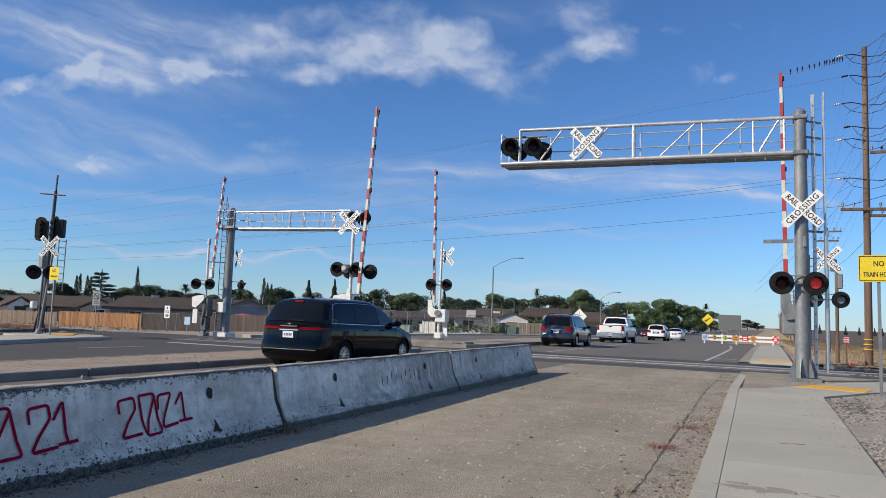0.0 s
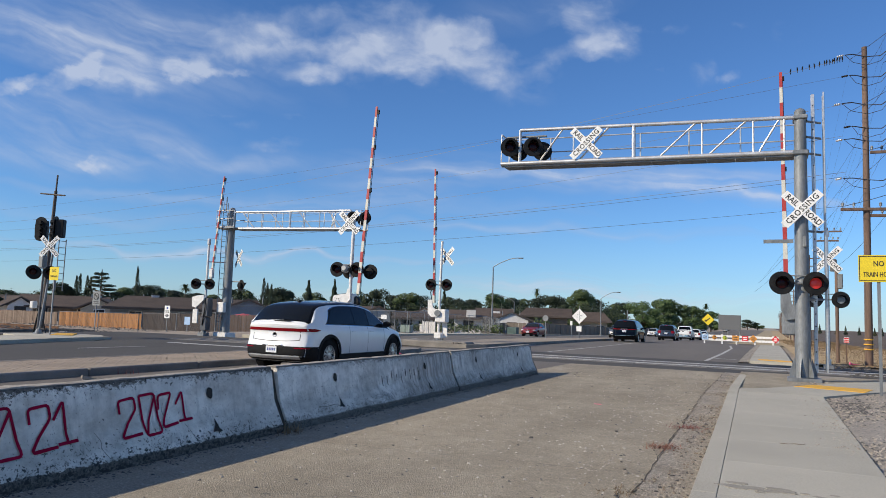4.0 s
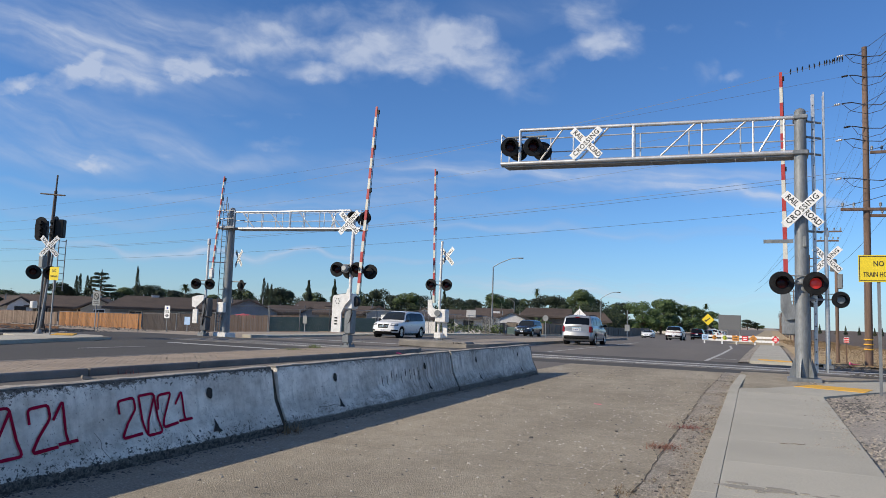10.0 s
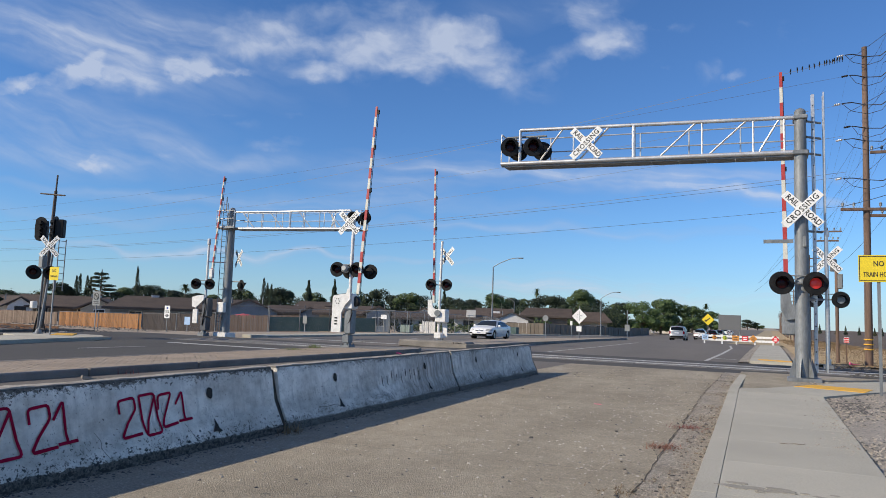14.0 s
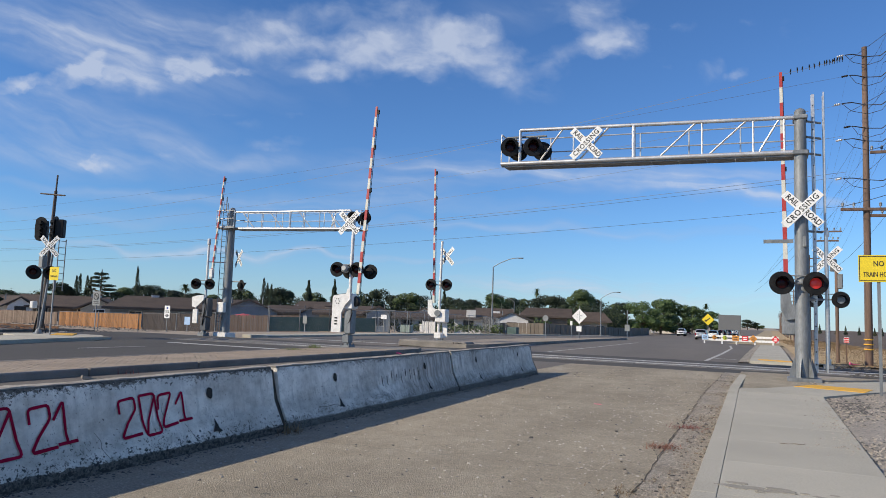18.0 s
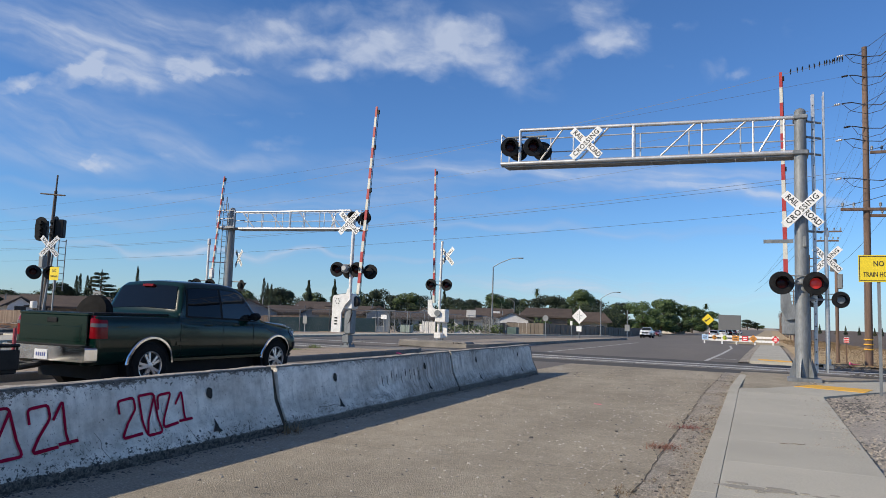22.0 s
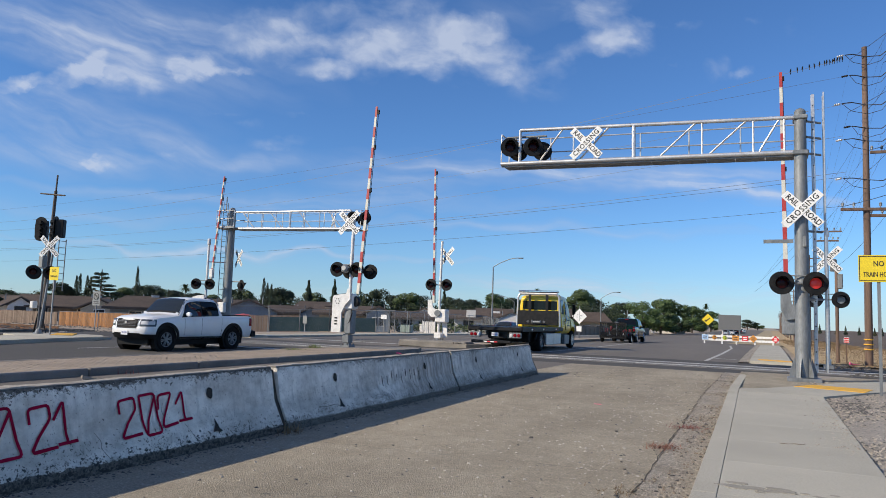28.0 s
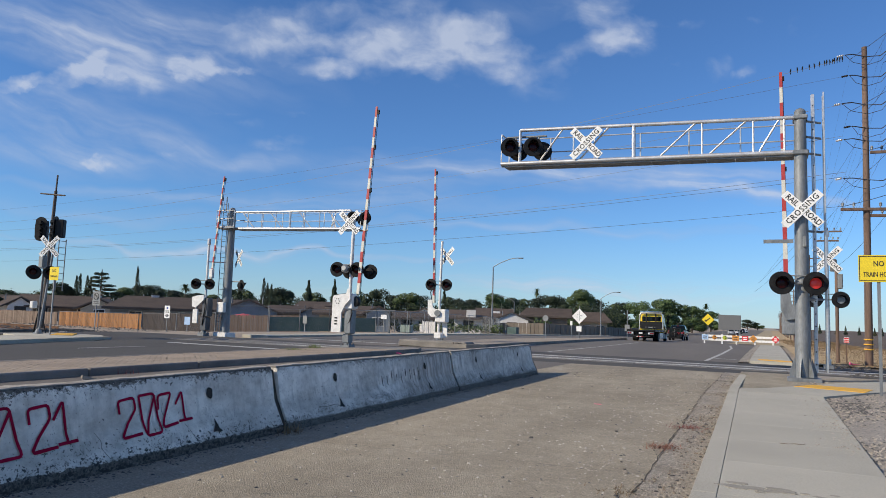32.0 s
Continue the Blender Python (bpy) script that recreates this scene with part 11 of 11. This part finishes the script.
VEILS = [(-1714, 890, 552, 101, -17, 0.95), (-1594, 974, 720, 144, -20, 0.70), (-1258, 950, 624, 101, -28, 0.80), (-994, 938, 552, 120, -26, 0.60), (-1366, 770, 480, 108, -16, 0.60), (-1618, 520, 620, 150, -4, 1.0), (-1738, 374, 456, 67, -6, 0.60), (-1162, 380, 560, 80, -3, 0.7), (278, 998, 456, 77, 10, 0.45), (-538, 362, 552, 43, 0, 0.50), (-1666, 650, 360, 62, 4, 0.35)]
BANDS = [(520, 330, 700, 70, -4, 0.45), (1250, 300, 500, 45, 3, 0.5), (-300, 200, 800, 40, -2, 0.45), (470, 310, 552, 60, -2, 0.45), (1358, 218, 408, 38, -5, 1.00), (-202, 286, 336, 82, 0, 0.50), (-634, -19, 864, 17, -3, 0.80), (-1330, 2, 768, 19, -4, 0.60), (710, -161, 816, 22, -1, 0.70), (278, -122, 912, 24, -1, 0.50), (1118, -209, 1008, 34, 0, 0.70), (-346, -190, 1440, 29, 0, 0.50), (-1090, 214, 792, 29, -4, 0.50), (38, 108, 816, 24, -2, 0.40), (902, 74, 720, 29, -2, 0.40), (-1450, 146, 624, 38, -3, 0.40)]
VIEW = look(EYE, AIM, 1.976)


def cloud_sheet(label, material, far, right, up):
    """A sheet square to the view, that drifts right and up by so many metres over the whole time."""
    k = far / 3000.0
    sheet = Shape().add([(-3000, -420, 0), (3000, -420, 0), (3000, 1500, 0), (-3000, 1500, 0)], [(0, 1, 2, 3)])
    ob = tagged(part("backdrop_clouds", raw(sheet, "backdrop_clouds"), material), label, "clouds", "", "structure")

    def drift():
        walk(ob, [(t, VIEW @ Matrix.Translation((right * k * (t - 19) / 32, up * k * (t - 19) / 32, -far))) for t in (0, 8, 16, 24, 32)])
    MOVES.append(drift)


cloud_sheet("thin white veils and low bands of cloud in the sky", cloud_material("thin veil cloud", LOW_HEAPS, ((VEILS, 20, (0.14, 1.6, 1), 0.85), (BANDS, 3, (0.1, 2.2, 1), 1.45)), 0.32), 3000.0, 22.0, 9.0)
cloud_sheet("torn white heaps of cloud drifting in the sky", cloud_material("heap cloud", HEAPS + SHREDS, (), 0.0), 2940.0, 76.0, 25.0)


def motions():
    for go in MOVES:
        go()


motions()
